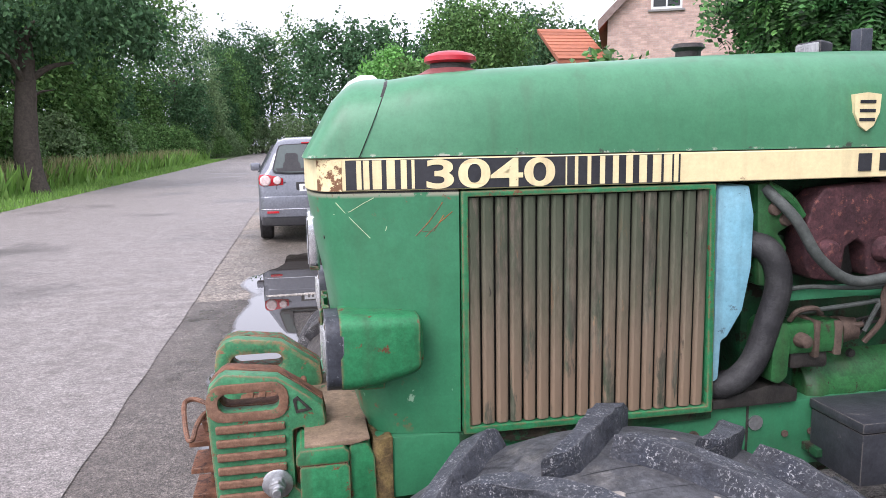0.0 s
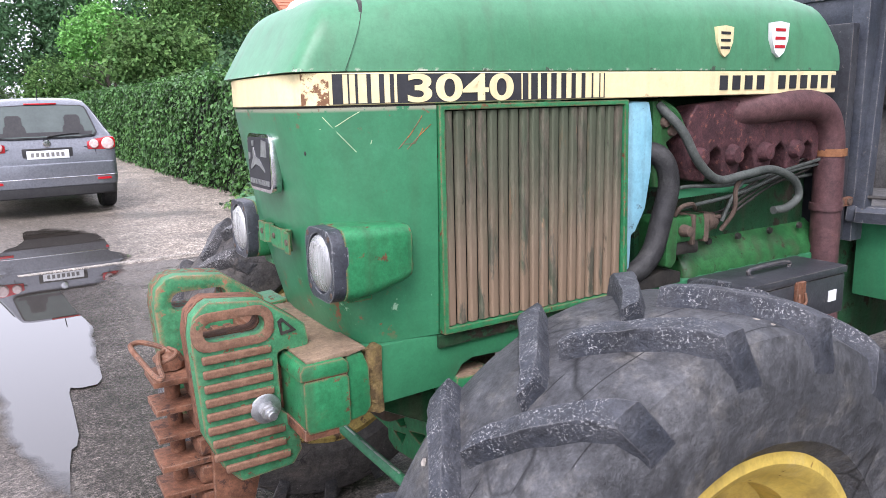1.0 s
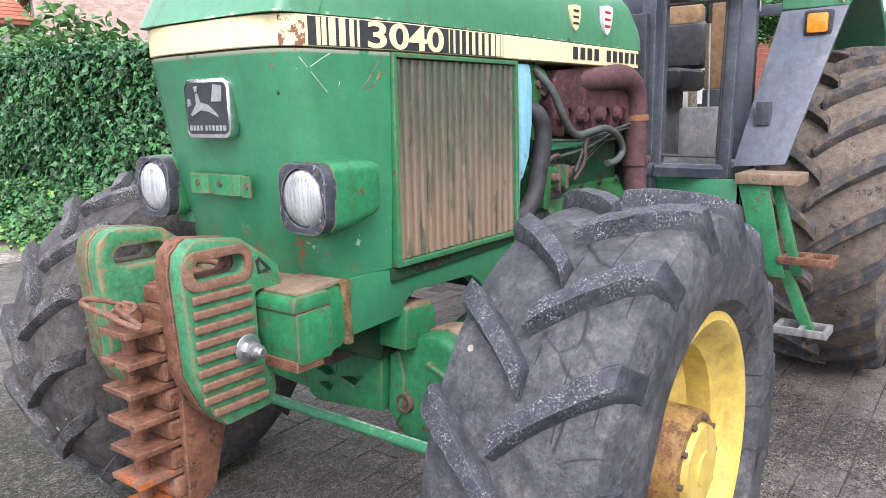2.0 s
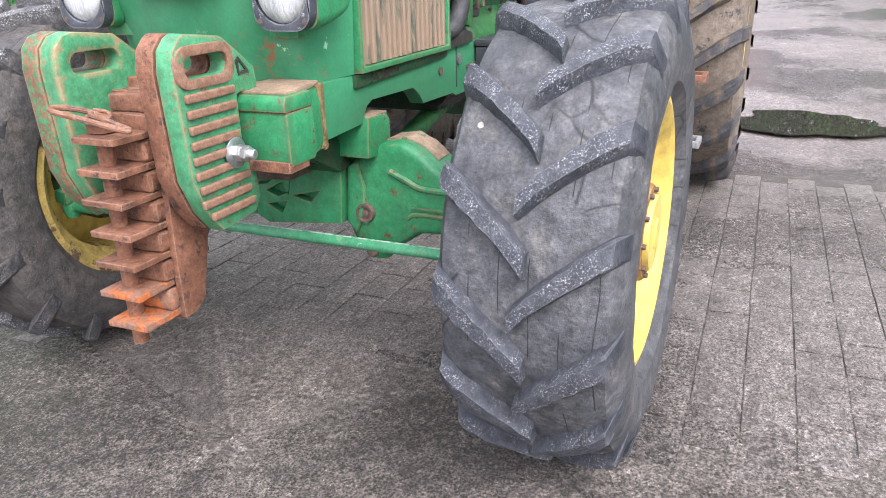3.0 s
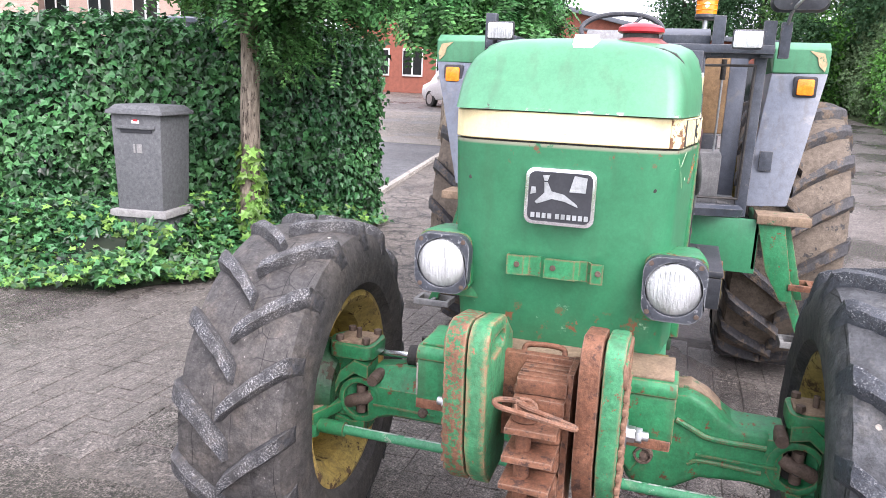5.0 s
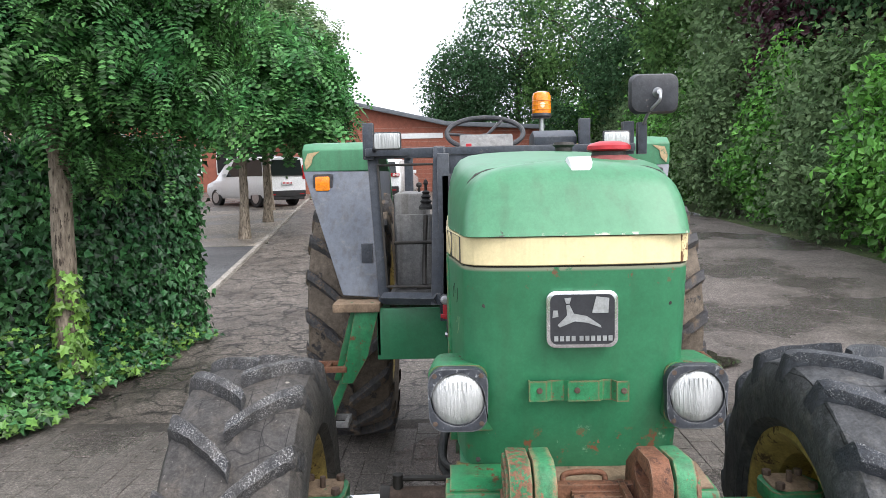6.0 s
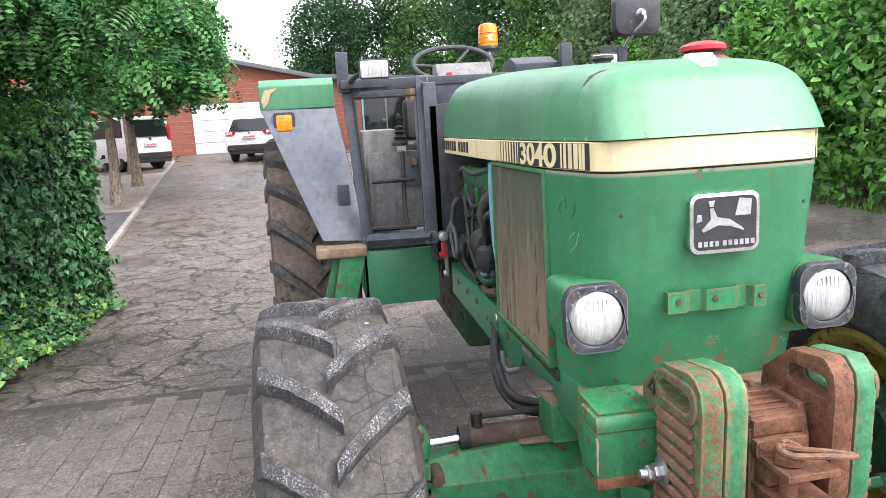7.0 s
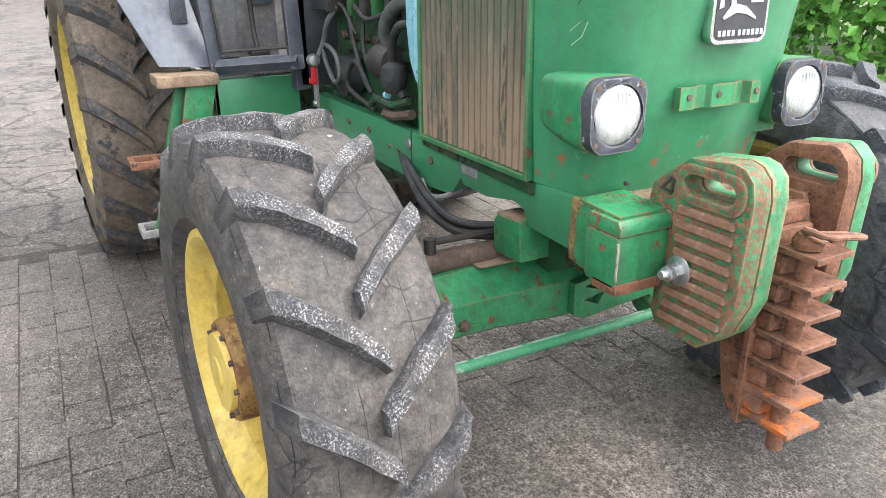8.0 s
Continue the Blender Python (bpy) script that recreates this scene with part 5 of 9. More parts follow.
part("housing_dirt", roughen(prism([(-0.46, 0.724), (-0.42, 0.758), (-0.37, 0.7815), (-0.31, 0.774), (-0.26, 0.744), (-0.27, 0.735), (-0.37, 0.765), (-0.45, 0.715)], "x", 0.44, 0.52, 0.002), 0.003, 40, 1), TAN, tractor, "dried mud on top of the housing")
part("axle_web", plate([(0.10, 0.628), (0.06, 0.632), (-0.03, 0.690), (-0.10, 0.734), (-0.20, 0.715), (-0.19, 0.535), (0.06, 0.512), (0.10, 0.530)],
                       [[(0.060, 0.612), (0.005, 0.640), (-0.012, 0.612), (0.02, 0.598)], [(-0.035, 0.605), (-0.125, 0.628), (-0.09, 0.590)], [(0.060, 0.570), (-0.010, 0.585), (0.012, 0.548)]], "x", 0.352, 0.386, 0.005), GREEN_WORN, tractor, "ribbed green axle casting with openings")
for s in (-1, 1):
    rows = []
    if s > 0:
        for yy, z0, z1, zt in ((-0.10, 0.512, 0.632, 0.70), (0.10, 0.512, 0.632, 0.705), (0.35, 0.530, 0.636, 0.700), (0.56, 0.530, 0.636, 0.69), (0.64, 0.505, 0.640, 0.68)):
            rows.append([(0.385, yy, z0 + 0.012), (0.383, yy, (z0 + z1) / 2), (0.385, yy, z1 - 0.006), (0.394, yy, z1 + 0.004), (0.455, yy, zt), (0.515, yy, zt), (0.525, yy, zt - 0.012), (0.525, yy, z0), (0.40, yy, z0)])
    else:
        for yy, z0, z1, zt in ((-0.05, 0.525, 0.66, 0.70), (0.45, 0.535, 0.684, 0.70), (0.56, 0.528, 0.684, 0.70), (0.63, 0.520, 0.690, 0.70)):
            rows.append([(0.387, -yy, z0 + 0.012), (0.385, -yy, (z0 + z1) / 2), (0.387, -yy, z1 - 0.010), (0.398, -yy, z1 + 0.002), (0.44, -yy, zt), (0.505, -yy, zt), (0.52, -yy, zt - 0.012), (0.52, -yy, z0), (0.40, -yy, z0)])
    beam = part("axle_beam", loft(rows), GREEN_WORN, tractor, "green front axle beam with worn paint")
    zc = 0.575 if s > 0 else 0.603
    part("axle_rib", box(0.3765, 0.392, min(s * 0.40, s * 0.62), max(s * 0.40, s * 0.62), zc - 0.010, zc - 0.002, 0.003), GREEN_WORN, beam)
    if s > 0:
        part("beam_plug", lathe([(0, -0.022), (0.008, -0.022), (0.012, -0.016), (0.016, -0.014), (0.017, 0.0), (0, 0.0)], "x", (0.386, 0.443, 0.572), 16), CAST, beam, "brown plug in the beam")
        part("beam_mud", roughen(prism([(0.07, 0.700), (0.35, 0.701), (0.37, 0.706), (0.09, 0.712)], "x", 0.43, 0.52, 0.002), 0.004, 30, 2), TAN, beam, "dried mud on the beam")
    # forked end of the beam with the open joint in it
    fork = part("beam_fork", ring([(s * 0.668 + 0.082 * math.cos(radians(20 * k)), zc + 0.082 * math.sin(radians(20 * k))) for k in range(18)],
                                  [(s * 0.672 + 0.056 * math.cos(radians(20 * k)), zc + 0.058 * math.sin(radians(20 * k))) for k in range(18)], "x", 0.383, 0.50, 0.010), GREEN_WORN, tractor, "green forked beam end")
    part("joint_cavity", lathe([(0, 0.005), (0.058, 0.0), (0.06, 0.06), (0, 0.06)], "x", (0.425, s * 0.672, zc), 24), DARK, fork, "dark open joint")
    part("joint_cross", roughen(tube([(0.402, s * 0.672, zc - 0.048), (0.402, s * 0.672, zc + 0.048)], 0.017, 12, False), 0.002, 40), CAST, fork, "rusty universal joint")
    part("joint_yoke", tube([(0.40, s * 0.630, zc + 0.02), (0.392, s * 0.655, zc + 0.006), (0.39, s * 0.690, zc - 0.004), (0.40, s * 0.716, zc - 0.02)], 0.021, 12), CAST, fork)
    part("joint_cup", lathe([(0, -0.012), (0.016, -0.012), (0.019, 0.0), (0.019, 0.02), (0, 0.02)], "x", (0.386, s * 0.672, zc), 14), DARK, fork)
    part("fork_boss", lathe([(0, -0.028), (0.018, -0.026), (0.021, 0.0), (0.021, 0.05), (0, 0.05)], "x", (0.392, s * 0.620, zc + 0.082), 16), CAST, fork, "rusty pivot pin head")
    kn = part("steering_knuckle", lathe([(0, -0.14), (0.05, -0.14), (0.075, -0.11), (0.06, -0.06), (0.055, 0.05), (0.075, 0.10), (0.07, 0.14), (0, 0.15)], "z", (AX + 0.015, s * 0.738, 0.62), 24), GREEN_WORN, tractor, "green steering knuckle")
    part("yoke_arm", loft([[(AX - 0.075 + d, s * (yy + e), z + f) for d, e, f in ((0, 0, -0.022), (0, 0.0, 0.022), (0.09, 0.0, 0.026), (0.09, 0, -0.026))] for yy, z in ((0.640, zc + 0.105), (0.690, zc + 0.118), (0.740, zc + 0.075), (0.765, zc + 0.010), (0.770, zc - 0.065))]), GREEN_WORN, kn)
    part("yoke_arm", loft([[(AX - 0.070 + d, s * (yy + e), z + f) for d, e, f in ((0, 0, -0.020), (0, 0.0, 0.020), (0.09, 0.0, 0.022), (0.09, 0, -0.022))] for yy, z in ((0.650, zc - 0.092), (0.70, zc - 0.100), (0.77, zc - 0.085))]), GREEN_WORN, kn)
    part("knuckle_arm", roughen(prism([(AX - 0.19, s * 0.835), (AX - 0.20, s * 0.775), (AX - 0.06, s * 0.735), (AX + 0.05, s * 0.745), (AX + 0.05, s * 0.82)], "z", 0.520, 0.562, 0.008), 0.003, 25), GREEN_WORN, kn, "steering arm with rusty top")
    part("arm_rust", roughen(prism([(AX - 0.175, s * 0.826), (AX - 0.18, s * 0.788), (AX - 0.08, s * 0.760), (AX - 0.02, s * 0.775), (AX - 0.04, s * 0.81)], "z", 0.558, 0.567, 0.002), 0.003, 40, 1), TAN, kn)
    part("knuckle_cap", roughen(prism(rounded(AX - 0.07, AX + 0.08, min(s * 0.630, s * 0.790), max(s * 0.630, s * 0.790), 0.035, 4), "z", 0.715, 0.765, 0.008), 0.003, 25), GREEN_WORN, kn)
    part("cap_rust", roughen(prism(rounded(AX - 0.055, AX + 0.065, min(s * 0.645, s * 0.775), max(s * 0.645, s * 0.775), 0.03, 4), "z", 0.763, 0.771, 0.002), 0.004, 40, 1), TAN, kn, "rusty dirty bearing cap")
    for dx in (-0.045, 0.055):
        for dy in (0.660, 0.755):
            part("knuckle_bolt", prism(hexagon(AX + dx, s * dy, 0.014), "z", 0.768, 0.788, 0.002), CAST, kn)
    part("grease_nipple", tube([(AX, s * 0.705, 0.768), (AX, s * 0.705, 0.805)], 0.009, 8, False), CAST, kn)
    part("ball_joint", lathe([(0, -0.045), (0.022, -0.042), (0.030, -0.01), (0.026, 0.02), (0.016, 0.03), (0, 0.05)], "z", (0.285, s * 0.795, 0.512), 16), GREEN_WORN, kn)
part("tie_rod", tube([(0.285, -0.775, 0.512), (0.285, 0.775, 0.512)], 0.0160, 16, False), TIE_PAINT, tractor, "long green tie rod with paint worn pale on top")
for y0, y1 in ((-0.70, -0.46), (-0.45, -0.12), (-0.10, 0.16), (0.18, 0.47), (0.49, 0.69)):
    part("worn_line", roughen(box(0.2805, 0.2875, y0, y1, 0.5268, 0.5288, 0.0006, 1), 0.0008, 60, 1), ROD_WORN, tractor, "paint worn pale along the top of the rod")
for y in (-0.72, 0.72):
    part("tie_rod_end", tube([(0.285, y - 0.045, 0.512), (0.285, y + 0.045, 0.512)], 0.024, 14, False), GREEN_WORN, tractor)
plug = part("drain_plug", lathe([(0, -0.096), (0.010, -0.096), (0.012, -0.091), (0.020, -0.091), (0.021, -0.100), (0.027, -0.100), (0.030, -0.085), (0.030, -0.07), (0, -0.07)], "x", (0.47, -0.254, 0.568), 18), CAST, tractor, "brown plug on the axle housing")
part("drain_plug", lathe([(0, -0.185), (0.03, -0.18), (0.05, -0.15), (0.05, -0.10), (0, -0.10)], "z", (0.44, -0.27, 0.60), 18), GREEN_WORN, tractor)
part("drain_plug", lathe([(0, -0.022), (0.012, -0.020), (0.018, -0.012), (0.018, 0.0), (0, 0.0)], "x", (0.402, -0.262, 0.446), 14), CAST, tractor)
part("drive_shaft", tube([(0.6, -0.16, 0.62), (1.35, -0.18, 0.80)], 0.034, 18, False), GREEN_ENGINE, tractor, "green front drive shaft")
part("shaft_guard", lathe([(0, 0.96), (0.07, 0.96), (0.085, 1.12), (0, 1.12)], "x", (0, -0.2, 0.83), 24), DARK, tractor)
part("axle_pivot", roughen(box(0.24, 0.60, -0.11, 0.11, 0.68, 0.86, 0.02), 0.006, 14, 1), CAST, tractor, "oily brown axle pivot")
part("pivot_slope", prism([(0.13, 0.80), (0.33, 0.80), (0.40, 0.70), (0.34, 0.69)], "y", -0.21, 0.21, 0.01), GREEN_DIRTY_SHADED, tractor)
ram = part("steering_ram", tube([(0.50, 0.20, 0.715), (0.50, 0.52, 0.715)], 0.033, 18, False), CAST, tractor, "brown hydraulic steering ram")
part("ram_head", tube([(0.50, 0.505, 0.715), (0.50, 0.535, 0.715)], 0.037, 18, False), DARK, ram)
part("ram_rod", tube([(0.50, 0.52, 0.715), (0.50, 0.74, 0.705)], 0.012, 12, False), CHROME, ram, "bright piston rod")
part("ram_port", tube([(0.50, 0.25, 0.735), (0.50, 0.25, 0.775), (0.50, 0.48, 0.775), (0.50, 0.48, 0.735)], 0.009, 8, False), DARK, ram)
for y in (0.25, 0.48):
    part("ram_fitting", lathe([(0, 0.735), (0.016, 0.735), (0.017, 0.788), (0, 0.792)], "z", (0.50, y, 0), 12), DARK, ram)
part("hydraulic_hose", tube([(0.47, 0.16, 0.745), (0.50, 0.26, 0.760), (0.60, 0.33, 0.752), (0.76, 0.345, 0.775), (0.95, 0.315, 0.83), (1.2, 0.24, 0.90)], 0.016, 10), RUBBER_HOSE, tractor, "black hydraulic hose")
part("hydraulic_hose", tube([(0.49, 0.24, 0.785), (0.60, 0.335, 0.782), (0.76, 0.340, 0.805), (0.95, 0.31, 0.85), (1.2, 0.24, 0.88)], 0.012, 10), RUBBER_HOSE, tractor)
part("hose_fitting", lathe([(0, -0.03), (0.020, -0.028), (0.022, 0.0), (0.018, 0.03), (0, 0.03)], "y", (0.48, 0.205, 0.755), 14), DARK, tractor)
part("brake_pipe", tube([(0.72, 0.25, 0.84), (0.77, 0.30, 0.805), (0.84, 0.31, 0.800), (0.90, 0.30, 0.83)], 0.009, 10), GREYTRIM, tractor, "bent pale pipe under the rail")
part("rail_strip", box(0.575, 0.665, 0.284, 0.2885, 0.905, 0.940, 0.001), GREYTRIM, tractor, "small pale plate on the rail")


# wheels
def carcass(R, half, rim_r, bulge):
    prof = [(rim_r + 0.002, -half * 0.80), (rim_r + 0.026, -half * 0.87), (rim_r + 0.10 * R, -half * (0.99 + bulge * 0.6)), (rim_r + 0.24 * R, -half * (1.0 + bulge)), (R * 0.86, -half * (0.97 + bulge * 0.5)), (R * 0.908, -half * 0.92), (R * 0.930, -half * 0.70),
            (R * 0.938, -half * 0.35), (R * 0.940, 0.0)]
    prof += [(r, -h) for r, h in reversed(prof[:-1])]
    bm = lathe(prof, "y", (0, 0, 0), 96)
    for f in [f for f in bm.faces if len(f.verts) > 4]:
        bm.faces.remove(f)
    return bm


def lug_mesh(R, half, s, drop, lug_w, seed):
    """One curved tread bar from the middle out over the shoulder; its middle end leads on the way down at the front."""
    rnd = random.Random(seed)
    bm = bmesh.new()
    rows = []
    for i in range(12):
        t = i / 11
        y = s * half * (-0.07 + 1.12 * t)
        ang = -drop * t ** 0.85
        rel = abs(y) / half
        floor_r = interp(((0, R * 0.938), (0.35, R * 0.934), (0.70, R * 0.922), (0.90, R * 0.890), (1.0, R * 0.835), (1.05, R * 0.80)), rel) - 0.008
        top_r = interp(((0, R), (0.6, R * 0.995), (0.85, R * 0.982), (0.95, R * 0.965), (1.0, R * 0.925), (1.05, R * 0.845)), rel) + rnd.uniform(-0.0025, 0.0012)
        wb, wt = lug_w * (1.25 + 0.30 * t) / R, lug_w * (0.80 + 0.30 * t) / R
        row = []
        for r, w in ((floor_r, -wb), (top_r - 0.005, -wt * 1.02), (top_r, -wt * 0.86), (top_r + rnd.uniform(-0.0015, 0.001), 0), (top_r, wt * 0.86), (top_r - 0.005, wt * 1.02), (floor_r, wb)):
            q = ang + w / 2 + rnd.uniform(-0.0025, 0.0025)
            row.append(bm.verts.new((-r * math.cos(q), y + (rnd.uniform(-0.003, 0.003) if 0 < i < 11 else 0), -r * math.sin(q))))
        rows.append(row)
    for one, two in zip(rows, rows[1:]):
        for q in range(6):
            bm.faces.new((one[q], one[q + 1], two[q + 1], two[q]))
    bm.faces.new(rows[0])
    bm.faces.new(rows[-1])
    bmesh.ops.recalc_face_normals(bm, faces=bm.faces)
    me = bpy.data.meshes.new("lug")
    bm.to_mesh(me)
    bm.free()
    me.shade_smooth()
    me.set_sharp_from_angle(angle=radians(38))
    return me


def wheel(name, x, s, yc, R, half, rim_r, count, phase, drop, lug_w, mats, label, front=True, toe=0.0):
    w = new(name)
    w.parent = tractor
    w.location = Vector((x, s * yc, R - 0.012)) - tractor.location
    w.rotation_euler = (0, 0, radians(toe))
    tagged(w, label)

    def sub(nm, bm2, m, lab=""):
        q = part(nm, bm2, m, None, lab)
        q.parent = w
        return q
    bm = carcass(R, half, rim_r, 0.09 if front else 0.0)
    for v in bm.verts:
        v.co += 0.0025 * Vector(noise.noise_vector(v.co * 14 + Vector((s, x, 0)) * 9))
    sub("tyre", bm, mats[0], "weathered tyre carcass")
    for side in (-1, 1):
        kinds = [lug_mesh(R, half, side, drop, lug_w, 100 * k + side + s * 7) for k in range(4)]
        for me in kinds:
            me.materials.append(mats[1])
        for k in range(count):
            lug = new("lug", kinds[(k * 5 + k // 3) % 4])
            lug.parent = w
            lug.rotation_euler = (0, -radians(phase + 360.0 / count * (k + (0.5 if side > 0 else 0.0))), 0)
    o = s
    if front:
        rnd = random.Random(int(x * 100) + s)
        for k in range(26):
            a, yy = rnd.uniform(0, 2 * math.pi), rnd.uniform(-0.8, 0.8) * half
            rr = R * interp(((0, 0.940), (0.35, 0.938), (0.70, 0.930), (0.90, 0.908)), abs(yy) / half)
            size = rnd.uniform(0.004, 0.011)
            bmc = bmesh.new()
            bmesh.ops.create_icosphere(bmc, subdivisions=1, radius=size)
            for v in bmc.verts:
                v.co = Vector((v.co.x * 0.25, v.co.y, v.co.z)) * (1 + 0.5 * noise.noise(v.co * 300 + Vector((k, 0, 0))))
            bmc.transform(Matrix.Rotation(-a, 4, "Y") @ Matrix.Translation((rr + 0.0005, yy, 0)))
            sub("stone_chip", bmc, CHIP)
    prof = [(rim_r + 0.024, 0.80 * half), (rim_r + 0.027, 0.87 * half), (rim_r + 0.012, 0.89 * half), (rim_r - 0.006, 0.83 * half), (rim_r - 0.020, 0.66 * half), (rim_r - 0.045, 0.55 * half), (rim_r - 0.052, 0.30 * half)]
    for nm, sg, m, lab in (("rim", o, YELLOW, "yellow painted steel rim"), ("rim_inside", -o, YELLOW_DIRTY, "dirty yellow inner rim")):
        bm2 = lathe([(r, sg * h) for r, h in prof] + [(rim_r - 0.052, sg * 0.0)], "y", (0, 0, 0), 72)
        for f in [f for f in bm2.faces if len(f.verts) > 4]:
            bm2.faces.remove(f)
        bmesh.ops.solidify(bm2, geom=bm2.faces[:], thickness=-0.005)
        sub(nm, bm2, m, lab)
    d0 = o * (0.12 if front else 0.2) * half
    sub("wheel_disc", lathe([(rim_r - 0.046, d0 + o * 0.03), (rim_r - 0.075, d0 + o * 0.015), (0.20, d0 - o * 0.01), (0.15, d0 - o * 0.02), (0.0, d0 - o * 0.02), (0.0, d0 - o * 0.034), (0.15, d0 - o * 0.034), (0.20, d0 - o * 0.024), (rim_r - 0.075, d0), (rim_r - 0.046, d0 + o * 0.014), (rim_r - 0.046, d0 + o * 0.03)], "y", (0, 0, 0), 64), YELLOW, "yellow wheel disc")
    if front:
        sub("hub", lathe([(0.135, d0 - o * 0.02), (0.128, d0 + o * 0.02), (0.124, d0 + o * 0.128), (0.118, d0 + o * 0.136), (0.0, d0 + o * 0.138)], "y", (0, 0, 0), 40), YELLOW_IN, "rust-stained planetary hub")
        sub("hub_cap", lathe([(0.098, d0 + o * 0.136), (0.094, d0 + o * 0.150), (0.040, d0 + o * 0.152), (0.036, d0 + o * 0.156), (0.0, d0 + o * 0.157)], "y", (0, 0, 0), 36), YELLOW, "flaking yellow hub cover")
        for k in range(10):
            a = 2 * math.pi * k / 10
            sub("hub_bolt", prism(hexagon(0.108 * math.cos(a), 0.108 * math.sin(a), 0.007), "y", d0 + o * 0.134, d0 + o * 0.146, 0.001), CAST)
        for k in range(8):
            a = 2 * math.pi * k / 8
            sub("wheel_bolt", prism(hexagon(0.170 * math.cos(a), 0.170 * math.sin(a), 0.014), "y", d0 - o * 0.018, d0 + o * 0.016, 0.002), RUSTY)
    else:
        sub("hub", lathe([(0.11, d0 - o * 0.02), (0.11, d0 + o * 0.04), (0.06, d0 + o * 0.06), (0.06, d0 + o * 0.10), (0.0, d0 + o * 0.10)], "y", (0, 0, 0), 32), YELLOW)
    sub("hub_back", lathe([(0.0, -o * half * 0.80), (0.13, -o * half * 0.77), (0.165, -o * half * 0.45), (0.16, d0 - o * 0.03), (0.0, d0 - o * 0.03)], "y", (0, 0, 0), 36), GREEN_DIRTY_SHADED, "oily green hub housing")
    return w


wheel("front_wheel", 0.435, -1, 0.872, 0.597, 0.184, 0.312, 16, 0.8, 0.30, 0.052, (RUBBER, RUBBER_LUG), "front wheel, cracked grey tyre with worn chevron lugs", True, -0.8)
wheel("front_wheel", 0.455, 1, 0.898, 0.590, 0.176, 0.312, 16, 10.5, 0.30, 0.050, (RUBBER_BROWN, LUG_BROWN), "front wheel, dusty tyre with worn chevron lugs", True, 3.0)
wheel("rear_wheel", 3.22, -1, 0.860, 0.815, 0.285, 0.455, 20, 10.0, 0.30, 0.060, (RUBBER_MUD, MUD_LUG), "large rear wheel, mud-coated tyre", False)
wheel("rear_wheel", 3.22, 1, 0.956, 0.815, 0.240, 0.455, 20, 16.0, 0.30, 0.060, (RUBBER_MUD, MUD_LUG), "large rear wheel, mud-coated tyre", False, 2.2)


def hood_side(x, z):
    """The half width of the nose at a place along it and a height."""
    half = [(a, b) for a, b in outline(z) if b >= 0]
    half.sort()
    return float(np.interp(x, [p[0] for p in half], [p[1] for p in half]))


for s, line, m, r in ((-1, [(0.050, 1.475), (0.085, 1.435), (0.118, 1.400)], SCRATCH, 0.0016), (-1, [(0.045, 1.450), (0.078, 1.456), (0.105, 1.472), (0.128, 1.484)], SCRATCH, 0.0014),
                      (-1, [(0.150, 1.415), (0.153, 1.424)], SCRATCH, 0.0015), (-1, [(0.212, 1.402), (0.240, 1.432), (0.262, 1.462), (0.268, 1.472)], RUST_ORANGE, 0.0016),
                      (-1, [(0.232, 1.400), (0.262, 1.430), (0.288, 1.452)], RUST_ORANGE, 0.0014), (-1, [(0.225, 1.412), (0.250, 1.412), (0.270, 1.445)], RUST_ORANGE, 0.0012),
                      (1, [(0.150, 1.425), (0.156, 1.40), (0.17, 1.385)], DARK, 0.0016), (1, [(0.20, 1.43), (0.195, 1.405)], DARK, 0.0016), (1, [(0.22, 1.42), (0.235, 1.40), (0.225, 1.39)], DARK, 0.0014),
                      (1, [(0.14, 1.35), (0.155, 1.32), (0.185, 1.30)], SCRATCH, 0.0014), (1, [(0.16, 1.35), (0.19, 1.33)], SCRATCH, 0.0012)):
    part("paint_scratch", tube([(x, s * (hood_side(x, z) + 0.0002), z) for x, z in line], r * 0.6, 5, False), m, tractor, "thin scratch in the paint")


# engine, seen through the open side
part("fan_shroud", prism([(0.893, 1.488), (0.970, 1.488), (0.985, 1.42), (0.984, 1.30), (0.966, 1.20), (0.930, 1.14), (0.915, 1.13), (0.912, 1.04), (0.895, 1.03)], "y", -0.302, 0.302, 0.012), SHROUD, tractor, "light blue fan shroud")
part("engine_block", box(1.02, 1.84, -0.21, 0.21, 0.90, 1.36, 0.015), GREEN_DIRTY_SHADED, tractor, "oily green engine block")
part("valve_cover", box(1.05, 1.75, -0.14, 0.14, 1.36, 1.50, 0.03), GREEN_DIRTY_SHADED, tractor)
rows = []
for x in np.linspace(1.17, 1.86, 24):
    b = 0.030 + 0.013 * math.sin((x - 1.17) * 2 * math.pi / 0.145) ** 2
    rows.append([(x, -0.20, 0.93), (x, -0.235 - b, 0.94), (x, -0.24 - b, 0.99), (x, -0.215 - b * 0.5, 1.045), (x, -0.20, 1.07)])
part("side_cover", loft(rows), GREEN_ENGINE, tractor, "bulged dull green side cover", 75)
low_edge = []
for x in (1.17, 1.32, 1.47, 1.62):
    low_edge += [(x - 0.020, 1.262), (x + 0.040, 1.252), (x + 0.054, 1.285), (x + 0.066, 1.330), (x + 0.092, 1.348), (x + 0.116, 1.330), (x + 0.124, 1.285)]
man = part("exhaust_manifold", roughen(prism([(1.12, 1.36), (1.135, 1.44), (1.17, 1.475), (1.30, 1.482), (1.60, 1.475), (1.74, 1.455), (1.775, 1.40), (1.77, 1.30), (1.755, 1.272)] + low_edge[::-1] + [(1.125, 1.30)], "y", -0.292, -0.215, 0.014, 3), 0.006, 20), MANIFOLD, tractor, "scaly purple-brown exhaust manifold with arched openings")
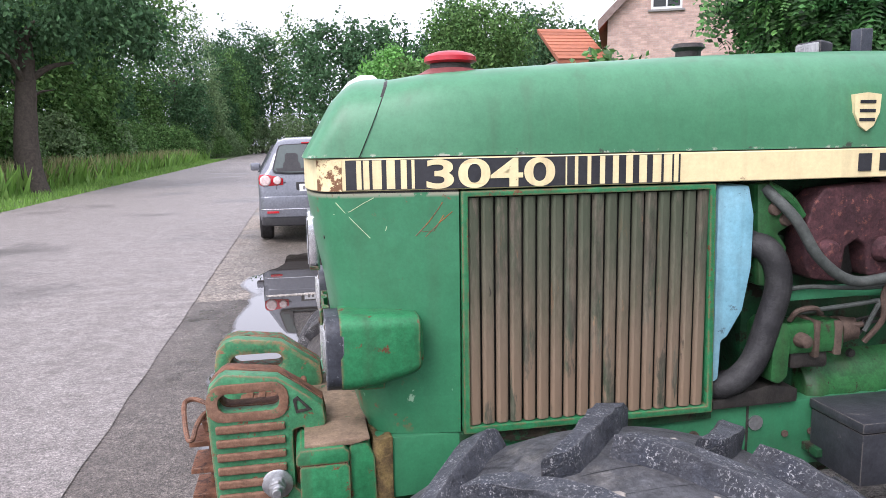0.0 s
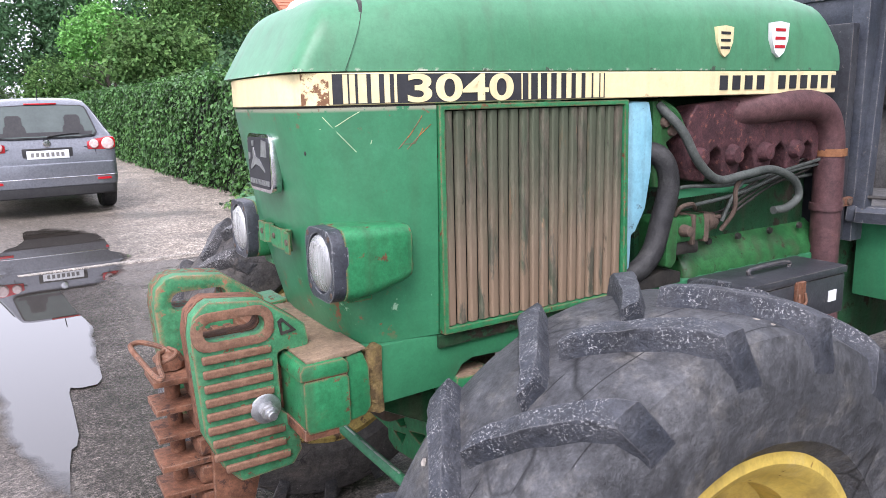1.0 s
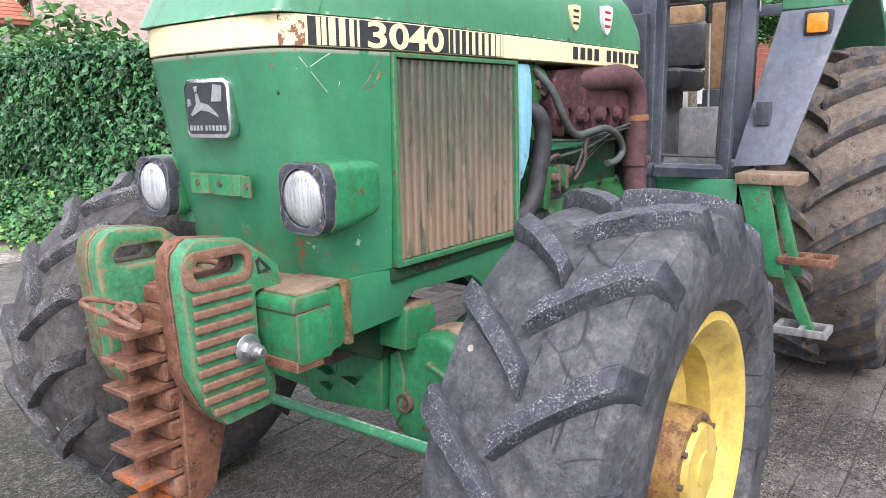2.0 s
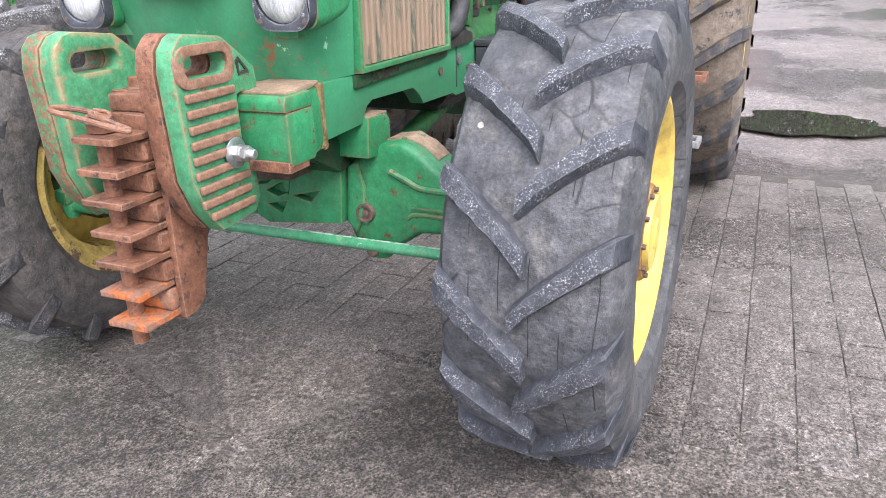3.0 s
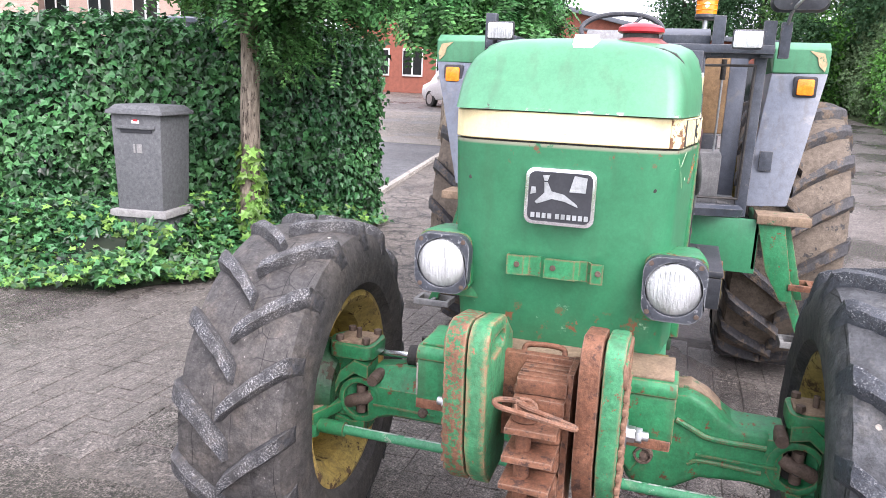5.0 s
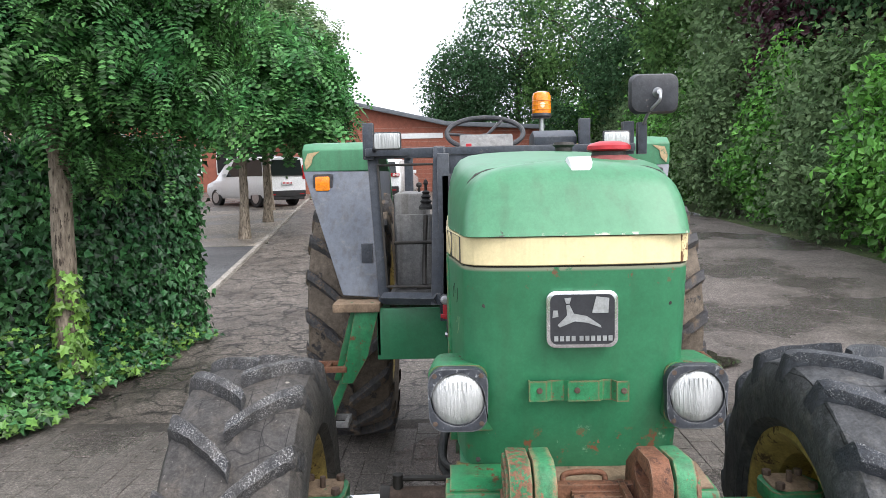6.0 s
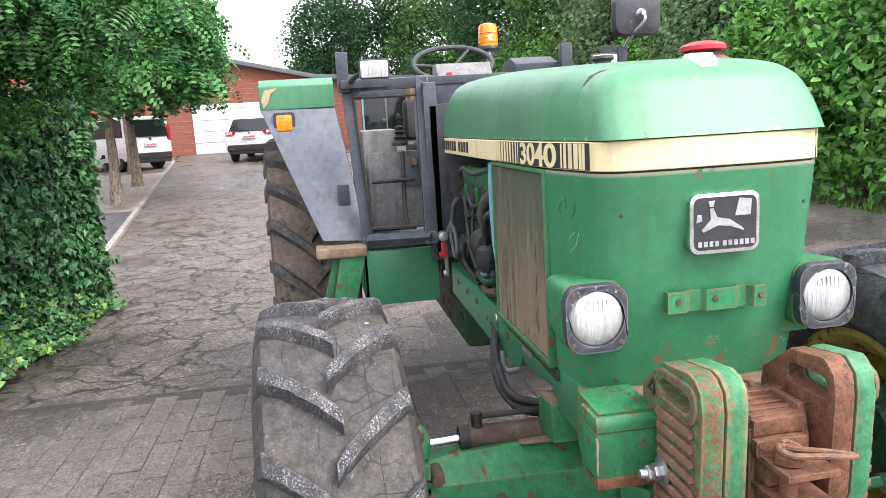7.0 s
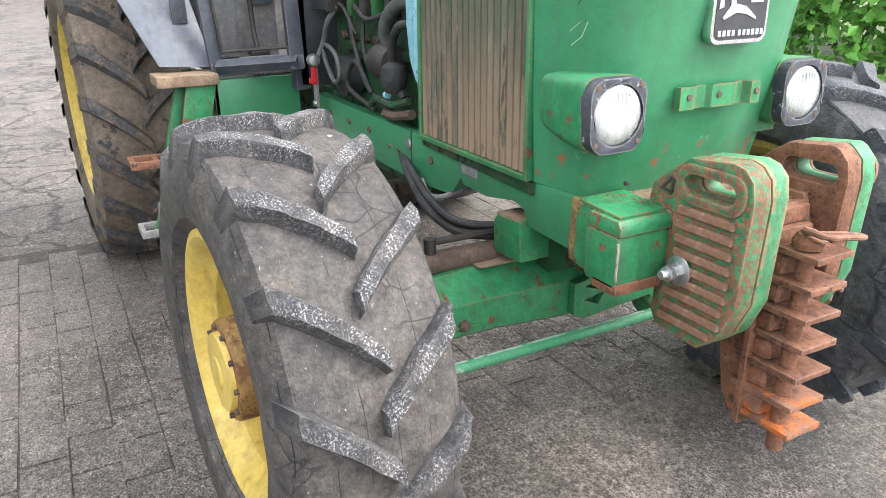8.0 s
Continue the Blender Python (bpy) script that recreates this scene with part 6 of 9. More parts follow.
for x in (1.17, 1.32, 1.47, 1.62):
    part("manifold_port", roughen(lathe([(0, -0.030), (0.022, -0.027), (0.030, -0.010), (0.034, 0.02), (0, 0.02)], "y", (x + 0.012, -0.290, 1.325), 16), 0.003, 30), MANIFOLD, man, "swelling port of the manifold")
    part("port_gap", box(x + 0.045, x + 0.132, -0.235, -0.20, 1.25, 1.36, 0.004), DARK, man)
part("exhaust_pipe", tube([(1.34, -0.25, 1.445), (1.48, -0.285, 1.457), (1.66, -0.297, 1.463), (1.755, -0.298, 1.442), (1.805, -0.298, 1.38), (1.822, -0.298, 1.28), (1.828, -0.298, 1.10), (1.83, -0.30, 0.92), (1.825, -0.31, 0.80), (1.80, -0.335, 0.70), (1.74, -0.365, 0.655)], 0.047, 20), EXHAUST, tractor, "red-brown exhaust pipe bending down")
for z in (1.305, 1.125):
    part("pipe_clamp", lathe([(0.046, -0.012), (0.052, -0.012), (0.052, 0.012), (0.046, 0.012)], "z", (1.824, -0.298, z), 24), CLAMP if z > 1.2 else EXHAUST, tractor, "clamp round the exhaust pipe")
part("pipe_bracket", box(1.85, 1.97, -0.31, -0.29, 1.115, 1.145, 0.003), RUSTY, tractor)
for k in range(2):
    part("bracket_bolt", lathe([(0, -0.008), (0.012, -0.007), (0.013, 0), (0, 0)], "y", (1.89 + 0.05 * k, -0.31, 1.13), 10), CAST, tractor)
pump = part("water_pump", prism([(1.0, 1.49), (1.05, 1.49), (1.10, 1.43), (1.095, 1.39), (1.060, 1.372), (1.085, 1.34), (1.080, 1.27), (1.055, 1.245), (1.015, 1.25), (1.01, 1.30)], "y", -0.285, -0.2, 0.012), GREEN_ENGINE, tractor, "green water pump casting")
for bx, bz in ((1.045, 1.43), (1.075, 1.405), (1.065, 1.30)):
    part("pump_bolt", lathe([(0, -0.012), (0.014, -0.010), (0.016, 0), (0, 0)], "y", (bx, -0.285, bz), 12), CAST, pump)
part("pump_arm", tube([(1.03, -0.275, 1.485), (1.075, -0.29, 1.455), (1.115, -0.285, 1.41)], 0.012, 8), GREEN_ENGINE, pump, "green adjusting arm")
part("engine_rail", prism([(1.06, 1.212), (1.06, 1.244), (1.30, 1.238), (1.44, 1.226), (1.44, 1.208), (1.28, 1.214)], "y", -0.292, -0.262, 0.004), GREEN, tractor, "bright green bracket rail")
inj = part("injection_pump", roughen(box(1.075, 1.235, -0.305, -0.22, 1.085, 1.160, 0.014, 2), 0.004, 22, 1), GREEN_ENGINE, tractor, "oily green injection pump")
part("pump_flange", roughen(prism([(1.035, 1.03), (1.035, 1.15), (1.052, 1.168), (1.075, 1.165), (1.085, 1.14), (1.080, 1.04), (1.060, 1.02)], "y", -0.318, -0.21, 0.010), 0.003, 25), GREEN_ENGINE, inj, "dull green pump flange")
part("pump_band", roughen(box(1.150, 1.166, -0.311, -0.22, 1.075, 1.165, 0.006), 0.002, 40), CAST, inj)
part("pump_band", roughen(box(1.205, 1.226, -0.309, -0.22, 1.078, 1.160, 0.006), 0.002, 40), CAST, inj)
part("pump_lever", tube([(1.095, -0.29, 1.165), (1.105, -0.305, 1.190), (1.145, -0.308, 1.196), (1.175, -0.295, 1.178)], 0.0065, 8), CAST, inj)
part("pump_cap", lathe([(0, -0.030), (0.014, -0.028), (0.018, -0.012), (0.018, 0.01), (0, 0.01)], "y", (1.115, -0.305, 1.122), 14), CAST, inj, "brown pump cap")
part("pump_foot", roughen(box(1.10, 1.20, -0.295, -0.23, 1.045, 1.090, 0.012), 0.004, 25, 1), DARK, inj, "greasy pump foot")
part("delivery_head", roughen(lathe([(0, 0.05), (0.026, 0.048), (0.032, 0.02), (0.034, 0.0), (0, 0.0)], "x", (1.235, -0.268, 1.128), 18), 0.002, 40), CAST, inj, "brown delivery head")
for k in range(4):
    dy, dz = 0.020 * math.cos(radians(40 + 80 * k)), 0.020 * math.sin(radians(40 + 80 * k))
    part("pump_outlet", tube([(1.27, -0.27 - dy, 1.128 + dz), (1.292, -0.275 - dy, 1.131 + dz)], 0.007, 8, False), CAST, inj)
    part("fuel_line", tube([(1.290, -0.275 - dy, 1.131 + dz), (1.35, -0.298, 1.155 + 0.016 * k), (1.40, -0.30, 1.175 + 0.016 * k), (1.55, -0.280, 1.215 + 0.014 * k), (1.80, -0.25, 1.25 + 0.014 * k)], 0.0038, 6), DARK, tractor)
part("fuel_line", tube([(1.30, -0.29, 1.10), (1.325, -0.315, 1.16), (1.318, -0.322, 1.225), (1.345, -0.325, 1.262), (1.385, -0.32, 1.268)], 0.007, 8), CAST, tractor, "rusty bent fuel line")
part("radiator_hose", tube([(0.975, -0.24, 1.36), (1.03, -0.29, 1.335), (1.055, -0.30, 1.26), (1.03, -0.30, 1.16), (0.995, -0.30, 1.07), (0.94, -0.29, 1.02), (0.90, -0.25, 1.01)], 0.030, 18), RUBBER_HOSE, tractor, "thick black radiator hose")
part("heater_hose", tube([(1.02, -0.28, 1.48), (1.075, -0.32, 1.41), (1.13, -0.335, 1.32), (1.22, -0.335, 1.262), (1.34, -0.335, 1.268), (1.46, -0.335, 1.275), (1.57, -0.335, 1.24), (1.61, -0.335, 1.185), (1.565, -0.33, 1.150), (1.50, -0.325, 1.145)], 0.0128, 12), GREY_HOSE, tractor, "grey-green heater hose")
for pts in ([(1.02, -0.29, 1.20), (1.10, -0.30, 1.245), (1.35, -0.31, 1.24), (1.84, -0.29, 1.29)], [(1.10, -0.30, 1.185), (1.35, -0.31, 1.21), (1.60, -0.30, 1.255), (1.84, -0.28, 1.27)], [(1.29, -0.30, 1.13), (1.32, -0.315, 1.21), (1.36, -0.32, 1.25)], [(1.06, -0.26, 1.22), (1.25, -0.27, 1.215), (1.84, -0.25, 1.23)]):
    part("fuel_line", tube(pts, 0.0055, 8), GREY_HOSE, tractor, "thin metal line")
part("hose_tray", prism([(0.90, 0.965), (1.12, 0.968), (1.12, 1.0), (1.05, 1.015), (0.90, 0.985)], "y", -0.30, -0.15, 0.004), DARK, tractor)
for x in (1.30, 1.44, 1.60, 1.76):
    part("cover_bolt", lathe([(0, -0.01), (0.010, -0.009), (0.012, 0), (0, 0)], "y", (x, -0.245, 1.06), 8), DARK, tractor)
# off side of the engine
part("alternator", lathe([(0, -0.07), (0.05, -0.065), (0.062, -0.03), (0.062, 0.03), (0.045, 0.08), (0, 0.08)], "x", (1.22, 0.265, 1.165), 24), DARK, tractor, "dark greasy starter motor")
part("oil_filter", lathe([(0, 0.03), (0.03, 0.03), (0.034, 0.022), (0.062, 0.02), (0.078, 0.01), (0.08, -0.05), (0, -0.06)], "y", (1.60, 0.275, 1.075), 28), RUBBER_HOSE, tractor, "dark greasy filter drum")
ab = part("air_box", box(1.68, 1.86, 0.20, 0.30, 1.315, 1.435, 0.010), BLACK_PAINT, tractor, "black battery switch box")
part("box_lid", box(1.672, 1.690, 0.197, 0.303, 1.31, 1.44, 0.004), DARK, ab)
part("intake", roughen(box(1.10, 1.55, 0.2, 0.28, 1.37, 1.455, 0.02), 0.010, 14, 2), GREEN_ENGINE, tractor, "lumpy green intake casting")
for k in range(4):
    part("intake_clamp", roughen(box(1.14 + 0.11 * k, 1.18 + 0.11 * k, 0.235, 0.288, 1.30, 1.38, 0.010), 0.005, 24, 1), GREEN_ENGINE if k % 2 else DARK, tractor, "greasy bracket on the engine side")
part("elbow_hose", tube([(1.02, 0.24, 1.37), (1.09, 0.265, 1.36), (1.16, 0.275, 1.32), (1.20, 0.275, 1.27), (1.21, 0.26, 1.22)], 0.024, 14), GREY_HOSE, tractor, "dirty grey elbow hose")
part("shroud_hose", tube([(0.99, 0.27, 1.30), (1.06, 0.29, 1.29), (1.12, 0.29, 1.22), (1.13, 0.28, 1.13), (1.08, 0.27, 1.06)], 0.014, 10), RUBBER_HOSE, tractor)
part("fuel_bowl", roughen(lathe([(0, -0.058), (0.030, -0.054), (0.044, -0.030), (0.046, 0.0), (0.040, 0.028), (0.020, 0.044), (0, 0.046)], "z", (1.12, 0.285, 1.13), 20), 0.002, 30), RUBBER_HOSE, tractor, "round black filter bowl")
part("blue_cap", lathe([(0, -0.012), (0.012, -0.011), (0.013, 0.008), (0, 0.012)], "x", (1.17, 0.29, 1.06), 14), SHROUD, tractor, "small blue cap")
for pts, r, m in (([(1.68, 0.26, 1.33), (1.70, 0.295, 1.27), (1.74, 0.30, 1.20), (1.76, 0.32, 1.14), (1.77, 0.335, 1.11)], 0.012, GREY_HOSE),
                  ([(1.66, 0.26, 1.34), (1.56, 0.28, 1.33), (1.47, 0.285, 1.27), (1.44, 0.28, 1.24)], 0.007, RUBBER_HOSE),
                  ([(1.74, 0.305, 1.16), (1.66, 0.32, 1.19), (1.55, 0.325, 1.16), (1.52, 0.325, 1.09), (1.58, 0.325, 1.06), (1.68, 0.32, 1.13), (1.72, 0.31, 1.18)], 0.009, GREY_HOSE),
                  ([(1.40, 0.27, 1.28), (1.37, 0.285, 1.20), (1.33, 0.285, 1.13)], 0.007, RUBBER_HOSE),
                  ([(1.05, 0.27, 1.46), (1.30, 0.285, 1.43), (1.50, 0.28, 1.44), (1.66, 0.27, 1.42)], 0.010, GREY_HOSE),
                  ([(1.02, 0.28, 1.06), (1.12, 0.295, 1.035), (1.25, 0.295, 1.04), (1.34, 0.28, 1.0)], 0.013, GREEN_DIRTY_SHADED),
                  ([(1.0, 0.28, 1.02), (1.10, 0.29, 1.0), (1.20, 0.285, 0.995)], 0.016, CAST)):
    part("wire_loom", tube(pts, r, 8), m, tractor)
part("engine_rib", box(1.06, 1.70, 0.20, 0.235, 1.17, 1.20, 0.006), GREEN_DIRTY_SHADED, tractor)
part("injector_rail", tube([(1.12, 0.215, 1.50), (1.70, 0.215, 1.50)], 0.022, 12, False), GREEN_DIRTY_SHADED, tractor)
for k in range(5):
    part("engine_plug", lathe([(0, 0.02), (0.016, 0.018), (0.018, 0), (0, 0)], "y", (1.28 + 0.11 * k, 0.212, 1.22), 10), CAST, tractor)
for pts in ([(1.2, 0.27, 1.0), (1.35, 0.29, 1.08), (1.45, 0.29, 1.22), (1.5, 0.28, 1.3)], [(1.1, 0.27, 1.35), (1.3, 0.29, 1.30), (1.45, 0.28, 1.34)], [(1.3, 0.28, 0.99), (1.5, 0.30, 1.05), (1.42, 0.30, 1.15), (1.3, 0.29, 1.05)]):
    part("wire_loom", tube(pts, 0.009, 8), RUBBER_HOSE, tractor)
fex = part("brake_valve", lathe([(0, -0.035), (0.022, -0.03), (0.026, 0.0), (0.016, 0.03), (0, 0.035)], "x", (1.765, 0.345, 1.125), 14), STEEL, tractor, "bright metal valve on a strap with red tag")
part("valve_strap", box(1.765, 1.80, 0.325, 0.338, 0.935, 1.12, 0.003), GREYTRIM, fex)
part("strap_bolt", lathe([(0, 0.012), (0.012, 0.01), (0.013, 0), (0, 0)], "y", (1.782, 0.338, 0.95), 10), STEEL, fex)
part("red_tag", box(1.748, 1.762, 0.335, 0.357, 1.03, 1.10, 0.003), RED, fex)
part("red_tag", box(1.746, 1.760, 0.333, 0.368, 1.035, 1.055, 0.003), RED, fex)

# black toolbox on the rail
tb = part("toolbox", box(1.165, 1.685, -0.462, -0.292, 0.822, 0.945, 0.006), BLACK_PAINT, tractor, "black dented steel toolbox with rusty latch")
lid = part("lid", box(1.160, 1.690, -0.467, -0.288, 0.947, 0.972, 0.008), BLACK_PAINT, tb)
part("latch", box(1.42, 1.46, -0.476, -0.463, 0.88, 0.955, 0.003), RUSTY, tb, "rusty latch")
part("latch_ring", tube([(1.425, -0.478, 0.92), (1.425, -0.482, 0.89), (1.455, -0.482, 0.89), (1.455, -0.478, 0.92)], 0.004, 8), RUSTY, tb)
part("handle", tube([(1.33, -0.375, 0.970), (1.34, -0.375, 0.988), (1.51, -0.375, 0.988), (1.52, -0.375, 0.970)], 0.007, 8), BLACK_PAINT, lid)
part("tag", box(1.60, 1.64, -0.4645, -0.462, 0.865, 0.90, 0), WHITE, tb, "small white sticker")
part("toolbox_stay", box(1.15, 1.65, -0.34, -0.27, 0.84, 0.86, 0.003), GREEN_DIRTY_SHADED, tractor)

# gearbox, rear body, step
part("gearbox", box(1.85, 3.6, -0.24, 0.24, 0.55, 1.0, 0.04), GREEN_DIRTY_SHADED, tractor, "oily green gearbox")
part("rear_axle", tube([(3.22, -0.75, 0.81), (3.22, 0.75, 0.81)], 0.12, 24, False), GREEN_DIRTY_SHADED, tractor)
part("cab_floor", box(2.08, 3.0, -0.56, 0.66, 1.045, 1.075, 0.004), GREYTRIM, tractor, "ribbed steel cab floor")
for k in range(20):
    part("floor_rib", box(2.14, 2.35, -0.53 + 0.012 * k, -0.524 + 0.012 * k, 1.075, 1.082, 0.001, 1), GREYTRIM, tractor)
    part("floor_rib", box(2.14, 2.35, 0.40 + 0.012 * k, 0.406 + 0.012 * k, 1.075, 1.082, 0.001, 1), GREYTRIM, tractor)
for s, yi, yo, x0 in ((1, 0.34, 0.70, 1.98), (-1, 0.28, 0.66, 2.06)):
    part("step_panel", box(x0, x0 + 0.03, min(s * yi, s * yo), max(s * yi, s * yo), 0.78, 1.045, 0.004), GREEN, tractor, "green panel below the cab")
    part("step_side", box(x0, x0 + 0.5, min(s * yo - s * 0.02, s * yo), max(s * yo - s * 0.02, s * yo), 0.80, 1.045, 0.004), GREEN, tractor)
    st = part("step_strut", prism([(s * (yo - 0.01), 1.03), (s * (yo + 0.11), 1.03), (s * (yo + 0.19), 0.66), (s * (yo + 0.13), 0.66), (s * (yo + 0.05), 0.80)], "x", x0 - 0.012, x0 + 0.0, 0.003), GREEN_WORN, tractor, "slanting green step bracket")
    part("step_strut", prism([(s * (yo + 0.10), 1.03), (s * (yo + 0.14), 1.03), (s * (yo + 0.24), 0.66), (s * (yo + 0.20), 0.66)], "x", x0 + 0.05, x0 + 0.09, 0.004), GREEN_WORN, tractor)
    part("step_strut", prism([(s * (yo + 0.15), 0.68), (s * (yo + 0.20), 0.68), (s * (yo + 0.30), 0.44), (s * (yo + 0.25), 0.44)], "x", x0 + 0.05, x0 + 0.08, 0.003), GREEN_WORN, tractor)
    part("step_ledge", box(x0 - 0.03, x0 + 0.16, min(s * (yo - 0.02), s * (yo + 0.22)), max(s * (yo - 0.02), s * (yo + 0.22)), 1.032, 1.075, 0.006), TAN, tractor, "rusty tan ledge under the fender")
    for z in (0.72, 0.43):
        part("step", plate([(x0 - 0.02, s * (yo + 0.16)), (x0 + 0.12, s * (yo + 0.16)), (x0 + 0.12, s * (yo + 0.36)), (x0 - 0.02, s * (yo + 0.36))],
                           [[(x0 + 0.0, s * (yo + 0.18)), (x0 + 0.10, s * (yo + 0.18)), (x0 + 0.10, s * (yo + 0.25)), (x0 + 0.0, s * (yo + 0.25))],
                            [(x0 + 0.0, s * (yo + 0.27)), (x0 + 0.10, s * (yo + 0.27)), (x0 + 0.10, s * (yo + 0.34)), (x0 + 0.0, s * (yo + 0.34))]], "z", z, z + 0.03, 0.002), RUSTY if z > 0.5 else GREYTRIM, tractor, "grated metal step")


# fenders
def fender(s, ti, to, bi, bo, xt, xb, ind):
    rows = [[(xb, s * bi, 1.085), (xb, s * bo, 1.10), (xt, s * to, 1.752), (xt, s * ti, 1.745)]]
    rows.append([(x + 0.03, y, z) for x, y, z in rows[0]])
    pan = part("fender_panel", bevelled(loft(rows), 0.008), CABGREY, tractor, "slate grey fender front panel")
    arc = []
    for k in range(11):
        a = radians(140 - 14.5 * k)
        r = 1.06
        arc.append((3.22 + r * math.cos(a) * (0.92 if k < 2 else 0.9), 0.86 + r * math.sin(a)))
    shell = [(xt, 1.748), (xt - 0.005, 1.87), (xt + 0.05, 1.905), (xt + 0.35, 1.925), (xt + 0.9, 1.90), (xt + 1.25, 1.75), (xt + 1.42, 1.50), (xt + 1.40, 1.50), (xt + 1.22, 1.72), (xt + 0.88, 1.86), (xt + 0.30, 1.87), (xt + 0.03, 1.75)]
    part("fender_top", prism(shell, "y", s * ti, s * to, 0.045, 4), GREEN_TOP, tractor, "green fender top with rust at the corner")
    part("fender_side", prism([(xb + 0.02, 1.085), (xt + 0.02, 1.75), (xt + 1.2, 1.75), (xt + 1.3, 1.30), (xb + 0.9, 1.085)], "y", s * (ti + 0.015), s * ti, 0.004), CABGREY, tractor)
    yo_ = s * to
    part("worn_corner", prism([(yo_ - s * 0.10, 1.862), (yo_ - s * 0.03, 1.85), (yo_ - s * 0.012, 1.80), (yo_ - s * 0.02, 1.76), (yo_ - s * 0.05, 1.79), (yo_ - s * 0.06, 1.83)], "x", xt - 0.0075, xt + 0.03, 0), WORN_TAN, tractor, "bare tan patch where the paint has worn off")
    fr = part("indicator", prism(rounded(s * ind - 0.055, s * ind + 0.055, 1.625, 1.735, 0.014), "x", xt - 0.055, xt + 0.0, 0.005), BLACK_PAINT, tractor, "amber turn indicator in black surround")
    part("indicator_lens", prism(rounded(s * ind - 0.040, s * ind + 0.040, 1.640, 1.720, 0.010), "x", xt - 0.072, xt - 0.05, 0.006), AMBER, fr, "amber lens")
    hx = xb + (xt - xb) * 0.3 - 0.012
    hy = s * (bi + (bo - bi) * 0.45)
    part("panel_handle", box(hx - 0.012, hx + 0.02, hy - 0.03, hy + 0.03, 1.26, 1.36, 0.004), CABDARK, pan)


fender(1, 0.765, 1.150, 0.665, 0.885, 2.47, 2.08, 1.03)
fender(-1, 0.665, 0.930, 0.575, 0.785, 2.52, 2.22, 0.825)


# cab front windows and the cut-down frame above
def window(s, li, lo_, ti, to):
    """An open-topped cab's low front window: a slanting frame with a pane; corners low-in, low-out, top-in, top-out."""
    li, lo_, ti, to = Vector(li), Vector(lo_), Vector(ti), Vector(to)
    win = part("cab_window", tube([li, lo_], 0.03, 4, False), CABDARK, tractor, "dark slate window frame of the cab front")
    deep = Vector((0.045, 0, 0))

    def beam(a, b, wide, m=CABDARK, name="window_bar", depth=deep):
        d = (b - a).normalized()
        side = d.cross(deep.normalized()).normalized() * wide / 2
        rows = [[p - side, p + side, p + side + depth, p - side + depth] for p in (a - d * wide / 2, b + d * wide / 2)]
        return part(name, bevelled(loft(rows), 0.006), m, win)
    beam(li, lo_, 0.055)
    beam(lo_, to, 0.055)
    beam(to, ti, 0.05)
    beam(ti, li, 0.06)
    mid = (li + lo_ + ti + to) / 4
    small = [mid + (p - mid) * 0.84 for p in (li, lo_, to, ti)]
    for a, b in zip(small, small[1:] + small[:1]):
        beam(a + Vector((-0.004, 0, 0)), b + Vector((-0.004, 0, 0)), 0.012, DARK, "window_seal", Vector((0.02, 0, 0)))
    return win


window(1, (1.83, 0.385, 1.115), (2.02, 0.665, 1.092), (1.985, 0.365, 1.828), (2.095, 0.712, 1.828))
window(-1, (1.955, -0.325, 1.088), (2.10, -0.565, 1.075), (2.05, -0.295, 1.818), (2.12, -0.575, 1.825))
part("cab_pillar", box(1.90, 1.97, 0.315, 0.375, 0.99, 1.82, 0.006), CABDARK, tractor)
part("cab_pillar", box(1.96, 2.03, -0.315, -0.255, 0.99, 1.82, 0.006), CABDARK, tractor)
part("fire_wall", box(1.90, 1.94, -0.30, 0.36, 1.0, 1.72, 0.01), BLACK_PAINT, tractor, "dark bulkhead behind the engine")
part("cab_crossbar", box(2.03, 2.09, -0.62, 0.74, 1.815, 1.855, 0.006), CABDARK, tractor, "dark crossbar of the cut-down cab")
part("cab_crossbar", box(2.04, 2.10, -0.30, 0.36, 1.70, 1.82, 0.008), CABDARK, tractor)
for y0, y1, z1 in ((0.70, 0.755, 1.985), (-0.40, -0.345, 1.985), (-0.62, -0.565, 1.965), (-0.685, -0.64, 1.96)):
    part("cut_post", box(2.06, 2.11, y0, y1, 1.80, z1, 0.004), CABDARK, tractor, "cut-off cab post")
part("dash_hood", prism([(2.12, 1.80), (2.10, 1.90), (2.20, 1.935), (2.36, 1.92), (2.38, 1.80)], "y", -0.34, -0.12, 0.012), CABDARK, tractor, "dark broken dash cowl")
part("dash", prism([(2.10, 1.40), (2.08, 1.80), (2.16, 1.86), (2.34, 1.84), (2.40, 1.62), (2.32, 1.40)], "y", -0.10, 0.36, 0.02), GREYTRIM, tractor, "grey dashboard")
part("dash_glass", prism([(2.16, 1.86), (2.22, 1.925), (2.32, 1.92), (2.34, 1.84)], "y", -0.02, 0.26, 0.01), GREYTRIM, tractor)
part("red_switch", box(2.08, 2.10, 0.20, 0.23, 1.845, 1.872, 0.004), RED, tractor)
sw = part("steering_wheel", tube([Vector((2.50, 0.115, 1.945)) + Vector((0.07 * math.cos(a), 0.215 * math.sin(a), 0.092 * math.cos(a))) for a in [2 * math.pi * k / 16 for k in range(17)]], 0.014, 10), BLACK_PAINT, tractor, "thin black steering wheel")
for a in (radians(90), radians(210), radians(330)):
    part("spoke", tube([(2.50, 0.115, 1.925), (2.50 + 0.07 * math.cos(a), 0.115 + 0.21 * math.sin(a), 1.945 + 0.092 * math.cos(a))], 0.009, 8, False), BLACK_PAINT, sw)
part("steering_column", tube([(2.30, 0.115, 1.55), (2.50, 0.115, 1.93)], 0.03, 12, False), BLACK_PAINT, tractor)
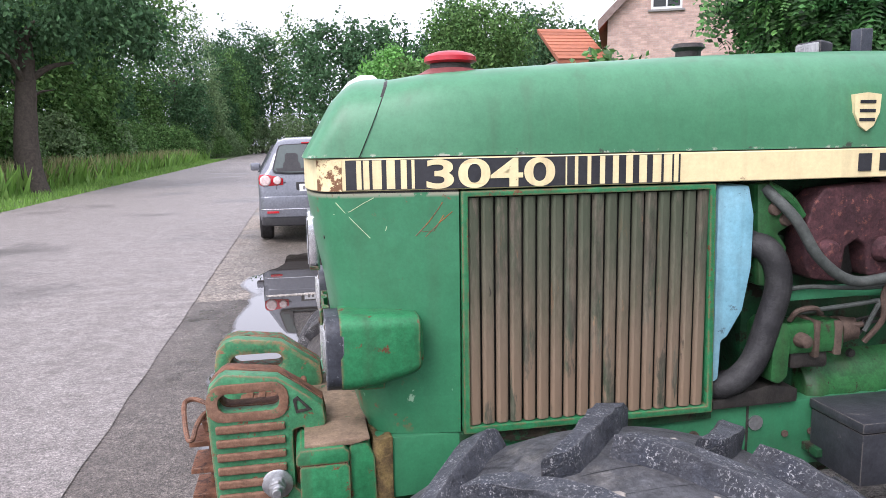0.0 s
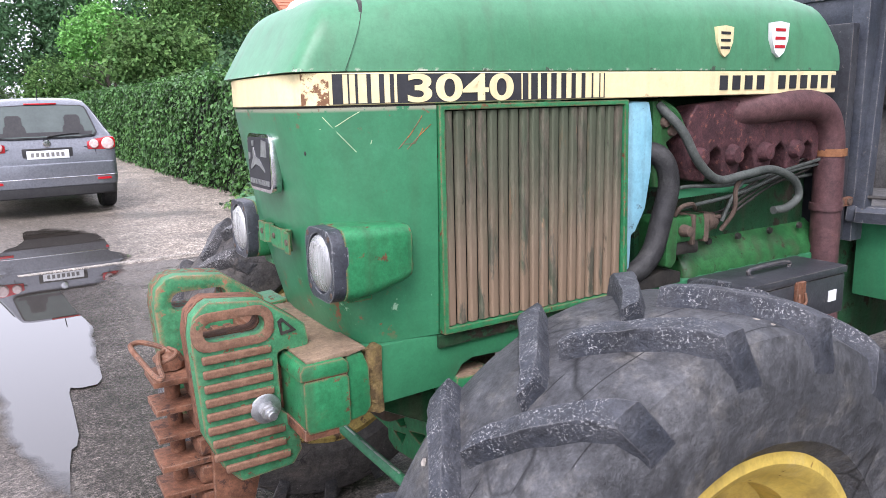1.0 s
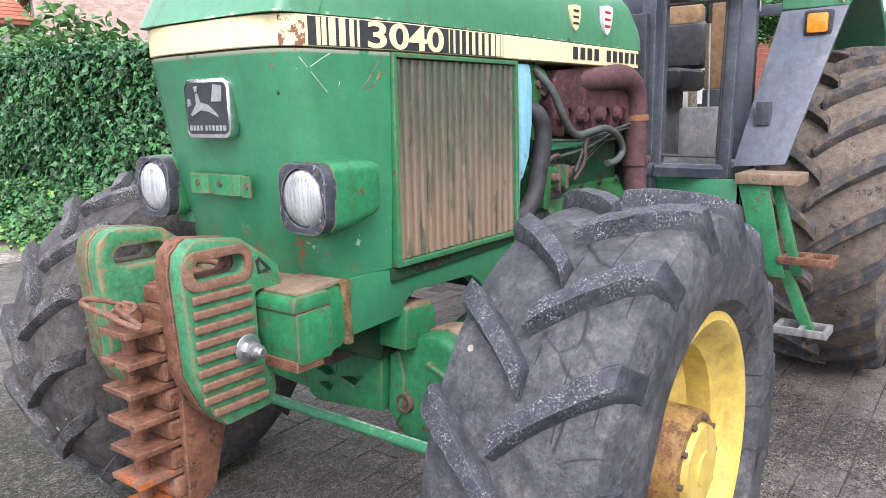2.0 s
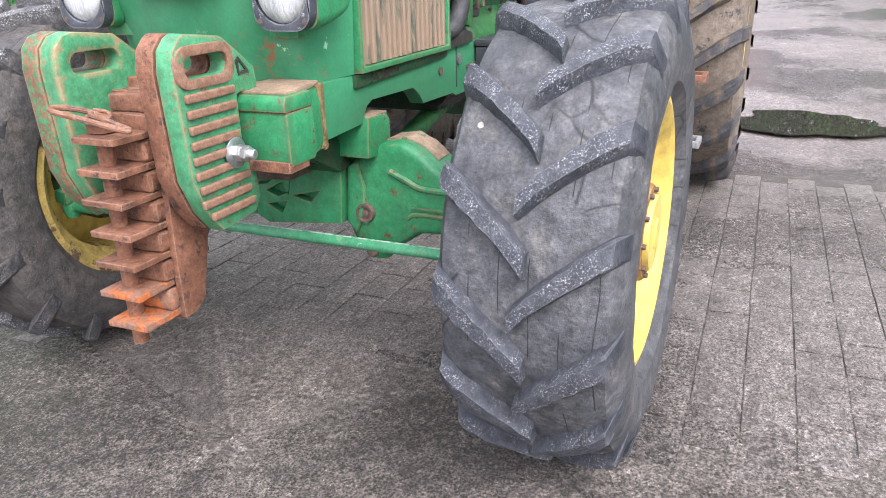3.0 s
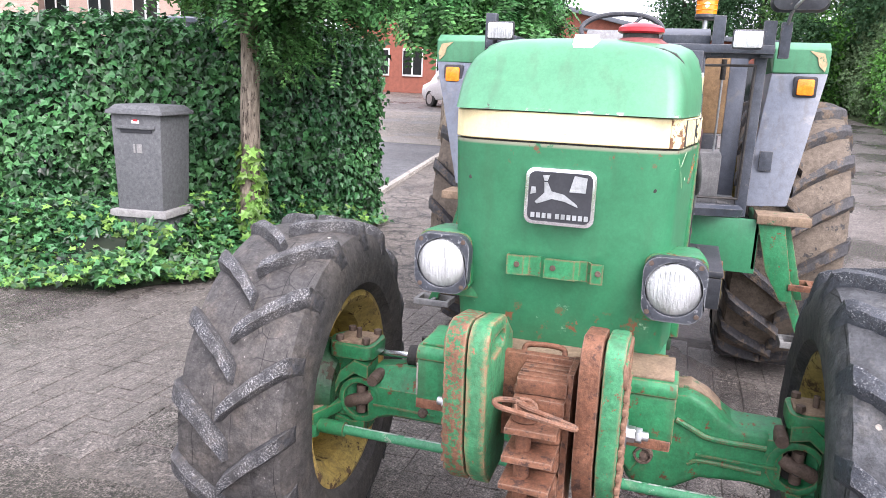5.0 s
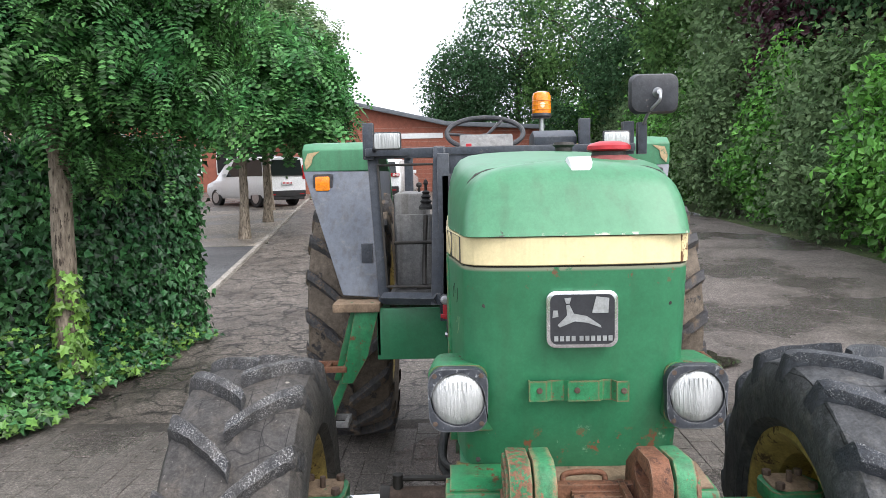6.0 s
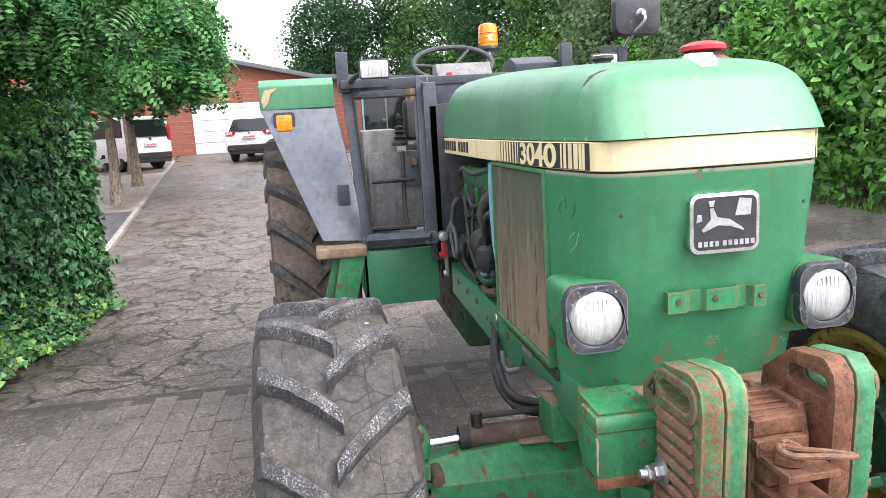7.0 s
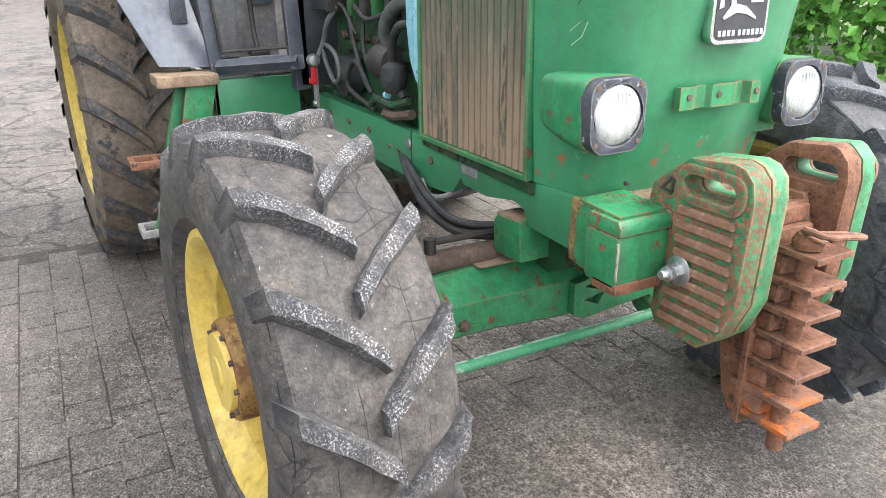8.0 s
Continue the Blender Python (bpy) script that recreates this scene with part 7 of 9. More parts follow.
seat = part("driver_seat", box(2.75, 3.15, -0.15, 0.33, 1.42, 1.54, 0.04, 3), SEAT_BLACK, tractor, "worn black driver's seat with a tan back rim")
part("seat_back", box(3.10, 3.22, -0.15, 0.33, 1.54, 1.80, 0.05, 3), SEAT_BLACK, seat)
part("seat_rim", box(3.11, 3.21, -0.12, 0.30, 1.77, 1.90, 0.045, 3), BROWN_SEAT, seat, "worn tan rim of the seat back")
part("seat_pedestal", box(2.8, 3.1, -0.05, 0.25, 1.07, 1.43, 0.02), GREYTRIM, seat)
part("cab_console", box(2.45, 2.95, 0.45, 0.64, 1.075, 1.62, 0.03), GREYTRIM, tractor, "grey control console")
for x, y, z, k in ((2.6, 0.50, 1.66, 0.018),):
    part("lever", tube([(x + 0.02, y, z - 0.35), (x, y, z)], 0.008, 8, False), DARK, tractor)
    part("lever_knob", lathe([(0, -k), (k * 0.8, -k * 0.6), (k, 0), (k * 0.8, k * 0.6), (0, k)], "z", (x, y, z), 14), DARK if k != 0.022 else TAN, tractor)
part("pedal_arm", tube([(2.25, 0.45, 1.50), (2.2, 0.46, 1.25), (2.15, 0.46, 1.14)], 0.012, 8), DARK, tractor)
part("pedal", box(2.10, 2.18, 0.42, 0.50, 1.12, 1.14, 0.004), DARK, tractor)
part("pedal_link", tube([(2.2, 0.40, 1.36), (2.2, 0.62, 1.36)], 0.010, 8, False), DARK, tractor)
part("door_panel", box(2.55, 2.60, -0.46, -0.33, 1.42, 1.88, 0.012), BROWN_SEAT, tractor, "worn brown and grey side panel")
part("side_post", box(2.57, 2.62, -0.55, -0.46, 1.09, 1.88, 0.008), CABGREY, tractor, "slate blue rear post")
part("door_panel", box(2.50, 2.56, -0.44, -0.34, 1.09, 1.42, 0.012), BLACK_PAINT, tractor)
part("switch_panel", box(2.38, 2.40, 0.30, 0.62, 1.09, 1.50, 0.006), GREYTRIM, tractor, "grey worn cab side panel")
kp = part("knob_plate", box(2.362, 2.385, 0.32, 0.43, 1.32, 1.465, 0.004), CABGREY, tractor, "slate plate with a tan knob")
part("pull_knob", lathe([(0, -0.03), (0.016, -0.028), (0.02, -0.012), (0.008, -0.004), (0.008, 0.02), (0, 0.02)], "x", (2.335, 0.385, 1.44), 16), TAN, kp, "tan pull knob")
part("lever_gaiter", lathe([(0, 1.695), (0.008, 1.69), (0.014, 1.672), (0.008, 1.66), (0.008, 1.635), (0.022, 1.625), (0.016, 1.612), (0.027, 1.60), (0.020, 1.588), (0.033, 1.574), (0.025, 1.562), (0.040, 1.545), (0.040, 1.53), (0, 1.53)], "z", (2.33, 0.45, 0), 18), RUBBER_HOSE, tractor, "black bellows gaiter with lever")
part("side_lever_box", box(2.25, 2.6, -0.46, -0.32, 1.075, 1.34, 0.02), GREYTRIM, tractor)
for x in (2.35, 2.62):
    part("thin_lever", tube([(x, -0.42, 1.34), (x - 0.04, -0.42, 1.78)], 0.006, 8, False), STEEL, tractor)
    part("lever_grip", tube([(x - 0.04, -0.42, 1.70), (x - 0.045, -0.42, 1.80)], 0.013, 10, False), DARK, tractor)
part("rear_rail", box(2.1, 3.6, 0.60, 0.64, 1.84, 1.88, 0.004), CABDARK, tractor)
part("rear_rail", box(2.1, 3.6, -0.60, -0.56, 1.84, 1.88, 0.004), CABDARK, tractor)
part("rear_rail", box(3.55, 3.6, -0.60, 0.64, 1.84, 1.90, 0.004), CABDARK, tractor, "dark rear rail of the cut-down cab")
for y in (-0.58, 0.62):
    part("rear_post", box(3.54, 3.60, y - 0.03, y + 0.03, 1.0, 1.86, 0.004), CABDARK, tractor)

# work lamps, mirror, beacon
for x, y, z in ((1.765, 0.602, 1.878), (1.875, -0.492, 1.868)):
    wl_ = part("work_lamp", prism(rounded(y - 0.068, y + 0.068, z - 0.044, z + 0.044, 0.012), "x", x, x + 0.06, 0.01, taper=0.8), BLACK_PAINT, tractor, "rectangular work lamp")
    part("work_lens", prism(rounded(y - 0.060, y + 0.060, z - 0.036, z + 0.036, 0.008), "x", x - 0.006, x + 0.004, 0.003), LENS, wl_, "ribbed pale lens")
    part("work_stay", tube([(x + 0.05, y, z), (x + 0.16, y + 0.06 * (1 if y > 0 else -1), z - 0.01), (2.06, y + 0.10 * (1 if y > 0 else -1), 1.84)], 0.012, 8), BLACK_PAINT, wl_)
mir = part("wing_mirror", loft([[(x, y, z) for y, z in rounded(-0.69 - a, -0.69 + a, 2.088 - b, 2.088 + b, r, 6)] for x, a, b, r in ((1.925, 0.08, 0.06, 0.04), (1.935, 0.112, 0.088, 0.045), (1.965, 0.120, 0.096, 0.04), (1.975, 0.120, 0.096, 0.04))]), BLACK_PAINT, tractor, "black wing mirror seen from behind")
part("mirror_joint", lathe([(0, -0.035), (0.012, -0.034), (0.016, -0.012), (0.028, 0.0), (0, 0.0)], "x", (1.928, -0.70, 2.09), 16), STEEL, mir)
part("mirror_arm", tube([(1.90, -0.705, 2.09), (1.895, -0.70, 2.05), (1.95, -0.665, 2.0), (2.03, -0.66, 1.95)], 0.008, 10), STEEL, mir, "bent bright mirror arm")
part("mirror_glass", prism(rounded(-0.80, -0.58, 2.0, 2.176, 0.035), "x", 1.975, 1.979, 0), CHROME, mir)
bc = part("warning_beacon", lathe([(0, 2.095), (0.062, 2.095), (0.07, 2.11), (0.066, 2.128), (0, 2.128)], "z", (3.49, -0.319, 0), 28), BLACK_PAINT, tractor, "amber warning beacon on a steel post")
part("beacon_dome", lathe([(0.064, 2.128), (0.066, 2.16), (0.064, 2.245), (0.055, 2.268), (0.03, 2.278), (0, 2.28)], "z", (3.49, -0.319, 0), 28), AMBER, bc, "amber dome")
for k in range(3):
    part("beacon_rib", lathe([(0.066, 2.150 + 0.03 * k), (0.069, 2.153 + 0.03 * k), (0.066, 2.156 + 0.03 * k)], "z", (3.49, -0.319, 0), 28), AMBER, bc)
part("beacon_bulb", lathe([(0, 2.15), (0.03, 2.15), (0.034, 2.19), (0.02, 2.225), (0, 2.23)], "z", (3.455, -0.319, 0), 16), CREAM, bc, "pale lamp inside the dome")
part("beacon_post", tube([(3.49, -0.319, 1.86), (3.49, -0.319, 2.10)], 0.018, 12, False), STEEL, bc)


# ---- hedges and ivy ----


def polyline(pts, step):
    out = []
    for (x0, y0), (x1, y1) in zip(pts, pts[1:]):
        n = max(1, round(math.hypot(x1 - x0, y1 - y0) / step))
        out += [(x0 + (x1 - x0) * k / n, y0 + (y1 - y0) * k / n) for k in range(n)]
    return out + [pts[-1]]


def hedge(name, line, thick, height, label, leaf, size, density, leaf_template, seed, inward=1):
    """A clipped hedge along a line of (x, y): a solid core coloured as deep shade and a coat of leaves on its faces and
    top.
    """
    rng = np.random.default_rng(seed)
    ob = thing(name, label, "hedge")
    pts = polyline(line, 0.4)
    rows = []
    norms = []
    for i, (x, y) in enumerate(pts):
        a, b = pts[max(0, i - 1)], pts[min(len(pts) - 1, i + 1)]
        d = Vector((b[0] - a[0], b[1] - a[1], 0)).normalized()
        nrm = Vector((d.y, -d.x, 0)) * inward
        norms.append(nrm)
        g = rise(x)
        p = Vector((x, y, g))
        q = p - nrm * thick
        h = height + 0.04 * noise.noise((x, y, 3))
        rows.append([p - nrm * 0.09 + Vector((0, 0, -0.05)), p - nrm * 0.09 + Vector((0, 0, h * 0.6)), p - nrm * 0.13 + Vector((0, 0, h - 0.09)), q + nrm * 0.08 + Vector((0, 0, h - 0.09)), q + nrm * 0.08 + Vector((0, 0, -0.05))])
    part("hedge_core", loft(rows), CORE, ob, "near-black core, shade between the leaves put in its colour")
    P, O = [], []
    seg = [math.hypot(pts[i + 1][0] - pts[i][0], pts[i + 1][1] - pts[i][1]) for i in range(len(pts) - 1)]
    for i, l in enumerate(seg):
        (x0, y0), (x1, y1) = pts[i], pts[i + 1]
        n3 = np.array(norms[i])
        n = int(density * l * height)
        u, v = rng.random(n), rng.random(n) ** 0.95
        base = np.stack((x0 + (x1 - x0) * u, y0 + (y1 - y0) * u, rise(x0) + v * height), 1)
        bulge = 0.04 * np.sin(base[:, 0] * 3.1 + base[:, 1] * 2.3 + base[:, 2] * 4.1) + 0.03 * np.sin(base[:, 1] * 7.7 + base[:, 2] * 6.3)
        P.append(base + n3 * (bulge + rng.normal(-0.045, 0.055, n))[:, None])
        O.append(np.tile(n3 + np.array((0, 0, 0.45)), (n, 1)))
        n = int(density * 0.8 * l * thick)
        u, w = rng.random(n), rng.random(n)
        top = np.stack((x0 + (x1 - x0) * u, y0 + (y1 - y0) * u, rise(x0) + height + 0.06 * np.sin(u * 5 + i) + rng.normal(0, 0.045, n)), 1) - n3 * (w * thick)[:, None]
        P.append(top)
        O.append(np.tile(np.array((0, 0, 1.0)), (n, 1)))
        if density > 200:
            n = int(density * 0.25 * l * height)
            u, v = rng.random(n), rng.random(n)
            P.append(np.stack((x0 + (x1 - x0) * u, y0 + (y1 - y0) * u, rise(x0) + v * height), 1) - n3 * thick)
            O.append(np.tile(-n3, (n, 1)))
    for end, sgn in ((0, -1), (-1, 1)):
        x, y = pts[end]
        n3 = np.array(norms[end])
        d3 = np.array((-n3[1], n3[0], 0)) * inward * sgn
        n = int(density * height * thick)
        w, v = rng.random(n), rng.random(n)
        P.append(np.stack((np.full(n, x), np.full(n, y), rise(x) + v * height), 1) - n3 * (w * thick)[:, None] + d3 * rng.normal(0.02, 0.05, n)[:, None])
        O.append(np.tile(d3 + np.array((0, 0, 0.3)), (n, 1)))
    P, O = np.concatenate(P), np.concatenate(O)
    tagged(finish("hedge_leaves", foliage("hedge_leaves", P, O, size, leaf_template, rng, droop=0.9, spread=0.42), leaf, ob, "overlapping leaves", 0), "", "", "", "stuff")
    return ob


hedge("ivy_hedge", [(3.05, 9.2), (3.10, 6.6), (3.45, 5.4), (4.0, 4.45), (4.35, 3.72), (5.2, 3.30), (6.05, 3.03)], 0.75, 2.02, "tall dark green ivy hedge beside the drive", IVY_LEAF, 0.068, 1900, IVY_SMALL, 11, 1)
hedge("beech_hedge", [(2.80, 40.0), (2.82, 25.0), (2.85, 14.0), (3.05, 9.2)], 0.9, 2.02, "clipped green hedge along the roadside parking", HEDGE_LEAF, 0.10, 420, DIAMOND, 12, 1)

# ground ivy
CARPET = [(2.45, 9.0), (2.35, 6.5), (2.38, 4.6), (2.55, 3.65), (3.1, 3.30), (4.3, 3.25), (6.1, 2.98)]


def carpet(n, size, template, seed, high, edge):
    rng = np.random.default_rng(seed)
    line = polyline(CARPET, 0.2)
    k = rng.integers(0, len(line) - 1, n)
    p = np.array(line)[k] + rng.normal(0, 0.09, (n, 2))
    w = rng.random(n) ** (2.2 if edge else 1.0)
    back = np.array([(3.1, max(3.9, y)) if y > 3.6 else (x + 0.45, y + 0.75) for x, y in p])
    q = p + (back - p) * w[:, None]
    z = high * np.minimum(1, 0.25 + 1.5 * w) * (0.75 + 0.35 * np.sin(q[:, 0] * 5 + q[:, 1] * 4)) * rng.uniform(0.6, 1.1, n)
    places = np.stack((q[:, 0], q[:, 1], np.maximum(0.02, z)), 1)
    out = np.tile(np.array((-0.35, -0.35, 1.0)), (n, 1))
    return foliage("ground_ivy", places, out, size, template, rng, droop=0.5, spread=0.45)


ivy = thing("ground_ivy", "low carpet of ground ivy with pale young leaves at its edge", "ivy", kind="stuff")
tagged(finish("ivy_leaves", carpet(23000, 0.062, IVY_SMALL, 21, 0.50, False), IVY_LEAF, ivy, "dark ivy leaves", 0), kind="stuff")
tagged(finish("young_leaves", carpet(4600, 0.058, IVY, 22, 0.53, True), IVY_YOUNG, ivy, "pale yellow-green young leaves", 0), kind="stuff")
rng_heap = np.random.default_rng(27)
heap = np.stack((3.36 - 0.34 + rng_heap.normal(0, 0.07, 420), 3.86 + rng_heap.uniform(-0.36, 0.36, 420), 0.10 + 0.33 * rng_heap.random(420)), 1)
for nm_, pick_, m_ in (("ivy_leaves", heap[:280], IVY_LEAF), ("young_leaves", heap[280:], IVY_YOUNG)):
    tagged(finish(nm_, foliage(nm_, pick_, np.tile(np.array((-0.8, -0.3, 0.7)), (len(pick_), 1)), 0.072, IVY, rng_heap, droop=0.6, spread=0.45), m_, ivy, "ivy heaped against the mailbox foot", 0), kind="stuff")
rows = []
for (x, y) in polyline(CARPET, 0.3):
    b = (3.15, max(3.95, y)) if y > 3.6 else (x + 0.5, y + 0.8)
    rows.append([(x + (b[0] - x) * t, y + (b[1] - y) * t, -0.02 + 0.34 * min(1, t * 1.8)) for t in (0.05, 0.3, 0.6, 1.0)])
# Dark sheet under the ivy, coloured as the shade between its leaves.
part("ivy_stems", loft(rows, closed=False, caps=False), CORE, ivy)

def climbing(n, x, y, size, seed, low, high):
    """Young ivy creeping up a trunk."""
    rng = np.random.default_rng(seed)
    a, z = rng.uniform(0, 2 * math.pi, n), low + (high - low) * rng.random(n) ** 1.5
    r = 0.085 + 0.10 * (1 - (z - low) / (high - low)) * rng.random(n)
    out = np.stack((np.cos(a), np.sin(a), np.full(n, 0.5)), 1)
    return foliage("climbing_ivy", np.stack((x + r * np.cos(a), y + r * np.sin(a), z), 1), out, size, IVY, rng, droop=0.9, spread=0.35)


tagged(finish("climbing_ivy", climbing(260, 3.95, 3.36, 0.075, 24, 0.25, 1.05), IVY_YOUNG, ivy, "young ivy creeping up the tree trunk", 0), kind="stuff")

# mailbox
STONE = mat("dark_grey_speckled_stone", (0.085, 0.088, 0.092), (0.125, 0.128, 0.132), 40.0, 0.8, bump=0.4, bscale=140)
STONE_PALE = mat("pale_stone_plinth", (0.25, 0.245, 0.235), (0.19, 0.185, 0.18), 20.0, 0.85, bump=0.3, bscale=90)
mx, my = 3.36, 3.91
mail = thing("mailbox", "free-standing dark grey stone mailbox with sloped sides on a pale plinth", "mailbox", at=(mx, my, 0))
MT = pose(mx, my, 0.09, 0, 0, 8)


def sloped(w0, d0, z0, w1, d1, z1, bevel=0.008):
    bm = loft([[(-d / 2, -w / 2, z), (d / 2, -w / 2, z), (d / 2, w / 2, z), (-d / 2, w / 2, z)] for w, d, z in ((w0, d0, z0), (w1, d1, z1))])
    bevelled(bm, bevel)
    bm.transform(MT)
    return bm


part("body", sloped(0.395, 0.41, 0.43, 0.43, 0.45, 1.20), STONE, mail)
part("foot", sloped(0.42, 0.44, -0.10, 0.42, 0.44, 0.375), STONE, mail)
part("plinth", sloped(0.50, 0.52, 0.375, 0.49, 0.51, 0.432), STONE_PALE, mail, "pale stone plinth")
part("lid", sloped(0.50, 0.52, 1.20, 0.48, 0.50, 1.235), STONE, mail)
part("lid", sloped(0.46, 0.48, 1.235, 0.38, 0.40, 1.275), STONE, mail)
for nm, bm, m in (("letter_slot", box(-0.228, -0.205, -0.135, 0.135, 1.055, 1.085, 0.003), BLACK), ("slot_flap", box(-0.243, -0.214, -0.165, 0.165, 1.085, 1.112, 0.006), STONE),
                  ("sticker", box(-0.2285, -0.222, -0.03, 0.035, 1.13, 1.155, 0), WHITE), ("sticker_bar", box(-0.2292, -0.228, -0.02, 0.02, 1.145, 1.162, 0), RED),
                  ("number_bar", box(-0.2225, -0.205, 0.016, 0.030, 0.895, 0.965, 0), STONE_PALE), ("number_bar", box(-0.2225, -0.205, -0.042, 0.002, 0.895, 0.965, 0), STONE_PALE)):
    bm.transform(MT)
    part(nm, bm, m, mail)


# ---- trees ----
def trunk_mesh(x, y, h, r0, r1, lean=(0, 0), seed=0, limbs=0, limb_len=1.0, limb_up=0.6, fork=0.75):
    rnd = random.Random(seed)
    g = rise(x)
    pts = [Vector((x + lean[0] * t + 0.04 * math.sin(5 * t + seed) * r0 * 6, y + lean[1] * t + 0.03 * math.cos(4 * t + seed) * r0 * 6, g - 0.1 + (h + 0.1) * t)) for t in (0, 0.2, 0.4, 0.6, 0.8, 1.0)]
    bm = tube(pts, r0, 14, True, 5, None, r1)
    for v in bm.verts:
        low = max(0.0, 1 - (v.co.z - g) / (0.25 * h))
        c = Vector((x, y, v.co.z))
        v.co += (v.co - c) * 0.35 * low * low + 0.10 * r0 * Vector(noise.noise_vector(v.co * 6))
    for k in range(limbs):
        a = 2 * math.pi * (k + rnd.random() * 0.6) / limbs
        s = pts[3] + (pts[5] - pts[3]) * rnd.uniform(0, 1)
        e = s + Vector((math.cos(a), math.sin(a), limb_up * rnd.uniform(0.6, 1.5))) * limb_len * rnd.uniform(0.7, 1.1)
        mid = (s + e) / 2 + Vector((0, 0, 0.12 * limb_len))
        tube([s, mid, e], r1 * 0.6, 7, True, 4, bm, r1 * 0.15)
    return bm


def tree(name, label, x, y, h, r, crowns, leaf, size, seed, bark=BARK_DARK, clump=(140, 26), template=DIAMOND, limbs=6, low=-0.6, droop=0.5, spread=0.9, leaf_spread=None, r1=None, limb_len=1.5, group=""):
    rng = np.random.default_rng(seed)
    ob = thing(name, label, "shrub" if "shrub" in name else "tree", group, at=(x, y, rise(x)))
    part("trunk", trunk_mesh(x, y, h, r, r1 or r * 0.55, seed=seed, limbs=limbs, limb_len=limb_len), bark, ob, "ridged bark trunk")
    P, O = [], []
    for (cx, cy, cz), rad, *share in crowns:
        p, o = clumps((x + cx, y + cy, rise(x) + cz), rad, max(3, round(clump[0] * (share[0] if share else 1.0))), clump[1], leaf_spread or 0.11 * rad[0], rng, low)
        P.append(p)
        O.append(o)
    P, O = np.concatenate(P), np.concatenate(O)
    finish("crown", foliage("crown", P, O, size, template, rng, droop, spread), leaf, ob, "crown of many small leaves", 0)
    return ob


ROB = dict(bark=BARK, template=FROND, clump=(300, 10), low=-0.55, droop=1.4, spread=0.55, leaf_spread=0.15, limbs=7, limb_len=0.8, group="ball-headed trees along the drive")
FAR_ROB = dict(ROB, template=SMALL_FROND, clump=(260, 10), leaf_spread=0.17, droop=2.2, spread=0.45)
tree("acacia_tree", "young ball-headed tree with feathery leaves and ridged bark", 3.95, 3.36, 3.0, 0.094,
     [((0.25, -0.35, 3.25), (1.15, 0.95, 0.80)), ((0.4, -0.25, 3.85), (1.25, 1.05, 1.1)), ((0.05, -0.42, 2.52), (0.80, 0.66, 0.36), 0.8), ((-0.30, -0.10, 2.75), (0.35, 0.5, 0.3), 0.25), ((-0.04, -0.34, 1.98), (0.12, 0.22, 0.22), 0.05)], ROBINIA_LEAF, 0.235, 31, r1=0.068, **ROB)
tree("acacia_tree", "ball-headed tree with feathery leaves beside the drive", 15.2, 5.2, 2.9, 0.12, [((0, -0.5, 3.55), (1.75, 1.75, 1.35)), ((0.2, -0.6, 2.9), (1.6, 1.6, 1.0))], ROBINIA_YOUNG, 0.42, 32, **FAR_ROB)
tree("acacia_tree", "ball-headed tree with feathery leaves near the van", 19.4, 5.75, 3.0, 0.13, [((0, -0.3, 3.9), (2.1, 2.0, 1.7)), ((0, -0.5, 3.2), (2.0, 1.9, 1.1))], ROBINIA_LEAF, 0.44, 33, **FAR_ROB)
tree("acacia_tree", "taller feathery tree behind the parking bay", 24.0, 6.9, 4.0, 0.16, [((0, -0.4, 5.7), (2.0, 2.0, 1.9))], TREE_PALE, 0.44, 34, **FAR_ROB)

# across the road
tree("willow_tree", "old thick-trunked tree on the far verge", -9.3, 26.2, 5.5, 0.46, [((0.2, 0, 7.2), (3.6, 3.6, 2.8)), ((2.2, 1.0, 5.6), (2.2, 2.2, 1.5)), ((-2.0, 0, 5.2), (2.5, 2.5, 1.8))], TREE_DARK, 0.20, 41, clump=(190, 22), droop=1.5)
tree("willow_tree", "overhanging tree beside the road", -12.6, 36.0, 6.0, 0.30, [((3.4, 0, 8.4), (4.0, 4.0, 3.0))], TREE_LEAF, 0.24, 42, clump=(220, 20))
rnd = random.Random(4)
for k in range(26):
    y = 24 + 4.0 * k + rnd.uniform(-1.5, 1.5)
    x = -13.0 - rnd.uniform(0, 5) + max(0, k - 10) * 0.45
    h = rnd.uniform(12.0, 15.5) + 0.10 * k
    tree("wood_tree", "leafy tree in the wood along the road", x, y, h * 0.55, 0.16, [((0, 0, h * 0.55), (2.6, 2.6, h * 0.45)), ((rnd.uniform(0.5, 1.8), -0.8, h * 0.28), (2.0, 2.0, h * 0.25))],
         rnd.choice([TREE_LEAF, TREE_DARK, TREE_LEAF, TREE_PALE]), 0.27, 50 + k, clump=(210, 15), limbs=5, group="trees in the wood along the road")
for k in range(22):
    x = -9 + 2.6 * k + rnd.uniform(-1, 1)
    y = (112 if x < 1.5 else 76) + rnd.uniform(-8, 12)
    h = rnd.uniform(11.5, 15.5) + (5.0 if x < 1.5 else 0.0)
    tree("wood_tree", "tall leafy tree closing the end of the road", x, y, h * 0.5, 0.22, [((0, 0, h * 0.55), (3.6, 3.6, h * 0.47))], rnd.choice([TREE_LEAF, TREE_DARK, TREE_DARK, TREE_PALE]), 0.46, 90 + k, clump=(210, 15), limbs=5, group="trees at the end of the road")
tree("clipped_tree", "round clipped bright green tree above the hedge", 4.65, 36.0, 3.2, 0.14, [((0, 0, 4.55), (1.75, 1.75, 1.4))], BRIGHT_LEAF, 0.16, 120, clump=(300, 22))
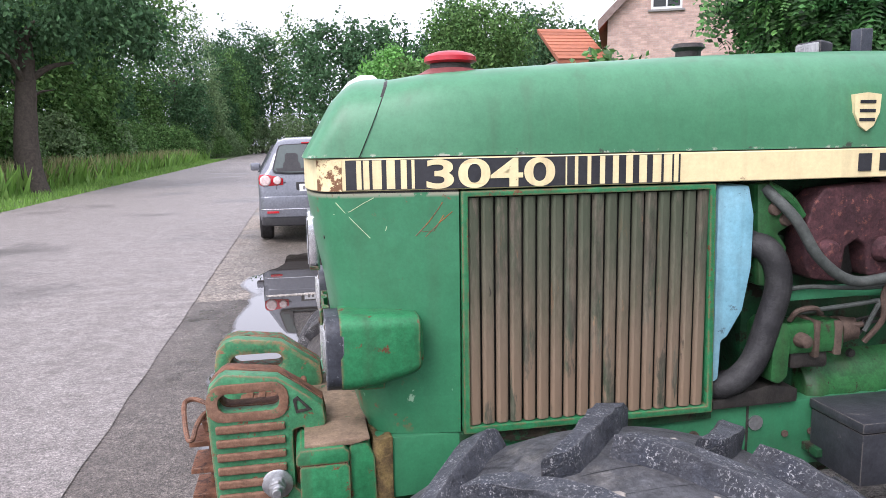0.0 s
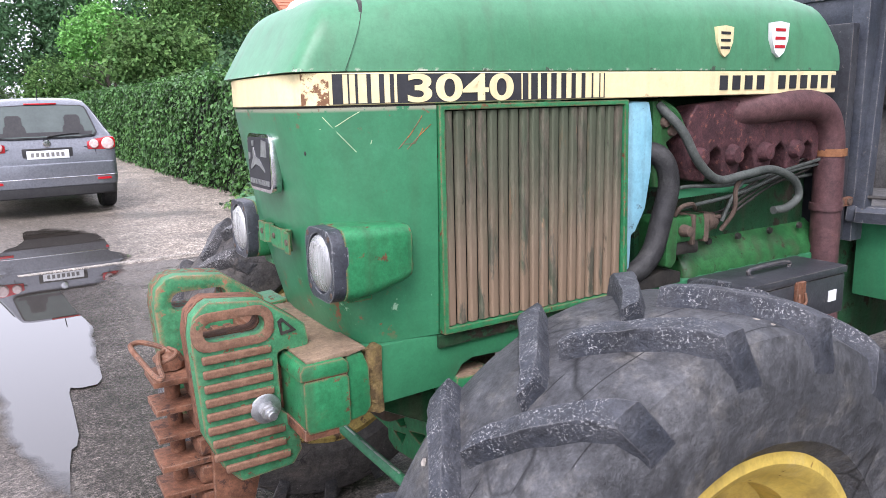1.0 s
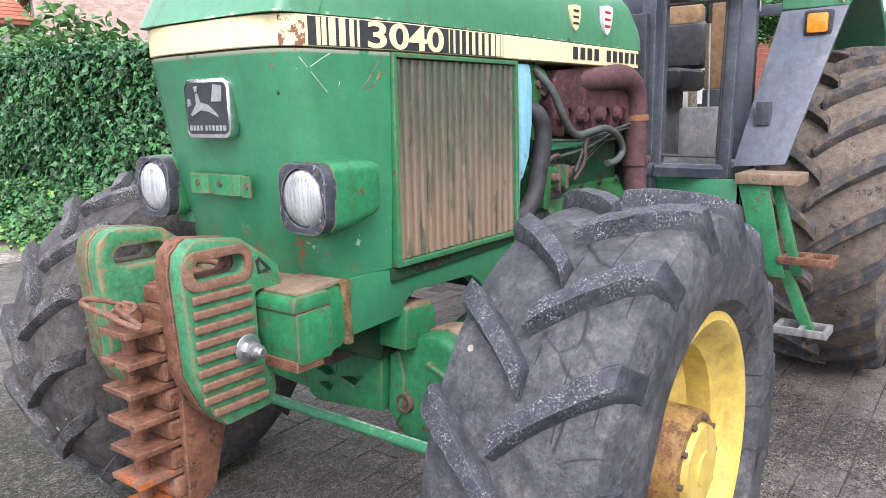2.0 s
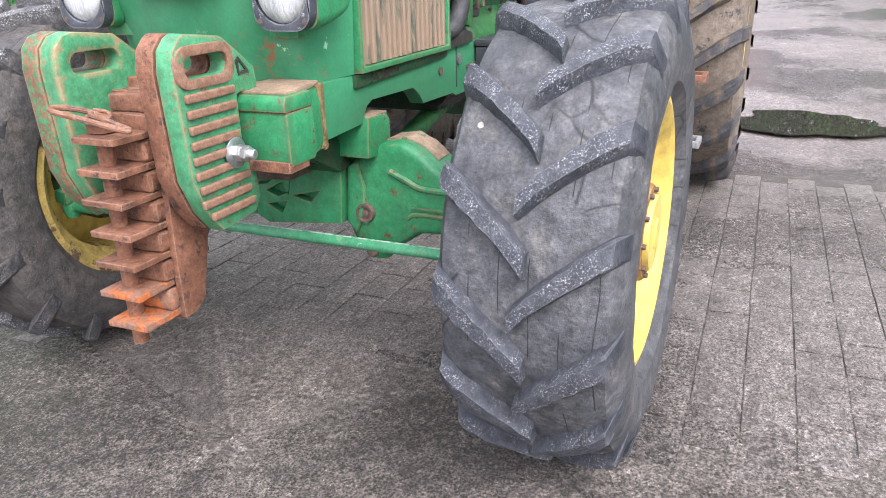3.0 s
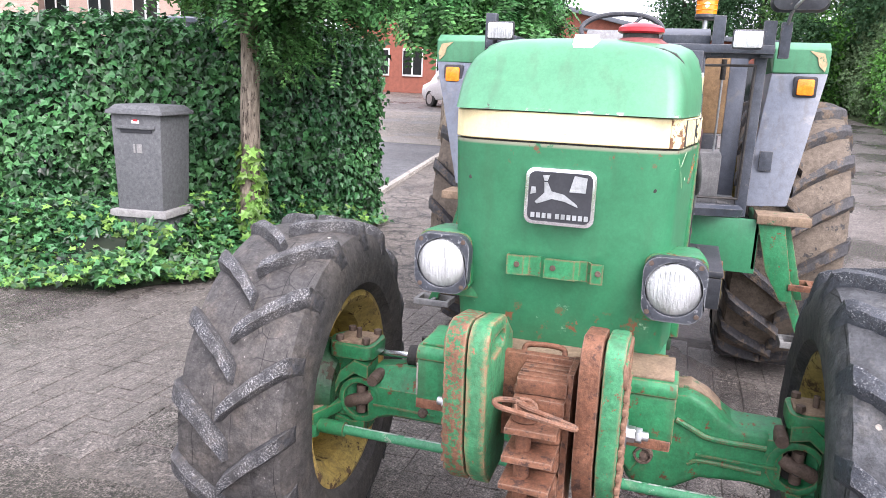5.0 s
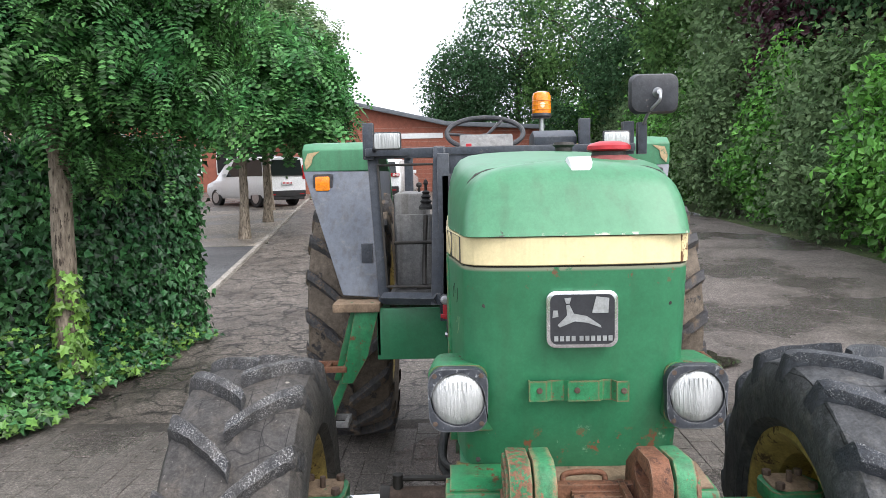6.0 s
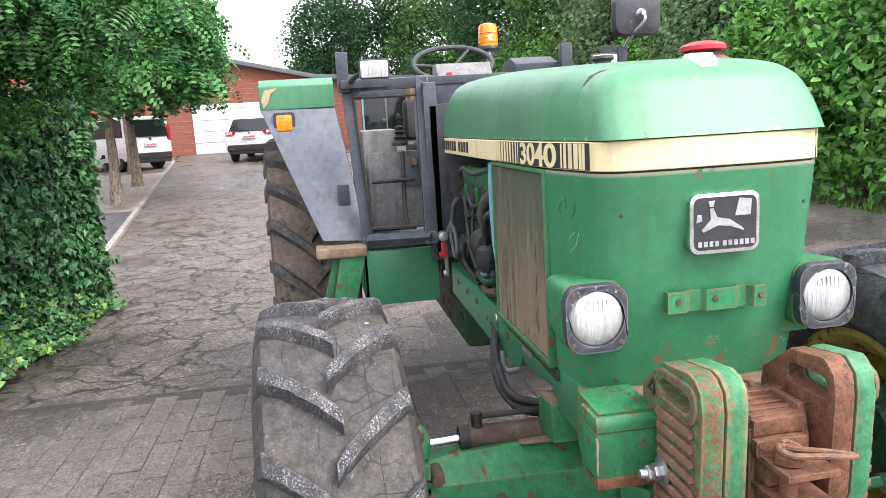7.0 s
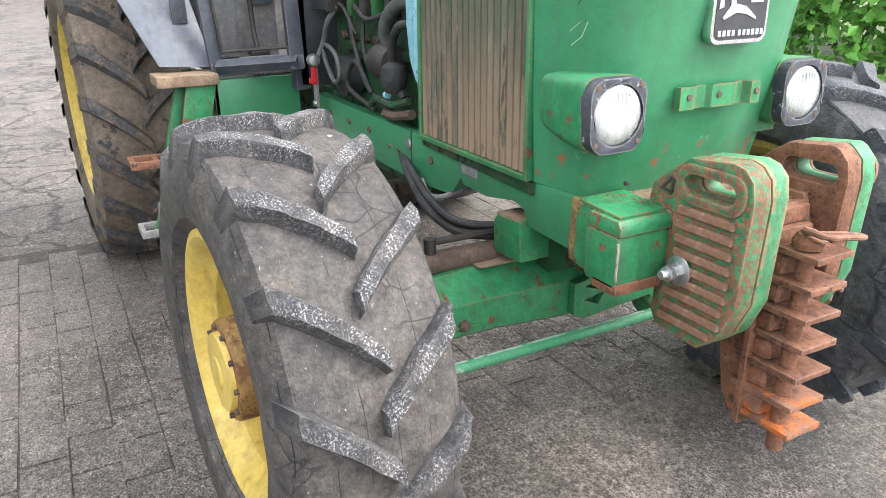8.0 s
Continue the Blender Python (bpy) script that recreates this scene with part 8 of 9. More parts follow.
tree("round_tree", "dense round dark green tree behind the hedge", 9.5, 38.0, 4.0, 0.2, [((0, 0, 6.5), (2.6, 2.6, 2.1))], TREE_LEAF, 0.20, 121, clump=(360, 22))
tree("garden_tree", "garden tree with broad leaves behind the hedge", 17.2, 12.2, 3.0, 0.14, [((0, 0, 4.3), (2.0, 2.0, 1.7)), ((1.2, 0.3, 3.6), (1.6, 1.8, 1.4))], TREE_LEAF, 0.22, 122, clump=(260, 28))
tree("garden_tree", "leafy garden tree behind the hedge", 5.2, 27.0, 2.6, 0.12, [((0, 0, 3.2), (1.8, 1.8, 1.4))], TREE_LEAF, 0.2, 123, clump=(180, 26))

for k in range(34):
    y = 22 + 2.2 * k + rnd.uniform(-0.5, 0.5)
    tree("wood_shrub", "low bushy shrub at the wood's edge", -11.6 - rnd.uniform(0, 1.6) + max(0, k - 18) * 0.25, y, 0.9, 0.05, [((0, 0, 1.1), (1.5, 1.6, 1.3)), ((-0.6, 0.6, 2.2), (1.4, 1.4, 1.1))], rnd.choice([TREE_LEAF, TREE_PALE, TREE_LEAF]), 0.19, 260 + k, clump=(110, 15), limbs=4, low=-0.95, group="shrubs at the wood's edge")
for k in range(24):
    tree("wood_shrub", "dense shrub closing the view beyond the road", -9 + 2.1 * k, (104 if k < 6 else 62) + rnd.uniform(-3, 3), 1.4, 0.08, [((0, 0, 1.8), (2.0, 2.0, 2.0)), ((0.5, 1, 3.6), (1.9, 1.9, 1.6))], rnd.choice([TREE_LEAF, TREE_PALE, TREE_LEAF]), 0.28, 300 + k, clump=(110, 14), limbs=4, low=-0.95, group="shrubs beyond the road")
for k in range(9):
    tree("garden_shrub", "garden shrub behind the hedge", 6.0 + 1.2 * (k % 2), 12.5 + 3.2 * k, 1.0, 0.05, [((0, 0, 1.9), (1.5, 1.6, 1.1))], rnd.choice([TREE_LEAF, HEDGE_LEAF, TREE_DARK]), 0.2, 340 + k, clump=(110, 18), limbs=4, low=-0.95, group="garden shrubs")

# the thicket beside the yard
for k in range(15):
    x = 4.0 + 2.6 * k + rnd.uniform(-0.4, 0.4)
    y = -7.6 - rnd.uniform(0, 0.8)
    h = rnd.uniform(3.4, 4.6) + 0.06 * k
    tree("thicket_shrub", "tall leafy shrub in the thicket beside the yard", x, y, h * 0.5, 0.06, [((0, 0.2, h * 0.36), (1.7, 1.45, h * 0.36)), ((0.3, -0.4, h * 0.68), (1.7, 1.5, h * 0.36))],
         rnd.choice([THICKET_LEAF, TREE_LEAF, THICKET_LEAF, TREE_PALE]) if k > 2 else THICKET_LEAF, 0.155, 150 + k, clump=(250, 20), limbs=6, low=-0.95, leaf_spread=0.20, group="shrubs in the thicket")
for k, (x, y, h, r, m) in enumerate(((12, -11, 9.0, 3.0, TREE_LEAF), (17, -11.5, 12.5, 3.4, TREE_DARK), (22, -10.5, 14, 3.4, TREE_PALE), (28, -10.5, 14.5, 3.8, TREE_LEAF), (35, -9.5, 14.0, 3.8, TREE_DARK), (44, -7.5, 14.0, 4.2, TREE_LEAF), (18.5, -10.3, 9.8, 2.3, PURPLE_LEAF), (6.5, -12.5, 9.0, 3.0, TREE_LEAF), (47, -3.8, 13.5, 3.6, TREE_DARK), (49, 0.0, 9.6, 2.3, TREE_DARK))):
    tree("wood_tree", "deep purple-leaved tree behind the thicket" if m is PURPLE_LEAF else "tall tree behind the thicket", x, y, h * 0.6, 0.2, [((0, 0, h * 0.62), (r, r, h * 0.38)), ((0.4, 0.3, h * 0.35), (r * 0.8, r * 0.8, h * 0.25))], m, 0.21, 180 + k, leaf_spread=0.34, clump=(430, 20), limbs=11, limb_len=3.2, group="trees behind the thicket")
for k in range(4):
    tree("thicket_shrub", "leafy shrub closing the far end of the yard", 36.0 + 0.6 * k, -4.9 - 1.25 * k, 1.6, 0.06, [((0, 0, 1.3), (1.2, 1.1, 1.3)), ((0.3, 0, 3.0), (1.3, 1.2, 1.4))], (TREE_DARK, THICKET_LEAF, HEDGE_LEAF, TREE_LEAF)[k], 0.17, 230 + k, clump=(180, 18), limbs=5, low=-0.95, leaf_spread=0.18, group="shrubs in the thicket")
for k in range(5):
    tree("flowering_shrub", "pale-leaved shrub at the thicket's edge", 13 + 6 * k, -6.9 - 0.2 * (k % 2), 0.8, 0.04, [((0, 0, 1.0), (0.9, 0.8, 0.9))], TREE_PALE, 0.14, 220 + k, clump=(120, 18), limbs=4, low=-0.95, group="shrubs at the thicket's edge")


# ---- verge ----
def tufts(name, label, x0, x1, y0, y1, n, size, material, seed, tall=1.0):
    rng = np.random.default_rng(seed)
    u = rng.random((n, 2))
    p = np.stack((x0 + (x1 - x0) * u[:, 0], y0 + (y1 - y0) * u[:, 1] ** 1.6, np.zeros(n) - 0.05), 1)
    tv = np.array([(-0.10, 0, 0), (0.10, 0, 0), (0.03, 0.12, 1.0)])
    a = rng.uniform(0, 6.28, n)
    lean = rng.normal(0, 0.28, (n, 2))
    s = size * (0.5 + rng.random(n) * 0.9)
    v = np.zeros((n, 3, 3))
    for k, (lx, _, lz) in enumerate(tv):
        v[:, k, 0] = p[:, 0] + s * (lx * np.cos(a) + lean[:, 0] * lz)
        v[:, k, 1] = p[:, 1] + s * (lx * np.sin(a) + lean[:, 1] * lz)
        v[:, k, 2] = p[:, 2] + s * lz * tall
    me = raw_mesh(name, v.reshape(-1, 3), np.arange(n * 3).reshape(-1, 3))
    ob = finish(name, me, material, None, "", 0)
    return tagged(ob, label, "grass", "", "stuff")


tufts("verge_grass", "mown bright green verge grass", -11.5, -7.35, 8, 75, 30000, 0.16, GRASS_LEAF, 61)
tufts("tall_weeds", "tall dry weeds and reeds behind the verge", -14.0, -9.6, 10, 70, 16000, 0.95, WEED_LEAF, 62)
tufts("tall_weeds", "tall green weeds behind the verge", -15.0, -9.2, 10, 75, 16000, 0.85, GRASS_LEAF, 63)
tufts("yard_grass", "grass at the foot of the thicket", 3.5, 40.0, -7.2, -6.2, 6000, 0.16, GRASS_LEAF, 64)


# ---- parked vehicles ----
def car_paint(name, col, rough=0.3):
    return mat(name, col, tuple(c * 0.93 for c in col), 2.0, rough, 0.35, coat=0.5)


CAR_GREY = car_paint("silver_grey_car_paint", (0.165, 0.175, 0.198), 0.22)
CAR_SLATE = car_paint("dark_slate_car_paint", (0.050, 0.058, 0.075), 0.3)
CAR_WHITE = mat("white_car_paint", (0.72, 0.73, 0.74), (0.68, 0.69, 0.70), 2.0, 0.25, coat=0.5)
CAR_TRIM = mat("black_car_trim", (0.022, 0.022, 0.024), (0.03, 0.03, 0.03), 6.0, 0.55)
TAIL = mat("red_tail_lamp", (0.42, 0.015, 0.02), (0.36, 0.012, 0.02), 12.0, 0.15, coat=0.8)
LAMP_PALE = mat("pale_pink_lamp_glass", (0.70, 0.60, 0.58), (0.55, 0.38, 0.36), 20.0, 0.15, coat=0.8)
PLATE = mat("pale_plate", (0.72, 0.74, 0.75), (0.66, 0.68, 0.70), 8.0, 0.4)


def vehicle(name, label, at, yaw, paint, length, half, stations, belt, roof_in, plate_z, lamps, ground=0.28, wheel_r=0.32, tail_w=0.17, category="car", windows=True):
    """A car facing +y before its turn, its tail at y = 0: body lofted from side stations (y, bottom, shoulder, top, half width)."""
    m = pose(*at, 0, 0, yaw)
    car = thing(name, label, category, at=at)

    def add(nm, bm, mt, lab="", parent=None):
        bm.transform(m)
        return part(nm, bm, mt, parent or car, lab)
    rows = []
    for y, zb, zs, zt, w in stations:
        wi = w - (roof_in if zt > zs + 0.15 else 0.05)
        rows.append([(-w * 0.90, y, zb), (-w, y, zb + 0.16), (-w, y, zs - 0.08), (-w * 0.985, y, zs), (-wi, y, max(zt - 0.05, zs + 0.01)), (-wi * 0.82, y, zt), (0, y, zt + 0.015),
                     (wi * 0.82, y, zt), (wi, y, max(zt - 0.05, zs + 0.01)), (w * 0.985, y, zs), (w, y, zs - 0.08), (w, y, zb + 0.16), (w * 0.90, y, zb), (0, y, zb)])
    add("body", loft(rows), paint, "smooth painted body")
    first, top = stations[0], max(s[3] for s in stations)
    hw = first[4]
    if windows:
        bw, tw = hw * 0.86, hw * 0.72
        y0 = next(s[0] for s in stations if s[3] > belt + 0.3)
        rear = [(-bw, stations[1][0] - 0.015 if len(stations) > 1 else 0, belt), (bw, stations[1][0] - 0.015, belt), (tw, y0 - 0.03, top - 0.13), (-tw, y0 - 0.03, top - 0.13)]
        if y0 <= stations[1][0]:
            rear = [(x, -0.045, z) for x, _, z in rear]
        add("rear_window", loft([rear, [(x, y + 0.03, z) for x, y, z in rear]]), CARGLASS, "dark rear window")
        for s in (-1, 1):
            side = [(s * (hw + 0.004), y0 + 0.25, belt), (s * (hw + 0.004), length * 0.62, belt - 0.01), (s * (hw - roof_in + 0.05), length * 0.50, top - 0.12), (s * (hw - roof_in + 0.05), y0 + 0.35, top - 0.12)]
            add("side_window", loft([side, [(x - s * 0.03, y, z) for x, y, z in side]]), CARGLASS)
            add("wing_mirror", roughen(box(min(s * (hw + 0.02), s * (hw + 0.17)), max(s * (hw + 0.02), s * (hw + 0.17)), length * 0.60, length * 0.60 + 0.09, belt - 0.02, belt + 0.12, 0.03, 3), 0, 1), paint)
    add("bumper", box(-hw * 0.96, hw * 0.96, -0.07, 0.25, ground + 0.06, ground + 0.30, 0.045, 3), paint if wheel_r < 0.34 else CAR_TRIM, "rear bumper")
    add("bumper_strip", box(-hw * 0.9, hw * 0.9, -0.055, 0.2, ground - 0.04, ground + 0.07, 0.03, 3), CAR_TRIM)
    for s in (-1, 1):
        add("reflector", box(min(s * hw * 0.62, s * hw * 0.86), max(s * hw * 0.62, s * hw * 0.86), -0.076, -0.05, ground + 0.14, ground + 0.175, 0.004), TAIL)
        lp = add("tail_lamp", prism(rounded(min(s * (hw - tail_w - 0.01), s * (hw + 0.005)), max(s * (hw - tail_w - 0.01), s * (hw + 0.005)), lamps[0], lamps[1], min(0.06, (lamps[1] - lamps[0]) * 0.45)), "y", -0.03, 0.10, 0.015), TAIL, "red tail lamp")
        if tail_w > 0.2:
            for dx in (0.07, 0.20):
                add("lamp_roundel", lathe([(0, -0.048), (0.055, -0.043), (0.064, -0.02), (0, -0.02)], "y", (s * (hw - dx), 0, (lamps[0] + lamps[1]) / 2), 20), LAMP_PALE, "", lp)
    pl = add("number_plate", box(-0.26, 0.26, -0.062, -0.03, plate_z, plate_z + 0.11, 0.004), PLATE, "white number plate")
    for k in range(7):
        add("plate_bar", box(-0.21 + 0.062 * k, -0.17 + 0.062 * k, -0.0645, -0.06, plate_z + 0.025, plate_z + 0.085, 0), TAIL, "", pl)
    add("roundel", lathe([(0, -0.05), (0.045, -0.048), (0.05, -0.03), (0, -0.03)], "y", (0, 0.0, belt - 0.08), 20), CHROME)
    for s in (-1, 1):
        for y in (length * 0.17, length * 0.80):
            w = add("wheel", lathe([(0, -0.11), (wheel_r * 0.62, -0.11), (wheel_r * 0.66, -0.10), (wheel_r * 0.92, -0.105), (wheel_r, -0.07), (wheel_r, 0.07), (wheel_r * 0.92, 0.105), (wheel_r * 0.66, 0.10), (wheel_r * 0.62, 0.11), (0, 0.11)], "x", (s * (hw - 0.10), y, wheel_r), 28), RUBBER_HOSE, "car tyre")
            add("wheel_rim", lathe([(0, s * 0.115), (wheel_r * 0.6, s * 0.113), (wheel_r * 0.6, s * 0.09), (0, s * 0.09)], "x", (s * (hw - 0.10), y, wheel_r), 20), STEEL, "", w)
    return car


def hatchback(at, yaw):
    """A tall compact hatchback, its tail at y = 0 before the turn, seen mostly from behind."""
    m = pose(*at, 0, 0, yaw) @ Matrix.Diagonal((1.03, 1.03, 1.05, 1.0))
    car = thing("parked_car", "silver grey compact hatchback parked on wet gravel, seen from behind", "car", at=at)

    def add(nm, bm, mt, lab="", parent=None, smooth=35):
        bm.transform(m)
        return part(nm, bm, mt, parent or car, lab, smooth)
    rows = []
    for y, zb, zs, zt, w, wr in ((-0.03, 0.46, 0.72, 0.74, 0.80, 0.70), (0.0, 0.36, 0.90, 0.93, 0.845, 0.74), (0.04, 0.30, 1.00, 1.04, 0.868, 0.74), (0.10, 0.28, 1.04, 1.15, 0.878, 0.70), (0.19, 0.27, 1.05, 1.34, 0.88, 0.66), (0.27, 0.27, 1.05, 1.48, 0.88, 0.63),
                                 (0.36, 0.27, 1.05, 1.55, 0.882, 0.61), (0.52, 0.27, 1.05, 1.585, 0.885, 0.60), (1.2, 0.27, 1.04, 1.605, 0.89, 0.60), (2.2, 0.27, 1.02, 1.57, 0.89, 0.60), (2.9, 0.27, 1.0, 1.31, 0.885, 0.62), (3.3, 0.27, 0.98, 1.03, 0.88, 0.70), (3.9, 0.28, 0.88, 0.91, 0.84, 0.70), (4.2, 0.34, 0.70, 0.73, 0.74, 0.6)):
        h = zt - zs
        half = [(w * 0.88, zb), (w * 0.97, zb + 0.05), (w, zb + 0.18), (w, zs - 0.14), (w * 0.995, zs - 0.06), (w * 0.975, zs), (w + (wr - w) * 0.30, zs + h * 0.22), (w + (wr - w) * 0.78, zs + h * 0.66), (wr, zs + h * 0.84), (wr * 0.93, zs + h * 0.935), (wr * 0.72, zs + h * 0.985), (wr * 0.35, zs + h)]
        rows.append([(-x, y, z) for x, z in half] + [(0, y, zt + 0.004)] + [(x, y, z) for x, z in reversed(half)] + [(0, y, zb)])
    add("body", loft(rows), CAR_GREY, "smooth painted body", None, 40)

    def slope(z):
        return interp(((0.90, -0.012), (1.04, 0.022), (1.15, 0.078), (1.34, 0.168), (1.48, 0.250), (1.55, 0.335)), z)

    def pane(pts, lift, thick=0.02):
        return loft([[(x, slope(z) - lift + d, z) for x, z in pts] for d in (0.0, thick)])
    glass_ = [(-0.60, 1.085), (-0.40, 1.068), (0.40, 1.068), (0.60, 1.085), (0.635, 1.12), (0.60, 1.25), (0.555, 1.40), (0.53, 1.455), (0.48, 1.475), (0.2, 1.487), (-0.2, 1.487), (-0.48, 1.475), (-0.53, 1.455), (-0.555, 1.40), (-0.60, 1.25), (-0.635, 1.12)]
    add("rear_window", pane(glass_, 0.022), REARGLASS, "grey rear window")
    seal = add("window_seal", pane([(x * 1.035, 1.27 + (z - 1.27) * 1.06) for x, z in glass_], 0.014), CAR_TRIM)
    for sx in (-1, 1):
        add("seat_back", pane([(sx * 0.36 + a, z) for a, z in ((-0.14, 1.10), (0.14, 1.10), (0.13, 1.20), (0.10, 1.235), (0.10, 1.33), (0.07, 1.36), (-0.07, 1.36), (-0.10, 1.33), (-0.10, 1.235), (-0.13, 1.20))], 0.026, 0.006), CAR_TRIM, "dark seat seen through the window")
    add("parcel_shelf", pane([(-0.58, 1.085), (0.58, 1.085), (0.60, 1.135), (-0.60, 1.135)], 0.0245, 0.004), CAR_TRIM)
    add("brake_lamp", box(-0.20, 0.20, 0.235, 0.27, 1.500, 1.522, 0.005), TAIL, "high red brake lamp")
    add("wiper", tube([(0.02, slope(1.075) - 0.035, 1.075), (0.20, slope(1.10) - 0.035, 1.10), (0.42, slope(1.115) - 0.03, 1.112)], 0.011, 6), CAR_TRIM)
    add("roof_aerial", tube([(0, 0.62, 1.60), (0, 0.46, 1.71)], 0.007, 6, False), CAR_TRIM)
    add("tailgate_seam", box(-0.62, 0.62, -0.018, 0.02, 0.735, 0.745, 0), CAR_TRIM)
    for sx in (-1, 1):
        add("tailgate_seam", tube([(sx * 0.62, -0.012, 0.74), (sx * 0.60, -0.014, 0.88), (sx * 0.46, -0.016, 0.93)], 0.005, 6, False), CAR_TRIM)
    add("plate_recess", box(-0.31, 0.31, -0.020, 0.02, 0.770, 0.925, 0.01), CAR_TRIM)
    pl = add("number_plate", box(-0.26, 0.26, -0.034, -0.01, 0.785, 0.895, 0.004), PLATE, "white number plate")
    for k in range(7):
        add("plate_bar", box(-0.21 + 0.062 * k, -0.172 + 0.062 * k, -0.0365, -0.03, 0.812, 0.868, 0), GREYTRIM, "", pl)
    add("tailgate_emblem", lathe([(0, -0.045), (0.048, -0.042), (0.055, -0.02), (0, -0.02)], "y", (0, 0.03, 0.985), 20), CHROME)
    bump = [(-0.865, 0.12), (-0.85, 0.0), (-0.80, -0.06), (-0.60, -0.095), (0.0, -0.105), (0.60, -0.095), (0.80, -0.06), (0.85, 0.0), (0.865, 0.12), (0.80, 0.2), (-0.80, 0.2)]
    add("bumper", prism(bump, "z", 0.40, 0.725, 0.03, 3), CAR_GREY, "rounded rear bumper")
    add("bumper_strip", prism([(x * 0.985, y + 0.012) for x, y in bump], "z", 0.27, 0.415, 0.03, 3), CAR_TRIM, "black lower bumper")
    add("bumper_line", prism([(x * 1.003, y - 0.004) for x, y in bump], "z", 0.520, 0.534, 0.004, 1), CHROME)
    for sx in (-1, 1):
        add("reflector", box(min(sx * 0.58, sx * 0.76), max(sx * 0.58, sx * 0.76), -0.104, -0.05, 0.468, 0.502, 0.004), TAIL)
        lp = add("tail_lamp", prism([(sx * x, z) for x, z in ((0.50, 0.885), (0.80, 0.870), (0.862, 0.90), (0.872, 1.00), (0.85, 1.045), (0.78, 1.050), (0.60, 1.020), (0.50, 0.985))], "y", -0.020, 0.12, 0.014), TAIL, "red tail lamp with pale round lenses")
        for dx, rr in ((0.768, 0.082), (0.590, 0.062)):
            add("lamp_roundel", lathe([(0, -0.046), (rr * 0.8, -0.042), (rr, -0.022), (rr, 0.0), (0, 0.0)], "y", (sx * dx, 0, 0.955), 24), LAMP_PALE, "", lp)
        side = [(sx * 0.886, 0.42, 1.07), (sx * 0.888, 2.6, 1.05), (sx * 0.66, 2.1, 1.48), (sx * 0.655, 0.62, 1.48)]
        add("side_window", loft([side, [(x - sx * 0.05, y, z) for x, y, z in side]]), CARGLASS)
        add("wing_mirror", roughen(box(min(sx * 0.90, sx * 1.08), max(sx * 0.90, sx * 1.08), 2.48, 2.60, 1.02, 1.16, 0.045, 3), 0, 1), CAR_GREY)
        for y in (0.72, 3.30):
            w = add("wheel", lathe([(0, -0.11), (0.20, -0.11), (0.21, -0.10), (0.295, -0.105), (0.32, -0.07), (0.32, 0.07), (0.295, 0.105), (0.21, 0.10), (0.20, 0.11), (0, 0.11)], "x", (sx * 0.79, y, 0.32), 28), RUBBER_HOSE, "car tyre")
            add("wheel_rim", lathe([(0, sx * 0.115), (0.19, sx * 0.113), (0.19, sx * 0.09), (0, sx * 0.09)], "x", (sx * 0.79, y, 0.32), 20), STEEL, "", w)
    return car


hatchback((0.18, 10.15, 0.0), 1.5)
SUV = [(0.0, 0.36, 0.80, 0.82, 0.86), (0.04, 0.32, 1.0, 1.02, 0.90), (0.12, 0.30, 1.08, 1.14, 0.91), (0.40, 0.30, 1.10, 1.58, 0.91), (0.7, 0.30, 1.10, 1.66, 0.915), (1.6, 0.30, 1.08, 1.68, 0.92), (2.5, 0.30, 1.05, 1.60, 0.92), (3.1, 0.30, 1.02, 1.10, 0.91), (4.0, 0.32, 0.95, 0.97, 0.88), (4.4, 0.38, 0.75, 0.77, 0.78)]
vehicle("parked_car", "white sport utility car parked before the garage", (26.4, 3.3, rise(27)), -97, CAR_WHITE, 4.4, 0.91, SUV, 1.12, 0.16, 0.85, (0.98, 1.12), 0.32, 0.35, 0.34)
VAN = [(0.0, 0.36, 1.0, 1.80, 0.88), (0.06, 0.34, 1.02, 1.84, 0.90), (0.8, 0.32, 1.02, 1.86, 0.905), (2.2, 0.32, 1.02, 1.84, 0.905), (2.8, 0.32, 1.0, 1.62, 0.90), (3.4, 0.33, 0.98, 1.10, 0.88), (4.0, 0.34, 0.88, 0.92, 0.84), (4.2, 0.38, 0.7, 0.72, 0.76)]
vehicle("parked_van", "white delivery van with black bumper parked behind the trees", (25.6, 6.6, rise(25.6)), -40, CAR_WHITE, 4.2, 0.90, VAN, 1.15, 0.10, 0.82, (1.0, 1.55), 0.30, 0.345, 0.13, "van", True)
TALL_VAN = [(y, low, mid, top + (0.72 if top > 1.3 else 0.1), w) for y, low, mid, top, w in VAN]
vehicle("parked_van", "dark blue-grey high-roofed van parked behind the ivy hedge", (12.3, 9.9, rise(12.3)), -54, CAR_SLATE, 4.2, 0.90, TALL_VAN, 1.25, 0.12, 0.82, (1.0, 1.55), 0.30, 0.345, 0.13, "van", True)

# ---- buildings ----
BRICK = mat("red_brick_wall", (0.30, 0.105, 0.070), (0.22, 0.080, 0.055), 5.0, 0.85, bump=0.3, bscale=30)
PINKBRICK = mat("pinkish_brick", (0.50, 0.36, 0.30), (0.42, 0.30, 0.255), 3.0, 0.85, obj=0.14)
MORTAR = mat("pale_mortar", (0.45, 0.41, 0.37), (0.38, 0.35, 0.32), 6.0, 0.9, bump=0.2, bscale=60)
ROOFTILE = mat("orange_roof_tile", (0.36, 0.13, 0.07), (0.27, 0.10, 0.06), 5.0, 0.8, obj=0.2)
BARGE = mat("weathered_barge_board", (0.16, 0.115, 0.10), (0.22, 0.17, 0.15), 6.0, 0.8)
ROOFDARK = mat("dark_metal_roof", (0.10, 0.115, 0.13), (0.14, 0.15, 0.165), 3.0, 0.5)
